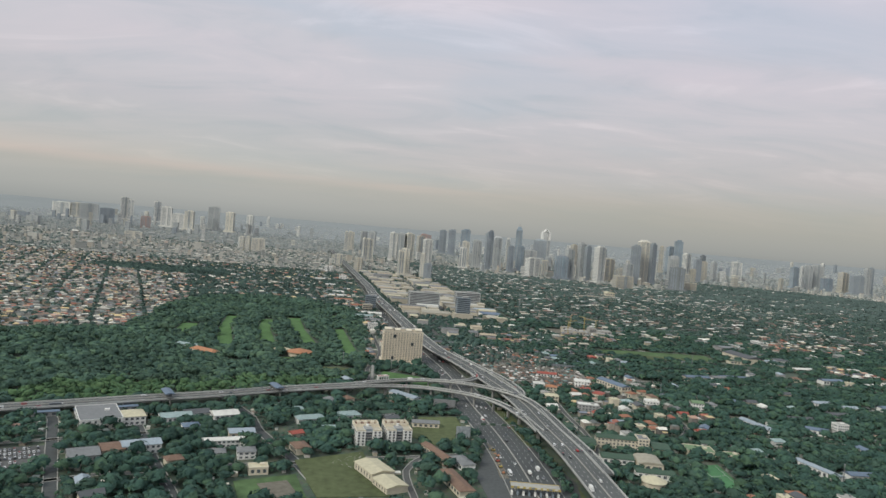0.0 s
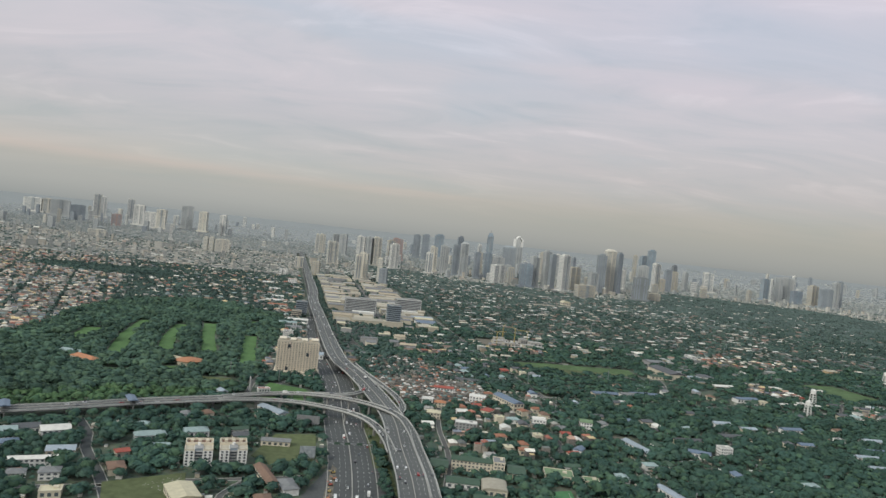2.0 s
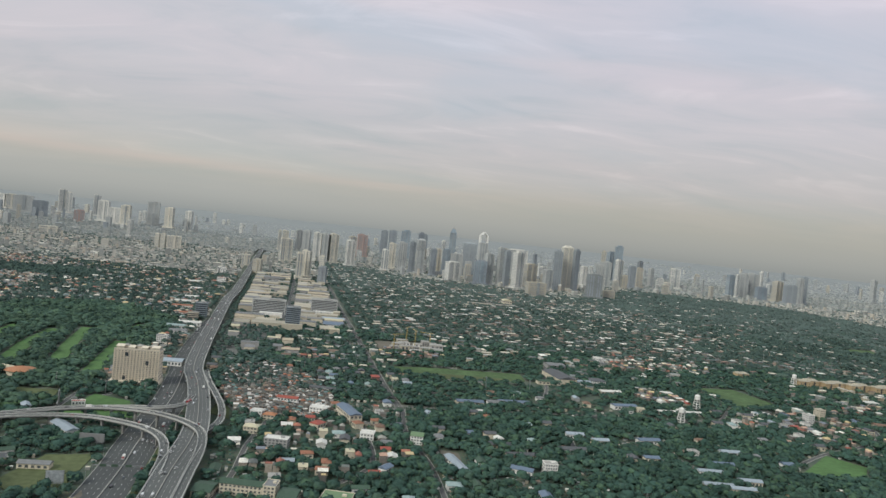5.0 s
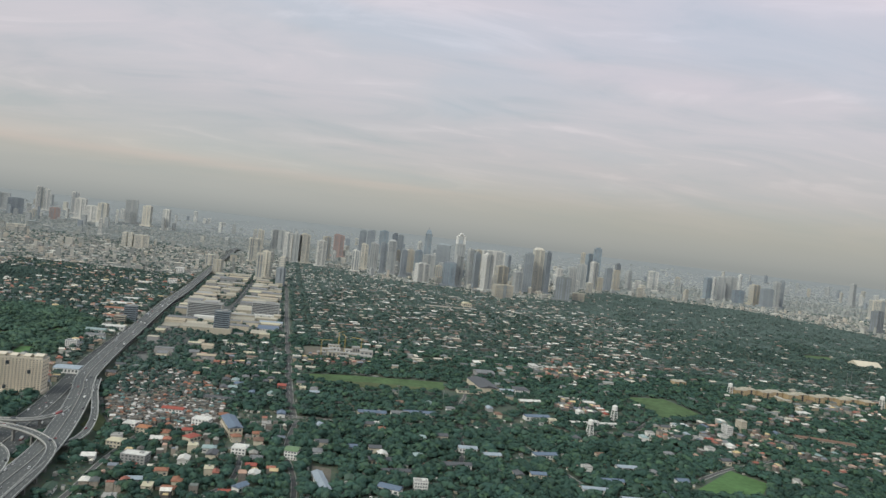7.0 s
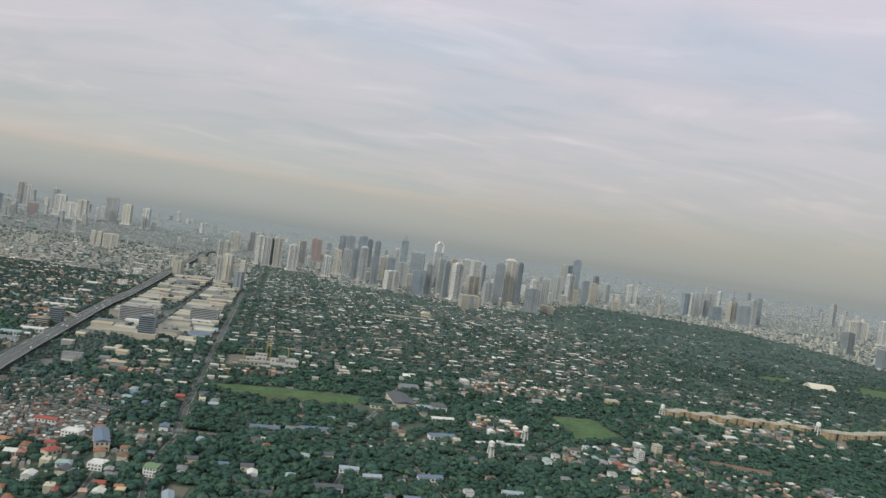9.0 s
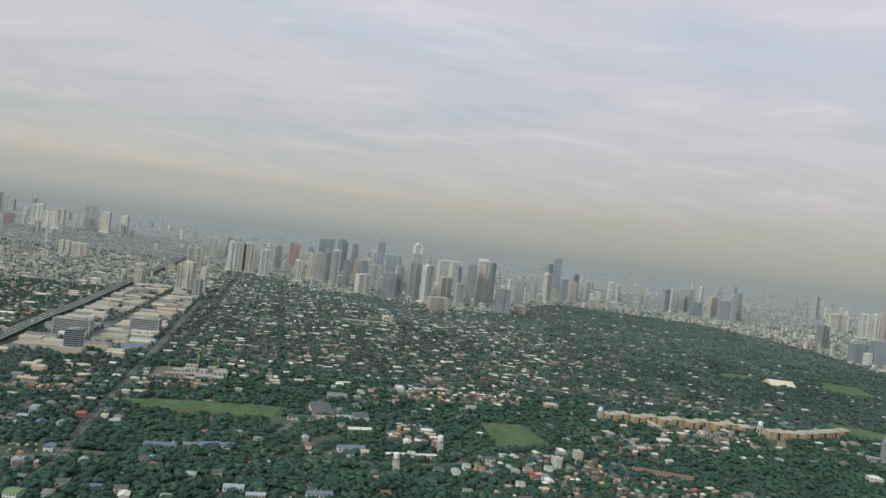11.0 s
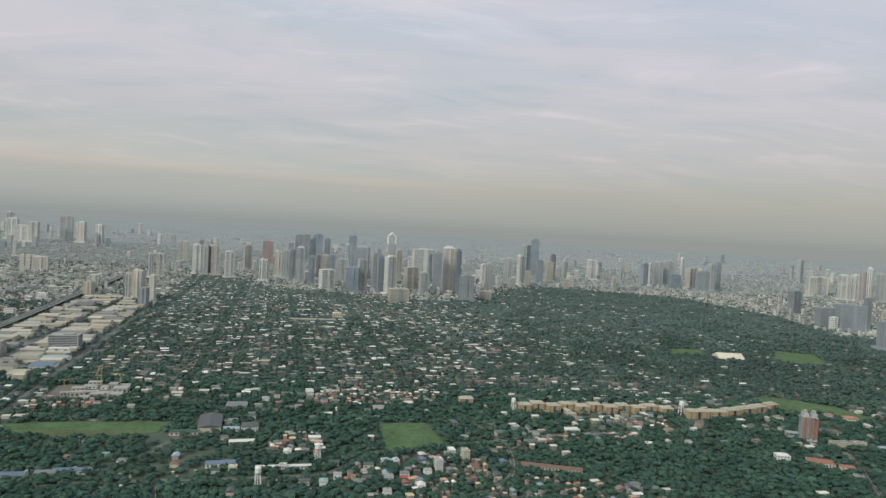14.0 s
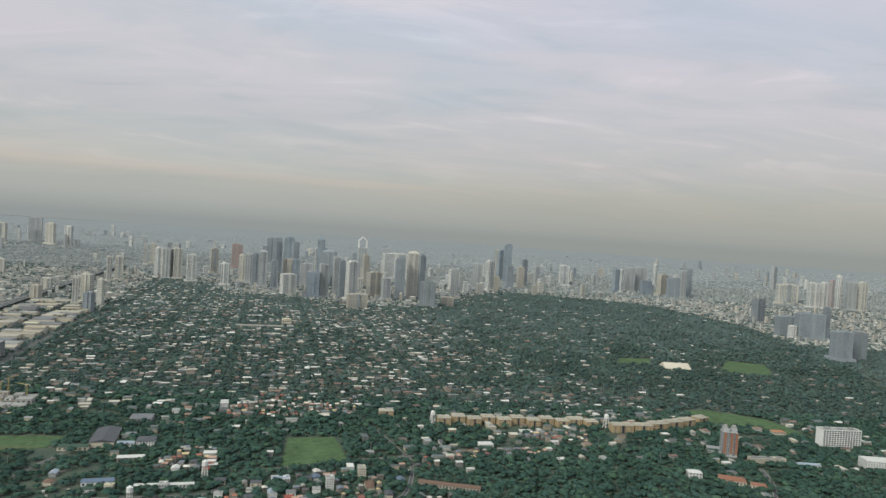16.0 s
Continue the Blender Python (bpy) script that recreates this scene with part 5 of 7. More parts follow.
for n, (x, y, h) in enumerate([(150, 930, 24), (166, 950, 24), (140, 1010, 18), (232, 905, 15), (330, 980, 20), (352, 1010, 20), (520, 960, 20), (545, 985, 18), (480, 880, 16), (600, 900, 16), (720, 900, 17), (770, 930, 18), (870, 930, 22), (890, 950, 24), (905, 935, 20),
                               (960, 960, 18), (1040, 930, 22), (1100, 960, 18), (214, 325, 11), (260, 640, 12), (300, 640, 12), (120, 480, 9), (182, 500, 10), (176, 590, 11), (640, 700, 12), (700, 690, 13), (580, 700, 12), (-22, 512, 9), (-10, 516, 9), (2, 520, 9), (-60, 520, 10),
                               (470, 740, 9), (420, 900, 15), (640, 1000, 16), (690, 960, 15), (850, 700, 12), (800, 730, 12), (96, 640, 10), (140, 670, 11)]):
    mast(x, y, h, n % 3)


def crane(x, y, h, turn):
    ob = thing("tower_crane", "yellow tower crane over a building site", "crane", x, y, turn, "cranes at the building site")
    bm = bmesh.new()
    for u, v in ((-.5, -.5), (.5, -.5), (.5, .5), (-.5, .5)):
        box(bm, u, v, 0, 0.18, 0.18, h)
    for z in np.arange(1, h, 1.3):
        box(bm, 0, 0, z, 1.1, 1.1, 0.12)
    part("mast", bm, YELLOW, ob)
    bm = box(bmesh.new(), 5, 0, h, 16, 0.6, 0.5)
    part("jib", bm, YELLOW, ob)
    part("counterweight", boxed(-4.2, 0, h - 0.8, 2, 1, 1), CONCRETE, ob)
    part("cab", boxed(0.9, 0.4, h - 1.2, 0.9, 0.9, 1.1), WHITE, ob)


for x, y, h, turn in ((172, 800, 17, 30), (196, 822, 20, 110), (214, 838, 16, 160), (186, 856, 18, 70)):
    crane(x, y, h, turn)
rng = np.random.default_rng(21)
for n in range(16):
    x, y = 160 + 62 * rng.random(), 792 + 70 * rng.random()
    put("unfinished_building", "bare concrete frame of a building under construction", "building site", x, y, 10 + rng.uniform(-4, 4), rng.uniform(8, 16), rng.uniform(7, 11), rng.uniform(2.5, 7), (CONCRETE, BEIGE, WHITE)[n % 3], CONCRETE, "plain", floors=1, cols=3, group="unfinished buildings on the site")


# ---- offices, malls and warehouses between the skyway and the avenue ----
def office(x, y, turn, lx, ly, h, floors, wall, glass, label, podium=None):
    keep_off(x, y, turn, lx, ly, 2)
    ob = thing("office_building", label, "office building", x, y, turn)
    part("wall", boxed(0, 0, 0, lx, ly, h), wall, ob)
    flat_roof(ob, lx, ly, h, CONCRETE, wall, 1.0)
    part("plant_room", boxed(lx * 0.15, 0, h, lx * 0.35, ly * 0.5, 2.2), GREYWALL, ob)
    for n in range(floors):
        z = h * (n + 0.35) / floors
        pane(ob, 0, -ly / 2, z, lx * 0.94, h / floors * 0.5, 0, "ribbon_window", glass, 0.3)
        pane(ob, -lx / 2, 0, z, ly * 0.9, h / floors * 0.5, 90, "ribbon_window", glass, 0.3)
        pane(ob, lx / 2, 0, z, ly * 0.9, h / floors * 0.5, 90, "ribbon_window", glass, 0.3)
    if podium:
        part("podium", boxed(podium[0], podium[1], 0, podium[2], podium[3], podium[4]), podium[5], ob)
    return ob


office(-4, 966, 8, 44, 20, 22, 10, T_GREY, GLASS, "grey office slab with long dark ribbon windows above a white podium", (4, -14, 30, 14, 7, WHITE))
office(47, 856, 8, 17, 14, 29, 12, BLUEGREY, GLASS, "dark glazed office block on a beige podium", (0, -2, 24, 19, 10, BEIGE))
office(62, 1036, 8, 38, 20, 21, 9, T_GREY, GLASS, "grey office slab with dark ribbon windows", (2, -14, 34, 12, 6, WHITE))
office(-74, 896, 10, 14, 11, 18, 7, BLUEGREY, GLASS, "dark office block with a white roof rim beside the skyway")
office(-75, 868, 10, 12, 9, 9, 4, BEIGE, GLASS, "small arched office beside the skyway")
put("market_hall", "broad hall with a blue sheet roof by the avenue", "hall", 89, 925, 8, 26, 32, 4.5, WHITE, ROOF_BLUE, "gable", floors=1, cols=8)
put("market_hall", "broad hall with a pale blue roof", "hall", 84, 968, 8, 30, 16, 5, WHITE, ROOF_SKY, "gable", floors=1, cols=8)
put("flat_hall", "low hall with a cream flat roof among trees", "hall", 79, 800, 8, 22, 9, 3, WHITE, ROOF_CREAM, floors=1, cols=7)
put("flat_hall", "low hall with a faded yellow roof among trees", "hall", 102, 760, 8, 12, 9, 3, CREAM, ROOF_CREAM, floors=1, cols=4)
rng = np.random.default_rng(5)
row = 0
y = 700.0
while y < 1640:
    left = np.interp(y, [p[1] for p in SKYWAY], [p[0] for p in SKYWAY]) + 17
    right = np.interp(y, [p[1] for p in AVENUE], [p[0] for p in AVENUE]) - 10
    x, deep = left, rng.uniform(16, 30) * (1 if y > 850 else 0.6)
    while x < right - 10:
        wide = min(rng.uniform(18, 44) * (1 if y > 850 else 0.5), right - x)
        cx, cy = x + wide / 2, y + deep / 2
        lane = np.interp(cy, [p[1] for p in MALL_ROAD], [p[0] for p in MALL_ROAD])
        if y > 870 and x - 6 < lane < x + wide + 6:      # keep the road between the warehouses open
            if lane - x > 16:
                wide = lane - 7 - x
                cx = x + wide / 2
            else:
                x = lane + 7
                continue
        if free_of_things(np.array([cx, cx - wide / 3, cx + wide / 3]), np.array([cy] * 3), 4).all() and rng.random() < (0.8 if y > 850 else 0.14):
            roof = (ROOF_TAN, BEIGE, ROOF_GREY, CONCRETE, PIER, BEIGE, TAN, ROOF_CREAM)[rng.integers(8)]
            put("warehouse", "broad low warehouse with a pale sheet roof", "warehouse", cx, cy, 9, wide - 3, deep - 3, rng.uniform(4, 8), (BEIGE, CREAM, GREYWALL)[rng.integers(3)], roof, "plain" if rng.random() < 0.5 else "gable", floors=1, cols=0, rise=1.4, sides=False, group="warehouses beside the skyway")
        x += wide
    y += deep
put("white_building", "white four-storey building beside the skyway", "office", -166, 1318, 10, 15, 12, 12, WHITE, ROOF_TERRA, floors=4, cols=5)
put("white_building", "white rounded-front building beside the skyway", "office", -232, 1560, 10, 18, 14, 12, WHITE, ROOF_WHITE, floors=4, cols=5)
for x, y, lx, roof in ((-94, 900, 22, ROOF_TERRA), (-130, 1010, 30, ROOF_WHITE), (-118, 960, 26, ROOF_TERRA), (-168, 1105, 26, ROOF_BROWN), (-140, 1065, 18, ROOF_WHITE), (-72, 800, 20, ROOF_TEAL), (-60, 770, 18, ROOF_GREY), (-66, 830, 24, ROOF_WHITE), (-205, 1290, 20, ROOF_WHITE), (-170, 1180, 16, ROOF_WHITE)):
    put("hall", "low hall beside the skyway with a sheet roof", "hall", x, y, 10, lx, 12, 4, WHITE, roof, "gable", floors=1, cols=6, group="halls west of the skyway")

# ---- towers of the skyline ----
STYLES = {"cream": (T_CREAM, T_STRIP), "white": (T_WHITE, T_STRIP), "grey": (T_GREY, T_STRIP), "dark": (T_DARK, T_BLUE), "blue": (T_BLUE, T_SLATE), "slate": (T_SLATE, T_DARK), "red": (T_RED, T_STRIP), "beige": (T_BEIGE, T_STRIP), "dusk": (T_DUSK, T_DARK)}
SAY = {"cream": "cream painted apartment tower with window strips", "white": "white apartment tower with blue window strips", "grey": "grey concrete tower with dark window strips", "dark": "dark glass office tower",
       "blue": "blue grey curtain-glass office tower", "slate": "slate grey tower with dark strips", "red": "brick red apartment tower", "beige": "beige tower with dark window strips", "dusk": "charcoal grey tower with dark window strips"}


def window_grid(ob, lx, ly, top, glass, fine):
    """The windows of a tower, on the front and both sides: bays and floors, long bands, or tall strips between piers."""
    bay, floor = (4.2, 4.2) if fine else (6.5, 6.5)
    kind = int(lx * 7 + top * 3 + ly) % 4
    verts, faces = [], []
    box_faces = np.array([(0, 1, 5, 4), (1, 2, 6, 5), (2, 3, 7, 6), (3, 0, 4, 7), (4, 5, 6, 7)])
    for face, (run, off) in enumerate(((lx, ly / 2), (ly, lx / 2), (ly, lx / 2))):
        rows = 1 if kind == 1 else max(3, int((top - 4) / floor))
        tall = (top - 4) / rows
        cols = 1 if kind == 2 else max(2, round(run / (6.5 if kind == 1 else bay)))
        w = run / cols
        for r in range(rows):
            for c in range(cols):
                u, z, k, t = (c + 0.5) * w - run / 2, 3 + (r + 0.5) * tall, w * (0.45 if kind == 2 else 0.26 if kind == 1 else 0.32), tall * (0.48 if kind == 1 else 0.28)
                quad = [(u - k, 0.0, z - t), (u + k, 0.0, z - t), (u + k, 0.0, z + t), (u - k, 0.0, z + t)]
                quad += [(a, 0.25, b) for a, _, b in quad]
                p = np.array(quad)
                if face == 0:
                    p = np.stack([p[:, 0], -off - p[:, 1], p[:, 2]], -1)
                elif face == 1:
                    p = np.stack([off + p[:, 1], p[:, 0], p[:, 2]], -1)
                else:
                    p = np.stack([-off - p[:, 1], -p[:, 0], p[:, 2]], -1)
                faces.append(box_faces + 8 * len(verts))
                verts.append(p)
    tagged(part("glazing", mesh_of("glazing", np.concatenate(verts), np.concatenate(faces), glass), glass, ob), kind="stuff")


def tower(x, y, wide, h, style, deep=None, turn=None, crown="box", strips=4):
    """A high-rise: shaft, recessed window strips, a narrower top and a podium."""
    h -= float(rise(x, y))
    deep = deep or min(wide, 26) * 0.9
    turn = ((x * 13 + y * 7) % 44) - 10 if turn is None else turn
    c = abs(math.cos(radians(turn))) + abs(math.sin(radians(turn))) * deep / wide
    lx, ly = wide / c, deep / c
    wall, glass = STYLES[style]
    ob = thing("tower", SAY[style], "skyscraper", x, y, turn, "towers of the skyline")
    top = h * 0.965
    part("shaft", boxed(0, 0, 0, lx, ly, top), wall, ob)
    if crown == "box":
        part("crown", boxed(lx * 0.06, 0, top, lx * 0.6, ly * 0.6, h * 0.035), wall, ob)
    elif crown == "step":
        part("crown", boxed(-lx * 0.12, 0, top, lx * 0.7, ly * 0.8, h * 0.02), wall, ob)
        part("upper_crown", boxed(-lx * 0.16, 0, top + h * 0.02, lx * 0.4, ly * 0.5, h * 0.025), wall, ob)
    elif crown == "slope":
        part("crown", box(bmesh.new(), 0, 0, top, lx, ly, h * 0.05, taper=0.45), wall, ob)
    elif crown == "spire":
        part("crown", box(bmesh.new(), 0, 0, top, lx, ly, h * 0.1, taper=0.5), wall, ob)
        part("spire", drum(bmesh.new(), 0, 0, top + h * 0.1, 0.9, 0.2, h * 0.08, 6), STEEL, ob)
    window_grid(ob, lx, ly, top, glass, strips > 1)
    for n in range(1, 2 if strips > 3 else 1):
        part("floor_band", boxed(0, 0, top * 0.66, lx + 0.9, ly + 0.9, 1.4), wall, ob)
    if strips > 3 and lx > 16 and ly > 12:      # slim piers at the corners, and a stair core in the middle of the front
        core = STYLES[style][1] if int(x) % 2 else wall
        part("stair_core", boxed(lx * 0.04, -ly / 2 - 0.6, 0, lx * 0.16, 2.4, top * 1.01), core, ob)
        for side in (-1, 1):
            part("corner_pier", boxed(side * lx * 0.47, -ly / 2 - 0.2, 0, lx * 0.07, 1.0, top), wall, ob)
    if h > 60 and strips > 3:
        part("podium", boxed(0, 0, 0, lx * 1.4, ly * 1.4, 8), wall, ob)
    keep_off(x, y, turn, lx, ly, 3)
    return ob


# most far west towers take pale styles, in place of haze
TOWERS = [(-68, 1589, 15, 62, "cream", "step"), (-58, 1623, 22, 67, "cream", "step"), (-3, 1502, 18, 41, "slate", "box"), (-17, 1591, 12, 60, "cream", "box"), (-207, 2119, 17, 76, "cream", "step"),
          (-197, 2167, 25, 74, "cream", "step"), (-360, 2860, 16, 86, "cream", "box"), (-346, 2909, 28, 86, "cream", "step"), (-296, 2950, 30, 93, "grey", "box"), (-255, 2900, 32, 95, "grey", "box"),
          (-129, 2315, 27, 100, "white", "step"), (-101, 2306, 24, 100, "grey", "step"), (-74, 2311, 31, 102, "cream", "step"), (-12, 2246, 32, 88, "white", "box"),
          (-43, 2650, 32, 94, "beige", "box"), (-28, 2966, 47, 101, "red", "step"), (52, 3300, 35, 129, "slate", "box"), (95, 3225, 36, 134, "slate", "box"), (156, 3163, 43, 139, "blue", "box"),
          (234, 2800, 27, 131, "slate", "box"), (105, 2189, 23, 71, "white", "step"), (120, 2357, 25, 90, "cream", "step"), (156, 2296, 29, 98, "grey", "step"), (189, 2216, 21, 105, "slate", "step"),
          (215, 2193, 26, 114, "grey", "slope"), (216, 2493, 22, 136, "dark", "box"), (234, 2527, 16, 76, "beige", "box"), (255, 2157, 21, 90, "slate", "box"), (276, 2350, 25, 87, "beige", "box"),
          (302, 2289, 26, 90, "blue", "box"), (312, 2054, 46, 59, "white", "box"), (337, 2286, 41, 79, "grey", "box"), (343, 2670, 26, 152, "blue", "spire"), (315, 2795, 16, 114, "white", "box"),
          (392, 2440, 50, 117, "slate", "slope"), (389, 1995, 37, 74, "dark", "box"), (415, 2012, 28, 96, "grey", "step"), (451, 2014, 25, 117, "grey", "step"), (466, 1999, 20, 110, "slate", "box"),
          (495, 1972, 34, 111, "white", "box"), (518, 2450, 24, 111, "beige", "box"), (624, 2855, 103, 107, "white", "box"), (556, 2110, 45, 75, "beige", "box"), (519, 1799, 54, 37, "beige", "box"),
          (628, 2441, 16, 103, "slate", "box"), (591, 2005, 28, 67, "grey", "box"), (632, 2077, 27, 125, "slate", "box"), (668, 2119, 35, 140, "cream", "slope"), (695, 2108, 21, 135, "slate", "box"),
          (704, 1911, 43, 70, "dusk", "box"), (764, 1963, 36, 26, "beige", "box"), (826, 2500, 27, 75, "white", "box"), (808, 2228, 24, 93, "grey", "box"), (929, 2575, 37, 99, "grey", "box"),
          (1110, 3250, 22, 140, "beige", "box"), (1109, 3125, 39, 139, "blue", "box"), (1130, 3082, 34, 170, "blue", "box"), (971, 2552, 32, 112, "white", "step"),
          (996, 2546, 19, 56, "beige", "box"), (1070, 2692, 27, 92, "slate", "box"), (1132, 2791, 30, 85, "beige", "box"), (1169, 2893, 22, 112, "dusk", "box"), (1223, 2900, 24, 87, "grey", "box"),
          (1367, 3000, 43, 93, "white", "step"), (1560, 2871, 34, 94, "blue", "box"), (1561, 2814, 14, 99, "white", "box"), (1616, 2872, 39, 106, "grey", "box"),
          (1679, 2911, 47, 109, "grey", "step"), (1663, 2804, 46, 58, "dark", "box"), (1838, 3142, 19, 121, "white", "box"), (1732, 2805, 53, 88, "beige", "box"),
          (1750, 2736, 52, 80, "slate", "box"), (1784, 2731, 28, 112, "grey", "box"), (1846, 2802, 17, 119, "slate", "box"), (1590, 1700, 47, 51, "slate", "box"),
          (1612, 1640, 66, 66, "slate", "step"), (1653, 1640, 14, 83, "dusk", "box"), (1487, 1350, 35, 61, "slate", "box"), (1542, 1380, 30, 57, "dusk", "box"), (1570, 1640, 21, 34, "white", "box"),
          (1688, 2000, 43, 68, "dusk", "box"), (2256, 2600, 41, 100, "white", "step"), (2302, 2600, 42, 104, "white", "box"), (2261, 2500, 18, 118, "red", "box"),
          (2360, 2600, 23, 134, "white", "step"), (2374, 2550, 36, 113, "grey", "box"), (2420, 2550, 37, 116, "cream", "box"), (2209, 2700, 83, 83, "cream", "box"),
          (2569, 3400, 36, 135, "grey", "box"), (-2063, 3800, 110, 110, "white", "box"), (-1986, 3800, 55, 112, "cream", "box"), (-1865, 3700, 92, 113, "grey", "box"),
          (-1672, 3500, 72, 97, "slate", "box"), (-1765, 3900, 50, 167, "white", "step"), (-1732, 3900, 36, 155, "white", "box"), (-1432, 3400, 50, 72, "red", "box"),
          (-1579, 3900, 42, 158, "white", "step"), (-1406, 3600, 54, 130, "white", "box"), (-1308, 3500, 66, 99, "white", "box"), (-1251, 3500, 45, 118, "cream", "box"),
          (-1192, 3700, 62, 151, "grey", "box"), (-1072, 3600, 45, 129, "cream", "box"), (-940, 3500, 34, 122, "white", "box"), (-2120, 3500, 96, 42, "slate", "box"),
          (-1693, 2900, 50, 42, "grey", "step"), (-907, 2700, 14, 66, "white", "box"), (-172, 1640, 20, 34, "beige", "box"), (-250, 1850, 24, 30, "cream", "box"),
          (-640, 2300, 30, 40, "white", "box"), (-1050, 2400, 60, 26, "cream", "box"), (-612, 2200, 14, 47, "cream", "box"), (-592, 2195, 14, 48, "cream", "box"),
          (-560, 2200, 46, 44, "cream", "box")]
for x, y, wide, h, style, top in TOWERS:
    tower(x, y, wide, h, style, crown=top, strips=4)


def arch_tower(x, y, wide, h):
    """The tower that ends in an open pointed frame."""
    ob = thing("tower", "pale tower crowned by an open pointed white frame", "skyscraper", x, y, 8)
    part("shaft", boxed(0, 0, 0, wide, wide * 0.8, h * 0.72), T_GREY, ob)
    for u in (-0.3, 0, 0.3):
        pane(ob, u * wide, -wide * 0.4, 3, wide * 0.16, h * 0.68, 0, "window_strip", T_STRIP, 0.8)
    k = wide * 0.14
    for side in (-1, 1):
        part("frame_post", boxed(side * (wide / 2 - k / 2), 0, h * 0.72, k, wide * 0.7, h * 0.2), WHITE, ob)
        bm = bmesh.new()
        a, b = (side * (wide / 2 - k / 2), h * 0.9), (0.0, h)
        pts = [(a[0] - k / 2, a[1]), (a[0] + k / 2, a[1]), (b[0] + k / 2 * side, b[1]), (b[0] - k / 2 * side, b[1] - 3)]
        rows = [[bm.verts.new((u, v, z)) for u, z in pts] for v in (-wide * 0.35, wide * 0.35)]
        bm.faces.new(rows[0])
        bm.faces.new(rows[1][::-1])
        for n in range(4):
            bm.faces.new((rows[0][n], rows[0][(n + 1) % 4], rows[1][(n + 1) % 4], rows[1][n]))
        part("frame_peak", bm, WHITE, ob)
    keep_off(x, y, 8, wide, wide, 2)


arch_tower(489, 2910, 36, 163)
# many lesser towers, farther off
rng = np.random.default_rng(8)
for n in range(160):
    band = rng.random()
    if band < 0.38:
        x, y, tall = rng.uniform(-100, 1300), rng.uniform(2450, 4000), rng.uniform(18, 52)
    elif band < 0.72:
        x, y, tall = rng.uniform(-2200, -300), rng.uniform(2700, 4400), rng.uniform(18, 70)
    else:
        x, y, tall = rng.uniform(1300, 3400), rng.uniform(2950, 4400), rng.uniform(20, 60)
    if not free_of_things(np.array([x]), np.array([y]), 10)[0] or abs(x + 0.19 * y - 120) < 60:
        continue
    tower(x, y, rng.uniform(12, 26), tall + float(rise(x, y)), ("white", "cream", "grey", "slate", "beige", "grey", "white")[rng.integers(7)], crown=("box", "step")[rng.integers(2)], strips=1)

for n in range(60):
    x, y = rng.uniform(-60, 1300), rng.uniform(2080, 2650)
    if free_of_things(np.array([x]), np.array([y]), 8)[0] and not inside(np.array([x]), np.array([y]), VILLAGE)[0]:
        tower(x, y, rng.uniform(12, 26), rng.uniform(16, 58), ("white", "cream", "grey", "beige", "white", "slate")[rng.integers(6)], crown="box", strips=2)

# ---- houses and trees ----
rng = np.random.default_rng(3)
ROADS = [(sky_line, 9), (way_line, 13), (north_line, 8.5), (west_line, 7.5), (avenue_line, 3.2), (mall_line, 3.2)] + [(r, 4) for r in ramp_lines] + [(s, 2.0) for s in street_lines]
OPEN = [[(-172, 258), (-146, 272), (-160, 298), (-187, 284)]] + [f for f in FAIRWAYS] + [f[0] for f in FIELDS] + [[(35, 255), (72, 255), (76, 300), (66, 345), (38, 345), (30, 300)]]


def clear(x, y, edge=0.0, roads=True):
    ok = free_of_things(x, y, edge)
    for poly in OPEN:
        ok &= ~inside(x, y, poly) & (away(x, y, poly + poly[:1]) > 1.5 + edge)
    if roads:
        for line, wide in ROADS:
            near = (x > line[:, 0].min() - 30) & (x < line[:, 0].max() + 30) & (y > line[:, 1].min() - 30) & (y < line[:, 1].max() + 30)
            if near.any():
                bad = np.zeros(len(x), bool)
                bad[near] = away(x[near], y[near], line[::2] if len(line) > 40 else line) < wide + edge
                ok &= ~bad
    return ok


def in_sight(x, y):
    return (x > -0.68 * y - 40) & (x < 640 + 0.82 * (y - 90))


sky_x = lambda y: np.interp(y, [p[1] for p in SKYWAY], [p[0] for p in SKYWAY])
ave_x = lambda y: np.interp(y, [p[1] for p in AVENUE], [p[0] for p in AVENUE])


# house prototypes near the camera's way
def house_proto(lx, ly, h, wall, roof, label, kind):
    ob = thing("house", label, "house", 0, 0, 0, "houses among the trees")
    part("wall", boxed(0, 0, 0, lx, ly, h), wall, ob)
    if kind == "flat":
        part("roof", boxed(0, 0, h, lx + 0.4, ly + 0.4, 0.25), roof, ob)
        part("roof_tank", drum(bmesh.new(), lx * 0.2, 0, h + 0.25, 0.5, 0.5, 0.8, 8), STEEL, ob)
    else:
        part("roof", gable(bmesh.new(), 0, 0, h, lx, ly, ly * 0.22, hip=ly * 0.42 if kind == "hip" else 0), roof, ob)
    for u in (-lx * 0.28, lx * 0.28):
        pane(ob, u, -ly / 2, h * 0.35, lx * 0.2, h * 0.35, 0)
    return ob


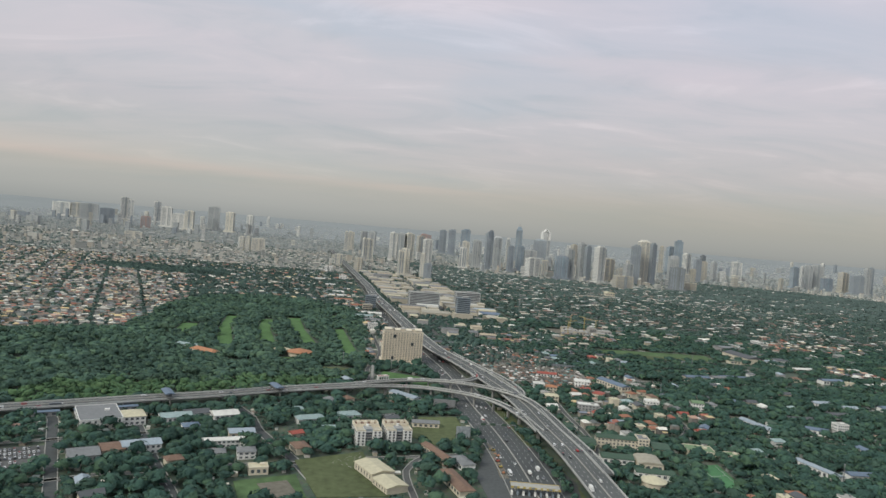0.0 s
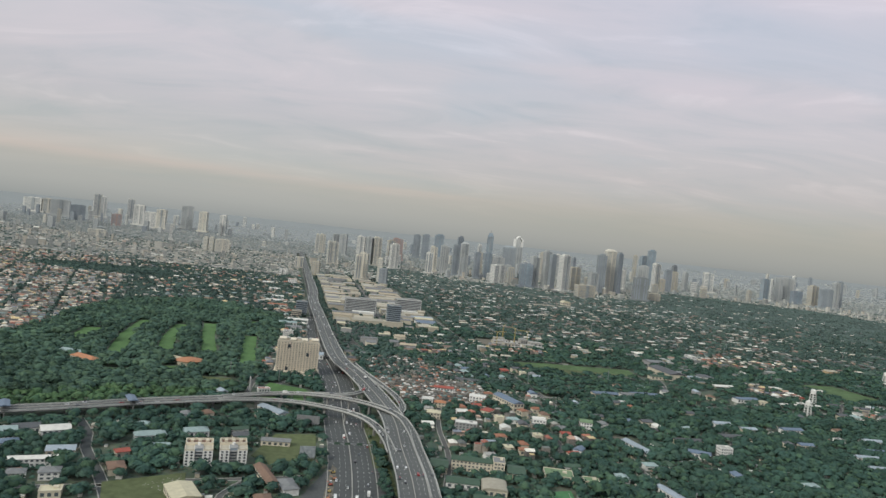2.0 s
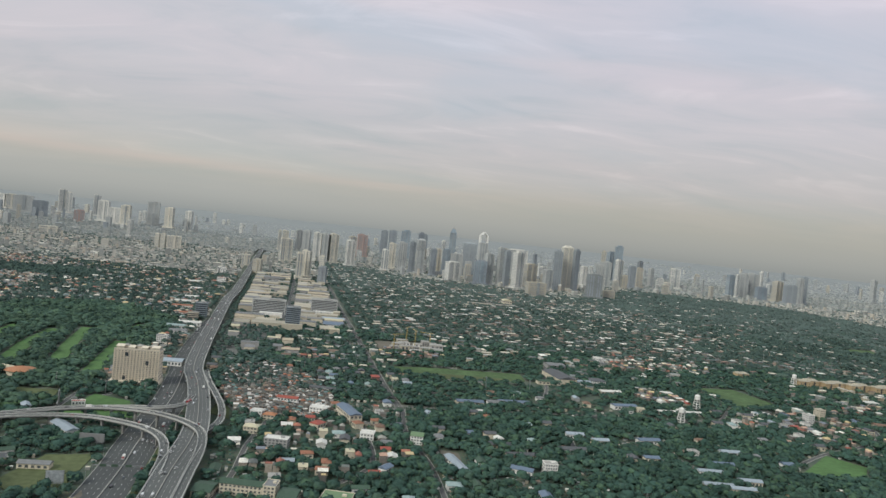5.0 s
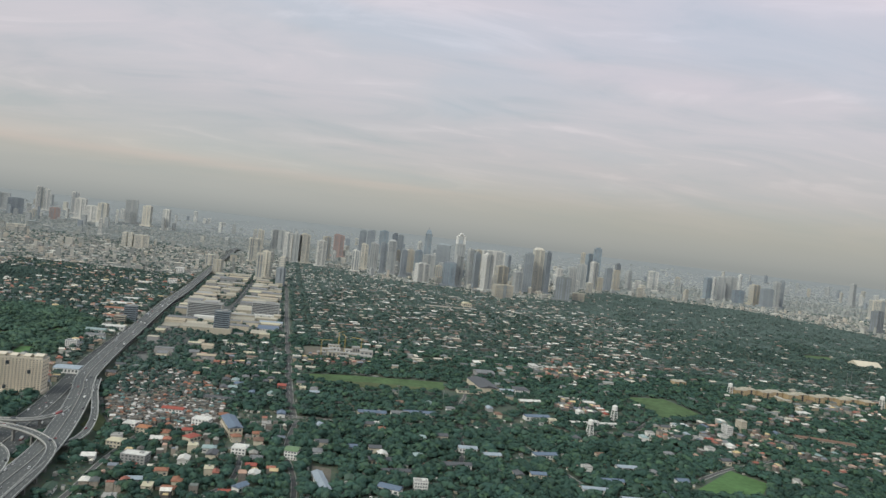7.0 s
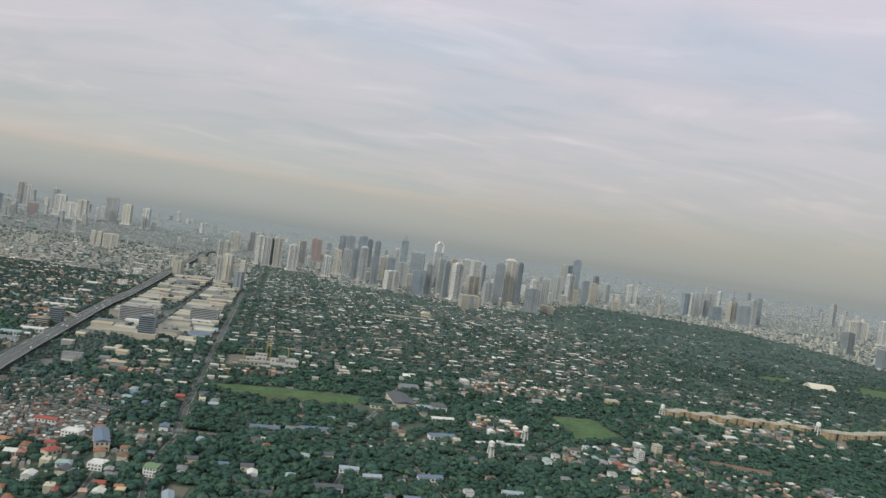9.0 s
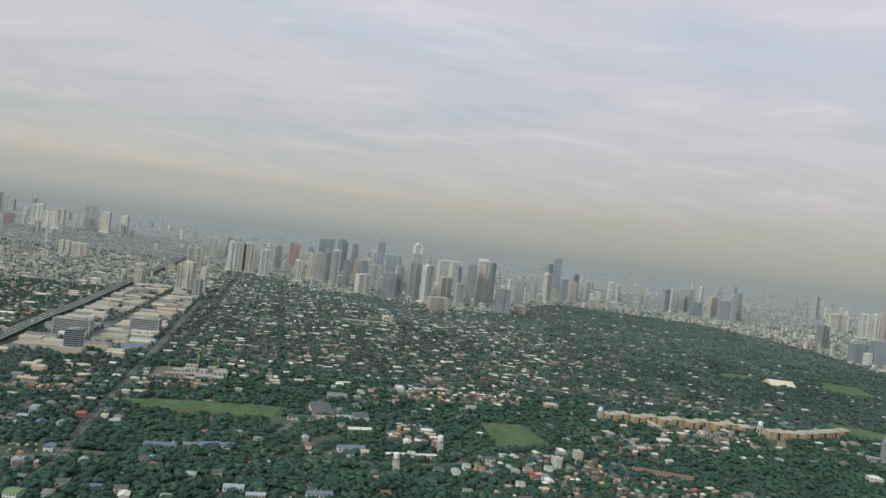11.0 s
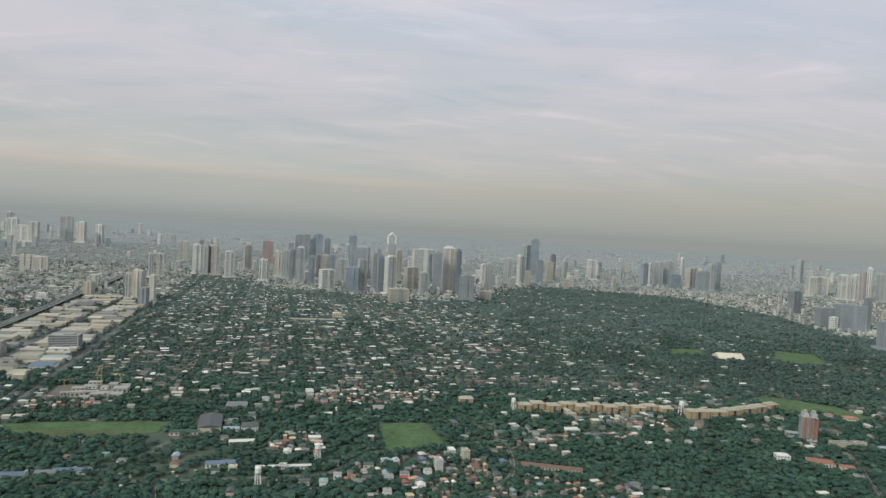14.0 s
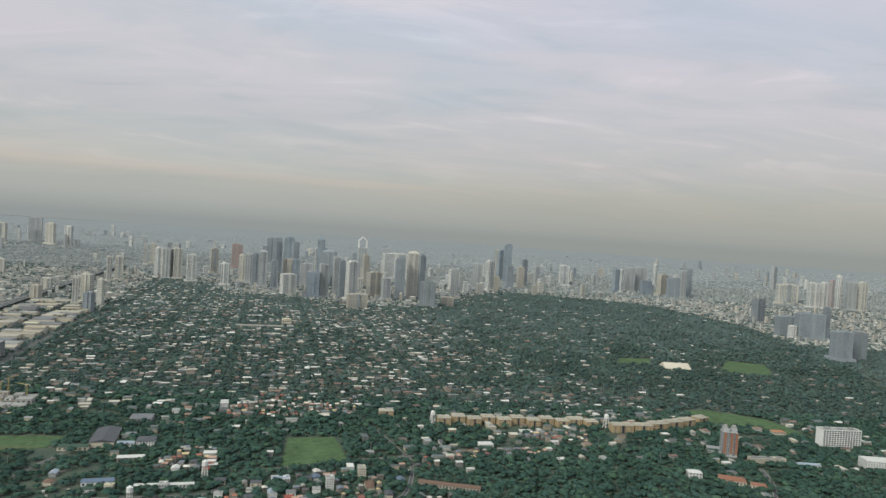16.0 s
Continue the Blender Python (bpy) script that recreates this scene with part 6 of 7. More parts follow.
PROTOS = [house_proto(7, 6, 3, WHITE, ROOF_GREY, "white house with a grey hipped sheet roof", "hip"), house_proto(8, 6, 3.4, CREAM, ROOF_DARK, "cream house with a dark sheet roof", "gable"),
          house_proto(7, 6, 3, WHITE, ROOF_WHITE, "white house with a pale sheet roof", "gable"), house_proto(6, 6, 4, WHITE, CONCRETE, "white two-storey flat-roofed house", "flat"),
          house_proto(7, 5, 3, CREAM, ROOF_TERRA, "cream house with a terracotta roof", "hip"), house_proto(8, 5, 2.8, GREYWALL, ROOF_SKY, "low grey house with a pale blue roof", "gable"),
          house_proto(7, 6, 3, CREAM, ROOF_BROWN, "cream house with a brown roof", "hip"), house_proto(8, 6, 2.8, WHITE, ROOF_TEAL, "white house with a pale teal roof", "hip"),
          house_proto(6, 5, 3, BEIGE, ROOF_RED, "beige house with a red sheet roof", "gable"), house_proto(8, 6, 2.8, WHITE, ROOF_BLUE, "white house with a blue sheet roof", "gable"),
          house_proto(6, 5, 4.4, CREAM, ROOF_CREAM, "tall cream house with a flat cream roof", "flat"), house_proto(9, 5, 2.8, WHITE, ROOF_DGREEN, "low house with a dark green roof", "gable")]
hx, hy = lattice(-230, 620, 240, 700, 12.5, 13.5, 9, 0.32, rng)
ok = in_sight(hx, hy) & clear(hx, hy, 4.5) & ~inside(hx, hy, GOLF) & ~inside(hx, hy, SHANTY) & (hy < 660)
dense = soft_noise(hx, hy, 60, 4)
town = (hx > sky_x(hy) + 20) & (hx < ave_x(hy) - 2) & (hy < 540)
keep = np.where(town, 0.6, np.where(hx > 175, 0.55, 1.0) * np.where(dense > 0.56, 0.5, 0.16)) * np.where((hx > 430) & (hy < 560), 0.35, 1)
ok &= rng.random(len(hx)) < keep
hx, hy, town = hx[ok], hy[ok], town[ok]
order = np.argsort(hy)[:215]
first = [True] * len(PROTOS)
for k in order:
    weights = [2, 3, 3, 4, 4, 1, 2, 0.6, 3, 1, 3, 1] if town[k] else [4, 5, 1.2, 0.8, 1, 2, 2.6, 1.6, 0.5, 1.6, 0.5, 2.4]
    n = rng.choice(len(PROTOS), p=np.array(weights) / sum(weights))
    turn = (32 if hx[k] < 0 else 8) + rng.choice([0, 90]) + rng.uniform(-6, 6)
    m = pose(hx[k], hy[k], 0, 0, 0, turn)
    if first[n]:
        PROTOS[n].matrix_world = m
        first[n] = False
    else:
        copy_thing(PROTOS[n], m)
    KEEP_OFF.append((hx[k], hy[k], radians(turn), 4.2, 3.4))
for n, waiting in enumerate(first):
    if waiting:
        PROTOS[n].matrix_world = pose(250 + 14 * n, 610, 0)

rest = np.setdiff1d(np.arange(len(hx)), order)
more_x, more_y = hx[rest], hy[rest]
WALL, ROOF = hut(0.22, 0.22)
FLAT = slab_roof()
GABLE = hut(0.2, 0.0)[1]


def estate(name, x, y, size, tall, turn, walls, roofs, label, flat=0.3, ratio=(0.65, 1.0), along=0.5):
    """Many houses: the walls in one mesh and the roofs in another."""
    n = len(x)
    wx = size * rng.uniform(0.8, 1.25, n)
    wy = wx * rng.uniform(*ratio, n)
    t = radians(turn) + np.where(rng.random(n) < along, 0, math.pi / 2) + rng.uniform(-0.06, 0.06, n)
    state = np.random.default_rng(99)
    h = tall * state.uniform(0.75, 1.35, n)
    stuff(name + "_walls", [WALL], x, y, h, state, walls, label, "houses", (1, 1.0001), 0, t, (wx, wy))
    isflat = state.random(n) < flat
    hipped = state.random(n) < 0.5
    for mask, proto, extra in ((isflat, FLAT, "_flat_roofs"), (~isflat & hipped, ROOF, "_hipped_roofs"), (~isflat & ~hipped, GABLE, "_gabled_roofs")):
        if mask.any():
            stuff(name + extra, [proto], x[mask], y[mask], h[mask], state, roofs, "roofs of " + label, "roofs", (1, 1.0001), 0, t[mask], (wx[mask], wy[mask]))


# shacks
sx, sy = lattice(20, 145, 485, 665, 2.5, 2.7, 14, 0.36, rng)
ok = inside(sx, sy, SHANTY) & clear(sx, sy, 1.5)
estate("shacks", sx[ok], sy[ok], rng.uniform(1.9, 3.4, ok.sum()), rng.uniform(1.3, 3.2, ok.sum()), 14, SHACK_SHADED_WALLS, SHANTY_ROOFS, "packed shacks with rusty sheet roofs", 0.25)
# the dense town west of the skyway
tx, ty = lattice(-1500, 10, 560, 1500, 4.7, 5.2, 24, 0.28, rng)
side_street = np.abs(((tx * 0.91 + ty * 0.41) % 46) - 23) > 2.4
west = in_sight(tx, ty) & (tx < sky_x(ty) - 16) & ~inside(tx, ty, GOLF) & clear(tx, ty, 2)
leafy = (tx > -330 - 0.36 * (ty - 930)) & (ty > 640)          # the leafy village beside the skyway
belt = inside(tx, ty, [(-600, 1190), (-380, 1160), (-330, 1240), (-420, 1330), (-620, 1290)])
cut = west & side_street & ~belt & (rng.random(len(tx)) < np.where(leafy, 0.22, 0.66))
estate("town", tx[cut], ty[cut], np.where(leafy[cut], 5.4, 4.2) * rng.uniform(0.7, 1.3, cut.sum()), rng.uniform(2.0, 4.4, cut.sum()), 24, TOWN_WALLS, TOWN_ROOFS, "dense town houses with red and grey roofs", 0.35)
# the far city, west and north
fx, fy = (np.concatenate(c) for c in zip(lattice(-2000, 2600, 1500, 2500, 12, 13, 18, 0.36, rng), lattice(-3300, 4300, 2500, 4940, 19, 21, 18, 0.36, rng)))
ok = in_sight(fx, fy) & ~inside(fx, fy, VILLAGE) & (away(fx, fy, sky_line[::6]) > 20) & ~inside(fx, fy, [(-4200, 4100), (-2450, 4150), (-2100, 4900), (-4300, 4900)]) & free_of_things(fx, fy, 4)
band = (fx > sky_x(fy) + 14) & (fx < ave_x(fy) - 4) & (fy < 1640)
ok &= ~band & (rng.random(len(fx)) < np.where(fy < 2500, 0.78, 0.88))
fx, fy = fx[ok], fy[ok]
big = np.where(rng.random(len(fx)) < 0.14, rng.uniform(14, 26, len(fx)), rng.uniform(6, 12, len(fx))) * np.where(fy < 2500, 0.75, 1.0)
tall = np.where(rng.random(len(fx)) < 0.05, rng.uniform(8, 18, len(fx)), rng.uniform(2.2, 5, len(fx)))
tall = tall * np.where(fy > 3450, 0.55, 1.0)
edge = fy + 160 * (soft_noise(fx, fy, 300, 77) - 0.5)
# farther bands are paler, sparser and lower, painting haze over the city
for name, zone, w, r, label in (("far_city", edge < 2500, FAR_WALLS, FAR_ROOFS, "far city blocks with pale roofs"), ("dusty_city", (edge >= 2500) & (edge < 3450), HAZE_WALLS, HAZE_ROOFS, "distant city blocks coloured pale for haze"),
                                ("pale_city", (edge >= 3450) & (fy < 4650) & (rng.random(len(fx)) < np.interp(fy, [3400, 4650], [0.75, 0.15])), PALE_WALLS, PALE_ROOFS, "city blocks near the horizon coloured paler for haze")):
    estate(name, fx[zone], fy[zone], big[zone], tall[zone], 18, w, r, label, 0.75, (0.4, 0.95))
# the leafy villages north of the avenue
vx, vy = lattice(-150, 1600, 850, 2560, 11.5, 15.0, 9.7, 0.17, rng)
c, s = math.cos(radians(9.7)), math.sin(radians(9.7))
row_pos = (vx * c + vy * s) % 42
ok = inside(vx, vy, VILLAGE) & in_sight(vx, vy) & clear(vx, vy, 3)
ok &= row_pos > 7
thin = np.where(vx > 950, 0.13, np.where(vx + 0.35 * vy > 1250, 0.24, 0.7)) * np.where(soft_noise(vx, vy, 130, 12) > 0.35, 1, 0.55)
FAR_EDGE = VILLAGE[5:14]
thin = np.maximum(thin, 0.75 * np.exp(-away(vx, vy, FAR_EDGE) / 70))
golf_wood = inside(vx, vy, [(1120, 1330), (1300, 1200), (1600, 1500), (1560, 2300), (1180, 2430), (1000, 2450), (1150, 1900)])
ok &= rng.random(len(vx)) < np.where(golf_wood, 0.05, thin)
vx, vy = vx[ok], vy[ok]
# dark walls here: the shade of the trees is painted in
estate("village", vx, vy, rng.uniform(5.5, 11, len(vx)), rng.uniform(2.3, 3.4, len(vx)), 9.7, SHACK_SHADED_WALLS, VILLAGE_ROOFS, "village houses among trees", 0.3, (0.35, 0.7), 0.85)
# cells on the camera's side of each house, thinned to fit the view
VIEW_GAPS = np.unique(np.concatenate([np.floor((vx + a) / 4) * 4096 + np.floor((vy + b) / 4) for a in (-4, 0, 4) for b in (-6, -2)]))
# the rest of the near estate: past the houses that stand singly
nx, ny = lattice(60, 1300, 560, 880, 11.5, 12, 9, 0.34, rng)
ok = in_sight(nx, ny) & clear(nx, ny, 3.5) & ~inside(nx, ny, SHANTY) & (nx > sky_x(ny) + 20) & ((ny > 655) | (nx > 620))
thick = soft_noise(nx, ny, 70, 31)
ok &= rng.random(len(nx)) < np.where(thick > 0.6, 0.36, 0.1) * np.where((nx > 620) & (ny < 690), 0.4, 1)
nx, ny = np.r_[nx[ok], more_x], np.r_[ny[ok], more_y]
estate("estate", nx, ny, rng.uniform(6, 9.5, len(nx)), rng.uniform(2.6, 4, len(nx)), 9, TOWN_WALLS, VILLAGE_ROOFS, "low estate houses among trees", 0.25, (0.4, 0.85), 0.75)
# clusters of small close houses
CLUSTERS = [([(470, 590), (560, 570), (600, 600), (585, 660), (540, 650), (490, 630)], 20, 0.34), ([(423, 800), (509, 806), (560, 830), (560, 905), (440, 880)], 10, 0.48), ([(405, 645), (450, 645), (450, 705), (410, 700)], 8, 0.55),
            ([(735, 760), (800, 755), (805, 778), (740, 786)], 12, 0.4), ([(60, 690), (125, 690), (120, 740), (50, 740)], 10, 0.5), ([(470, 540), (640, 520), (660, 570), (500, 585)], 14, 0.18),
            ([(575, 585), (634, 612), (705, 590), (740, 545), (640, 535), (570, 560)], 16, 0.3), ([(92, 392), (93, 500), (180, 540), (188, 480), (200, 430), (152, 384)], 10, 0.22), ([(590, 640), (612, 690), (690, 722), (760, 735), (765, 722), (690, 700), (632, 672)], 16, 0.32),
            ([(150, 780), (225, 800), (230, 760), (160, 745)], 10, 0.35)]
for n, (poly, turn, fill) in enumerate(CLUSTERS):
    p = np.array(poly)
    qx, qy = lattice(p[:, 0].min(), p[:, 0].max(), p[:, 1].min(), p[:, 1].max(), 5.8, 6.2, turn, 0.3, rng)
    ok = inside(qx, qy, poly) & clear(qx, qy, 1.5) & (rng.random(len(qx)) < fill)
    estate("close_houses", qx[ok], qy[ok], rng.uniform(2.8, 5.2, ok.sum()), rng.uniform(2.0, 4.6, ok.sum()), turn, SHACK_SHADED_WALLS, TOWN_ROOFS, "close small houses with mixed roofs", 0.3)
    KEEP_OFF.extend((a, b, radians(turn), 2.4, 2.2) for a, b in zip(qx[ok], qy[ok]))
KEEP_OFF.extend((a, b, 0.17, 4.0, 3.6) for a, b in zip(nx, ny))


# ---- trees ----
def tree_proto(k, label, rng):
    """A single tree: tapered trunk with limbs, and a crown of many leafy clumps."""
    ob = thing("tree", label, "tree", 0, 0, 0, "single trees along the streets")
    bm = drum(bmesh.new(), 0, 0, 0, 0.26, 0.13, 2.6, 7)
    for n in range(4):
        a = n * 1.6 + k
        tip = Vector((math.cos(a) * 1.3, math.sin(a) * 1.3, 3.6))
        ring = [[bm.verts.new(p + Vector((math.cos(b) * r, math.sin(b) * r, 0))) for b in (0, 2.1, 4.2)] for p, r in ((Vector((0, 0, 2.0)), 0.12), (tip, 0.04))]
        for m in range(3):
            bm.faces.new((ring[0][m], ring[0][(m + 1) % 3], ring[1][(m + 1) % 3], ring[1][m]))
    part("trunk", bm, BARK, ob)
    verts, faces, base = [], [], 0
    for n in range(26):
        v, f = lump(1, rng, 0.35)
        a, r = rng.uniform(0, 6.28), 2.1 * math.sqrt(rng.random())
        size = rng.uniform(0.45, 0.95)
        up = 3.0 + (1 - (r / 2.2) ** 2) * 1.7 * rng.uniform(0.5, 1.05)
        verts.append(v * (size, size, size * 0.75) + (r * math.cos(a), r * math.sin(a), up))
        faces.append(f + base)
        base += len(v)
    for n in range(170):
        a, r = rng.uniform(0, 6.28), 2.6 * math.sqrt(rng.random())
        up = 3.1 + (1 - (r / 2.7) ** 2) * 2.2 * rng.uniform(0.6, 1.05)
        p = np.array((r * math.cos(a), r * math.sin(a), up))
        verts.append(p + rng.uniform(-0.32, 0.32, (3, 3)))
        faces.append(np.array([[0, 1, 2]]) + base)
        base += 3
    part("crown", mesh_of("crown", np.concatenate(verts), np.concatenate(faces), LEAVES, False), LEAVES, ob)
    return ob


TREES = [tree_proto(n, label, rng) for n, label in enumerate(("broad dark green street tree with an uneven crown", "round green tree beside houses", "spreading green tree with gaps in its crown", "dense mango-green tree in a yard"))]
cx, cy = lattice(-260, 700, 225, 560, 4.0, 4.2, 20, 0.42, rng)
ok = in_sight(cx, cy) & ~inside(cx, cy, GOLF) & ~inside(cx, cy, SHANTY) & clear(cx, cy, 1.0)
bushy = soft_noise(cx, cy, 34, 7) * 0.6 + soft_noise(cx, cy, 90, 9) * 0.4
between = (cx > sky_x(cy) + 12) & (cx < ave_x(cy) - 2) & (cy > 380)
ok &= rng.random(len(cx)) < np.clip((bushy - np.where(between, 0.36, 0.16)) * 4.5, 0.12, 0.97)
cx, cy = cx[ok], cy[ok]
single = np.zeros(len(cx), bool)
single[np.argsort(np.hypot(cx - 120, cy - 180))[:190]] = True
first = [True] * len(TREES)
for x, y in zip(cx[single], cy[single]):
    n = rng.integers(len(TREES))
    m = pose(x, y, 0, 0, 0, rng.uniform(0, 360)) @ Matrix.Scale(rng.uniform(0.72, 1.2), 4)
    if first[n]:
        TREES[n].matrix_world = m
        first[n] = False
    else:
        t = copy_thing(TREES[n], m)
        t.matrix_world = m
crown_rng = np.random.default_rng(14)


def ico_crown(lumps, rng, sprays=0, spray=0.13):
    """A crown: uneven lumps of foliage, and loose sprays of leaves that break up their outline."""
    t = (1 + 5 ** 0.5) / 2
    v0 = np.array([(-1, t, 0), (1, t, 0), (-1, -t, 0), (1, -t, 0), (0, -1, t), (0, 1, t), (0, -1, -t), (0, 1, -t), (t, 0, -1), (t, 0, 1), (-t, 0, -1), (-t, 0, 1)]) / 1.9
    f0 = np.array([(0, 11, 5), (0, 5, 1), (0, 1, 7), (0, 7, 10), (0, 10, 11), (1, 5, 9), (5, 11, 4), (11, 10, 2), (10, 7, 6), (7, 1, 8), (3, 9, 4), (3, 4, 2), (3, 2, 6), (3, 6, 8), (3, 8, 9), (4, 9, 5), (2, 4, 11), (6, 2, 10), (8, 6, 7), (9, 8, 1)])
    verts, faces, base = [], [], 0
    centres = []
    for n in range(lumps):
        a, r = rng.uniform(0, 6.28), 0 if n == 0 else rng.uniform(0.18, 0.34)
        k = 0.4 if n == 0 else rng.uniform(0.2, 0.3)
        mid = np.array((r * math.cos(a), r * math.sin(a), rng.uniform(0.45, 0.7)))
        v = v0 * (1 + rng.uniform(-0.35, 0.35, 12))[:, None] * (k, k, k * 0.8) + mid
        up = v[f0].mean(1)[:, 2] - v[:, 2].mean() > -0.3 * k          # no undersides
        verts.append(v)
        faces.append(f0[up] + base)
        base += 12
        centres.append((mid, k))
    for n in range(sprays):
        mid, k = centres[rng.integers(len(centres))]
        a, up = rng.uniform(0, 6.28), rng.uniform(-0.15, 1)
        out = np.array((math.cos(a) * math.sqrt(1 - up * up), math.sin(a) * math.sqrt(1 - up * up), up))
        p = mid + out * (k, k, k * 0.8) * rng.uniform(0.95, 1.3)
        side = np.cross(out, (0.3, 0.5, 0.8)) + rng.uniform(-0.4, 0.4, 3)
        other = np.cross(out, side) + rng.uniform(-0.4, 0.4, 3)
        size = spray * rng.uniform(0.6, 1.3)
        verts.append(np.array([p + side * size, p - side * size * 0.5 + other * size, p - side * size * 0.5 - other * size]))
        faces.append(np.array([[0, 1, 2]]) + base)
        base += 3
    return np.concatenate(verts), np.concatenate(faces)


TINY = [ico_crown(1, crown_rng) for n in range(6)]
FAR = [ico_crown(1, crown_rng, 12, 0.2) for n in range(7)]
LIGHT = [ico_crown(2, crown_rng, 22, 0.15) for n in range(8)]
CHEAP = [ico_crown(2, crown_rng, 34, 0.13) for n in range(8)]
FULL = [ico_crown(4, crown_rng, 60, 0.11) for n in range(5)]
rx, ry = cx[~single], cy[~single]
near = np.hypot(rx - 200, ry - 100) < 430
stuff("street_trees", CHEAP + FULL[:2], rx[near], ry[near], 3.2 + 7.5 * rng.beta(1.4, 2.4, near.sum()), rng, LEAVES, "green trees filling yards and streets", "trees", (0.55, 0.9))
stuff("yard_trees", LIGHT, rx[~near], ry[~near], 3.6 + 7.5 * rng.beta(1.4, 2.4, (~near).sum()), rng, LEAVES, "green trees between the estate houses", "trees", (0.5, 0.85))
gx, gy = lattice(-420, -20, 270, 950, 4.2, 4.4, 30, 0.42, rng)
ok = in_sight(gx, gy) & inside(gx, gy, GOLF) & clear(gx, gy, 0.6) & (rng.random(len(gx)) < np.where(soft_noise(gx, gy, 26, 17) > 0.16, 0.97, 0.5))
pale = ok & (soft_noise(gx, gy, 30, 19) * 0.5 + 0.55 * np.exp(-((away(gx, gy, west_line) - 25) / 28) ** 2) + rng.uniform(-0.12, 0.12, len(gx)) > 0.56)
dark = ok & ~pale
stuff("golf_trees", LIGHT, gx[dark], gy[dark], 4 + 8 * rng.beta(1.4, 2.2, dark.sum()), rng, LEAVES_B, "dense dark green trees of the golf course", "trees", (0.5, 0.85))
stuff("golf_young_trees", CHEAP, gx[pale], gy[pale], 3.6 + 5.5 * rng.beta(1.4, 2.2, pale.sum()), rng, LEAVES_Y, "lighter green trees in clearings of the golf course", "trees", (0.55, 0.9))
mx, my = lattice(30, 1500, 555, 900, 5.5, 5.8, 15, 0.42, rng)
ok = in_sight(mx, my) & (mx > sky_x(my) + 13) & ~inside(mx, my, SHANTY) & clear(mx, my, 0.8)
leaf = soft_noise(mx, my, 40, 23) * 0.6 + soft_noise(mx, my, 110, 29) * 0.4
ok &= rng.random(len(mx)) < np.clip((leaf - 0.18) * 4.2, 0.15, 0.96)
ok |= in_sight(mx, my) & clear(mx, my, 0.8) & inside(mx, my, [(560, 690), (900, 745), (1020, 700), (1100, 560), (650, 555), (600, 640)]) & (rng.random(len(mx)) < 0.85)
stuff("estate_trees", LIGHT, mx[ok], my[ok], 4 + 8 * rng.beta(1.4, 2.2, ok.sum()), rng, LEAVES, "dark green trees over the estate", "trees", (0.42, 0.75))
wx, wy = lattice(-160, 1620, 850, 2560, 6.9, 7.2, 12, 0.42, rng)
row_pos = (wx * c + wy * s) % 42
ok = (inside(wx, wy, VILLAGE) | ((wx > ave_x(wy) + 8) & (wx < ave_x(wy) + 90) & (wy < 1950))) & in_sight(wx, wy) & clear(wx, wy, 0.6) & (rng.random(len(wx)) < np.where(row_pos < 4, 0.5, 0.97))
ok &= ~np.isin(np.floor(wx / 4) * 4096 + np.floor(wy / 4), VIEW_GAPS) | (rng.random(len(wx)) < 0.3)      # few trees on the camera's side of houses, to keep them in view
# farther trees take the leaves with haze in their colour
hazed = wy + 500 * (soft_noise(wx, wy, 60, 91) - 0.5) + rng.uniform(-150, 150, len(wx))
mid = ok & (hazed < 1400)
far = ok & (hazed >= 1400) & (rng.random(len(wx)) < 0.75)
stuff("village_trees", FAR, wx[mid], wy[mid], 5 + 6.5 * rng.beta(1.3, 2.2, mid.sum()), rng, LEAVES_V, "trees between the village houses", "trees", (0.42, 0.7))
stuff("far_village_trees", TINY + FAR[:1], wx[far], wy[far], rng.uniform(8.0, 12.5, far.sum()), rng, LEAVES_F, "trees of the far villages greyed for haze", "trees", (0.34, 0.55))
ok = west & ~cut & (rng.random(len(tx)) < np.where(belt, 0.7, np.where(leafy, 0.62, 0.4)))
stuff("town_trees", FAR, tx[ok], ty[ok], rng.uniform(5, 8, ok.sum()), rng, LEAVES_V, "trees along the town streets", "trees", (0.6, 0.95))
ux, uy = lattice(-160, 200, 560, 1700, 7, 7, 12, 0.4, rng)
ok = clear(ux, uy, 1.0) & (ux > sky_x(uy) + 12) & (ux < ave_x(uy) - 3) & (rng.random(len(ux)) < np.where(uy < 860, 0.85, np.where(np.abs(ux - np.interp(uy, [p[1] for p in MALL_ROAD], [p[0] for p in MALL_ROAD])) < 11, 0.85, 0.3)))
ok |= clear(ux, uy, 0.3) & (np.abs(ux - sky_x(uy) - 15) < 4) & (rng.random(len(ux)) < 0.8)
ok |= clear(ux, uy, 0.2) & (np.abs(np.abs(ux - ave_x(uy)) - 9.5) < 3.5) & (rng.random(len(ux)) < 0.8)
stuff("yard_trees", FAR, ux[ok], uy[ok], rng.uniform(4.5, 7.5, ok.sum()), rng, LEAVES_V, "trees between warehouses and along the skyway", "trees", (0.7, 1.0))
qx, qy = (np.concatenate(c) for c in zip(lattice(-2000, 2600, 1480, 2600, 13, 13, 20, 0.45, rng), lattice(-2400, 3600, 2600, 3300, 27, 27, 20, 0.45, rng)))
ok = in_sight(qx, qy) & ~inside(qx, qy, VILLAGE) & (away(qx, qy, sky_line[::6]) > 24) & (rng.random(len(qx)) < np.maximum(1.1 * soft_noise(qx, qy, 160, 61) * np.where(qy < 3000, 1, 0.6), 1.2 * np.exp(-away(qx, qy, FAR_EDGE) / 130)))
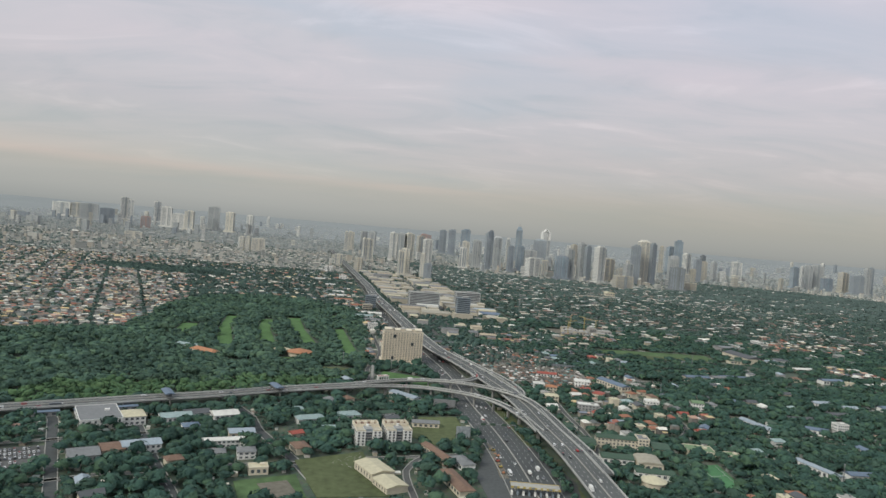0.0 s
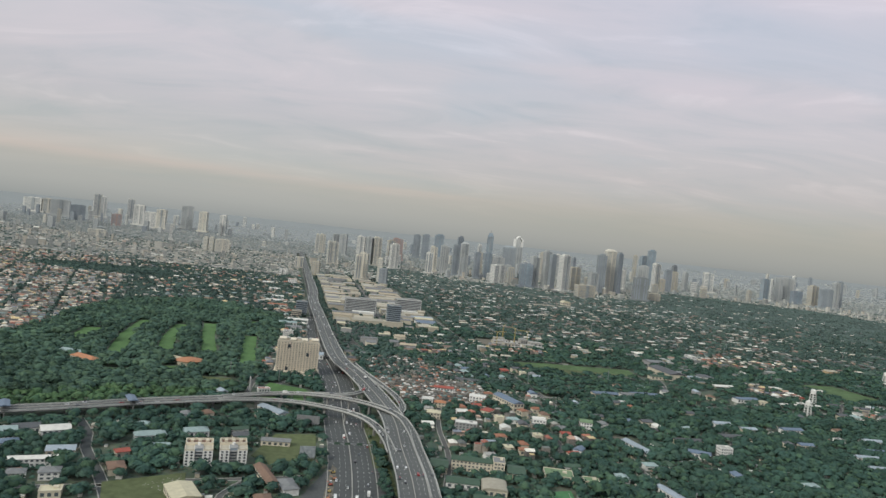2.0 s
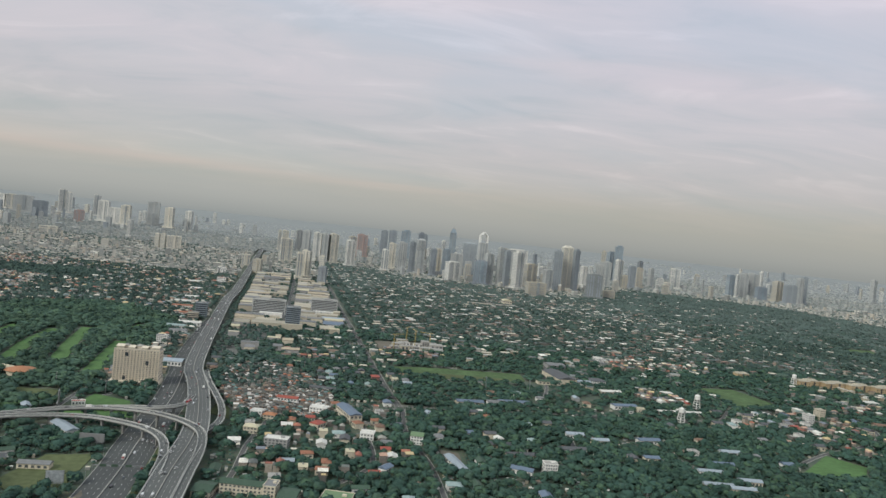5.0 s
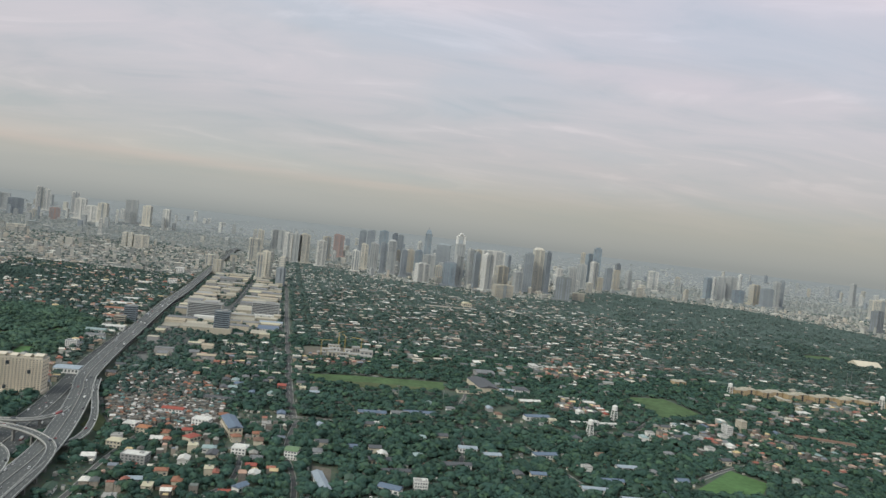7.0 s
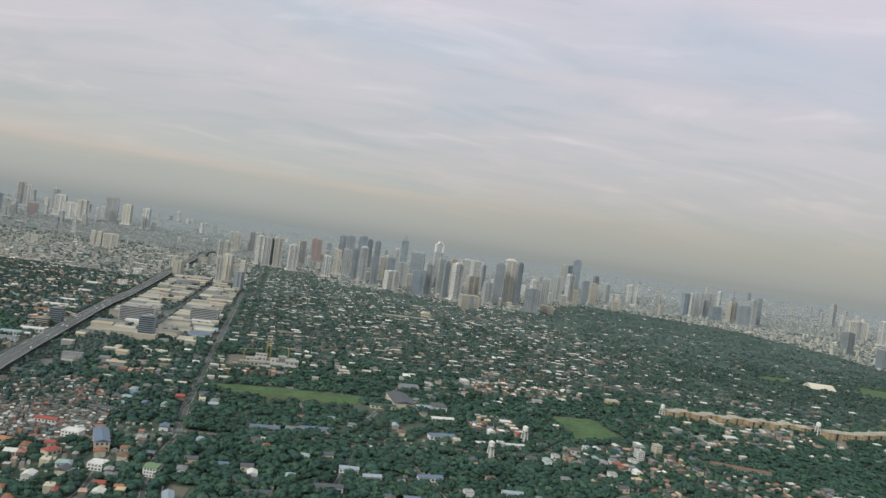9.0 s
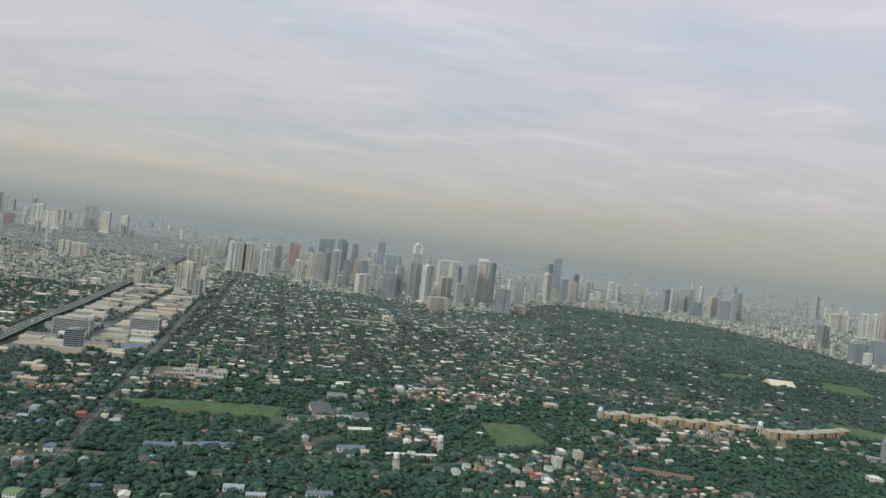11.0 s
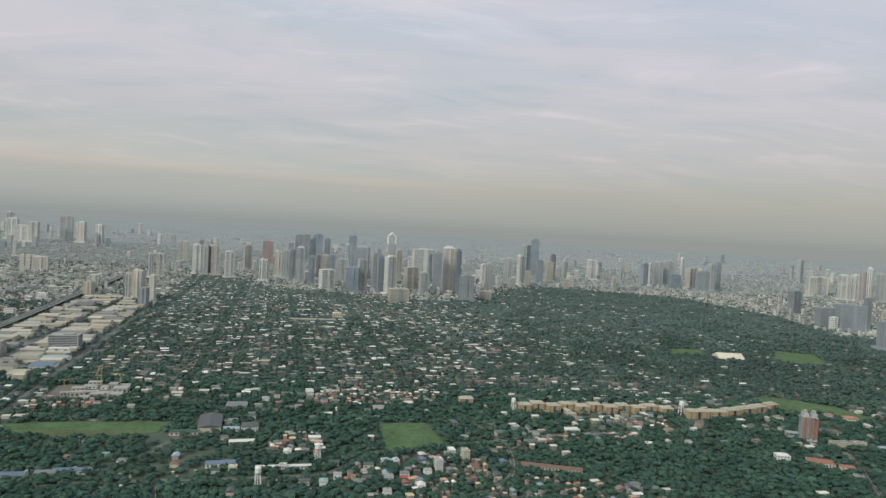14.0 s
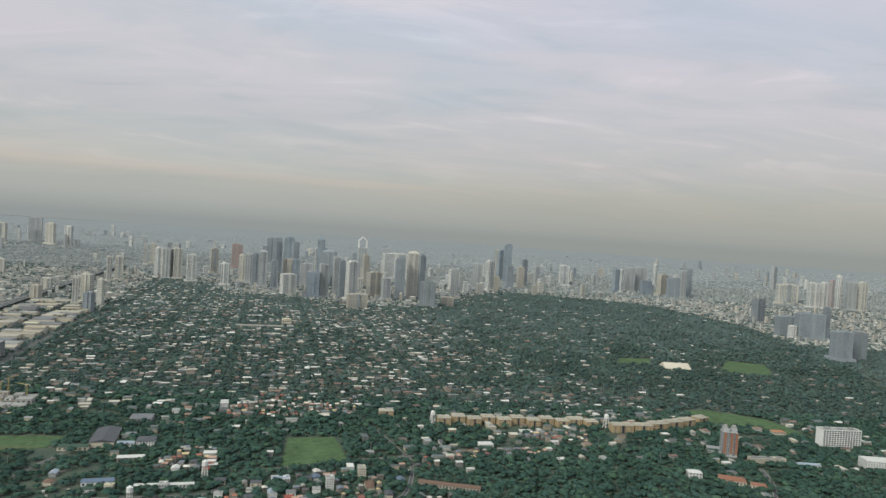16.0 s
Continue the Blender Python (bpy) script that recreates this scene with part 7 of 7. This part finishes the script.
for name, zone, m, label in (("city_trees", ok & (qy < 2650), LEAVES_F, "clumps of trees in the far city"), ("dusty_trees", ok & (qy >= 2650) & (qy < 3200), LEAVES_P, "trees in the distant city greyed further for haze")):
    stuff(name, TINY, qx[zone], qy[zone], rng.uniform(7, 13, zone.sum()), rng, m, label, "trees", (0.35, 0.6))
ox, oy = lattice(1280, 2000, 850, 1700, 8.5, 9, 12, 0.42, rng)
ok = in_sight(ox, oy) & ~inside(ox, oy, VILLAGE) & clear(ox, oy, 1) & (rng.random(len(ox)) < 0.85) & ((oy < 1500) | (rng.random(len(ox)) < 0.4))
stuff("far_village_trees", TINY, ox[ok], oy[ok], rng.uniform(8, 12, ok.sum()), rng, LEAVES_F, "trees beyond the village greyed for haze", "trees", (0.34, 0.55))
hx, hy = lattice(-36, -18, 298, 320, 0.9, 0.9, 20, 0.5, rng)
ok = inside(hx, hy, [(-38, 303), (-25, 318), (-17, 309), (-26, 297)]) & (rng.random(len(hx)) < 0.5 * soft_noise(hx, hy, 5, 3) + 0.08)
stuff("rubble", TINY, hx[ok], hy[ok], rng.uniform(0.3, 0.9, ok.sum()), rng, CONCRETE, "heaps of pale rubble on rough ground", "rubble", (0.4, 0.8))
ex, ey = lattice(30, 110, 215, 470, 2.6, 2.8, 5, 0.4, rng)
way_x = np.interp(ey, [p[1] for p in EXPRESSWAY], [p[0] for p in EXPRESSWAY])
ok = (ex > way_x + 13.2) & (ex < sky_x(ey) - 8.6) & (away(ex, ey, ramp_lines[1]) > 4) & (rng.random(len(ex)) < 0.8)
stuff("verge_trees", CHEAP, ex[ok], ey[ok], rng.uniform(2.2, 4.2, ok.sum()), rng, LEAVES, "dense green trees on the verge between the expressways", "trees", (0.7, 1.0))
bx, by = lattice(-240, 640, 225, 560, 3.4, 3.6, 35, 0.45, rng)
ok = in_sight(bx, by) & ~inside(bx, by, GOLF) & ~inside(bx, by, SHANTY) & clear(bx, by, 0.2) & (rng.random(len(bx)) < 0.55 * soft_noise(bx, by, 18, 41) + 0.08)
stuff("bushes", TINY, bx[ok], by[ok], rng.uniform(1.2, 2.8, ok.sum()), rng, LEAVES, "low bushes and banana clumps in yards", "bushes", (0.7, 1.0))
kx, ky = lattice(-240, 560, 225, 600, 5.2, 5.6, 18, 0.45, rng)
ok = in_sight(kx, ky) & ~inside(kx, ky, GOLF) & ~inside(kx, ky, SHANTY) & clear(kx, ky, 0.8) & (rng.random(len(kx)) < 0.36)
estate("sheds", kx[ok], ky[ok], rng.uniform(1.2, 2.8, ok.sum()), rng.uniform(0.9, 1.8, ok.sum()), 14, TOWN_WALLS, VILLAGE_ROOFS, "small sheds, carports and tanks in yards", 0.6)

# ---- vehicles ----
def car_proto(kind):
    name, label, lx, ly, h = {"car": ("car", "parked-looking saloon car on the road", 2.2, 0.95, 0.42), "van": ("van", "pale boxy van on the road", 2.5, 1.0, 0.75), "bus": ("bus", "long white bus on the expressway", 5.6, 1.3, 1.3), "truck": ("truck", "truck with a box body on the expressway", 4.4, 1.25, 0.6)}[kind]
    ob = thing(name, label, name, 0, 0, 0, "traffic on the roads")
    part("body", boxed(0, 0, 0.18, lx, ly, h), CAR_PAINT, ob)
    if kind == "car":
        part("cabin", box(bmesh.new(), -0.1, 0, 0.18 + h, 1.25, 0.85, 0.32, taper=0.8), PANE, ob)
        part("roof", boxed(-0.1, 0, 0.5 + h, 0.95, 0.68, 0.04), CAR_PAINT, ob)
    elif kind == "truck":
        part("cargo_box", boxed(-0.6, 0, 0.18 + h, 3.1, 1.25, 1.0), WHITE, ob)
        part("cab", boxed(1.65, 0, 0.18 + h, 0.9, 1.15, 0.6), CAR_PAINT, ob)
    else:
        part("windscreen", boxed(lx / 2, 0, 0.18 + h * 0.45, 0.06, ly * 0.86, h * 0.42), PANE, ob)
        for side in (-1, 1):
            part("side_window", boxed(0, side * ly / 2, 0.18 + h * 0.5, lx * 0.84, 0.05, h * 0.32), PANE, ob)
    return ob


CARS = {k: car_proto(k) for k in ("car", "van", "bus", "truck")}
used = set()
rng = np.random.default_rng(77)


def traffic(line, lanes, y0, y1, count, both=True):
    length = np.r_[0, np.cumsum(np.linalg.norm(np.diff(line[:, :2], axis=0), axis=1))]
    nrm = normals(line)
    inside_run = length[(line[:, 1] >= y0) & (line[:, 1] <= y1)]
    taken = []
    for n in range(count):
        s, off = rng.uniform(inside_run.min(), inside_run.max()), lanes[rng.integers(len(lanes))]
        if any(abs(s - a) < 6.5 and abs(off - b) < 1.2 for a, b in taken):
            continue
        taken.append((s, off))
        x, y, z = (np.interp(s, length, line[:, k]) for k in range(3))
        a, b = np.interp(s, length, nrm[:, 0]), np.interp(s, length, nrm[:, 1])
        k = rng.choice(["car", "van", "bus", "truck"], p=[0.66, 0.22, 0.06, 0.06])
        turn = math.degrees(math.atan2(a, -b)) + (180 if off < 0 else 0)
        m = pose(x + a * off, y + b * off, z + 0.02, 0, 0, turn)
        if k in used:
            copy_thing(CARS[k], m)
        else:
            CARS[k].matrix_world = m
            used.add(k)


traffic(sky_line, (-5.8, -3.5, -1.5, 1.5, 3.5, 5.8), 255, 1150, 80)
traffic(way_line, (-10, -7.4, -4.6, -2, 2, 4.6, 7.4, 10), 262, 900, 75)
traffic(west_line, (-4, -1.6, 1.6, 4), 270, 440, 24)
for r in ramp_lines:
    traffic(r, (-1.1, 1.1), 300, 600, 8)
for row in range(5):
    for n in range(13):
        if rng.random() < 0.82:
            u, v = -11 + 1.75 * n, -12 + 5.6 * row
            c, s = math.cos(radians(32)), math.sin(radians(32))
            copy_thing(CARS["car"], pose(-166 + c * u - s * v, 278 + s * u + c * v, 0.1, 0, 0, 122 + rng.choice([0, 180]) + rng.uniform(-3, 3)))
for s in np.arange(0, 1, 0.08):
    for sgn in (-1, 1):
        y = 262 + 420 * s
        k = int(np.argmin(np.abs(way_line[:, 1] - y)))
        p, q = way_line[k], normals(way_line)[k]
        if away(np.array([p[0] + q[0] * sgn * 12.4]), np.array([p[1] + q[1] * sgn * 12.4]), sky_line)[0] > 8.5:
            lamp_post(p[0] + q[0] * sgn * 12.4, p[1] + q[1] * sgn * 12.4, 180 if sgn > 0 else 0)


def digger(x, y, turn, paint, label):
    ob = thing("excavator", label, "construction vehicle", x, y, turn, "vehicles at the road works", z=0.22)
    part("track", boxed(0, -0.6, 0, 1.9, 0.4, 0.4), RUBBER, ob)
    part("track", boxed(0, 0.6, 0, 1.9, 0.4, 0.4), RUBBER, ob)
    part("body", boxed(-0.2, 0, 0.4, 1.5, 1.2, 0.6), paint, ob)
    part("cab", boxed(0.2, 0.3, 1.0, 0.7, 0.55, 0.6), PANE, ob)
    part("boom", boxed(1.3, 0, 1.1, 2.0, 0.22, 0.25), paint, ob)


for n, (x, y) in enumerate([(43, 306), (42.4, 314), (41.8, 322), (42.6, 330), (41, 338)]):
    digger(x, y, 80 + 30 * n, (ROOF_ORANGE, YELLOW, ROOF_RED)[n % 3], "orange yellow excavator in the dug median")


def gantry(line_at, y, label):
    k = int(np.argmin(np.abs(way_line[:, 1] - y)))
    p, q = way_line[k], normals(way_line)[k]
    ob = thing("sign_gantry", label, "road sign", p[0], p[1], math.degrees(math.atan2(q[1], q[0])), "gantries over the expressway")
    for u in (-11.9, 11.9):
        part("post", boxed(u, 0, 0, 0.3, 0.3, 4), STEEL, ob)
    part("beam", boxed(0, 0, 3.6, 24, 0.3, 0.4), STEEL, ob)
    for u in (-7, -1.5, 5):
        part("sign_panel", boxed(u, -0.25, 3.2, 3, 0.12, 1.3), ROOF_DGREEN, ob)


gantry(way_line, 372, "green sign gantry over the expressway")
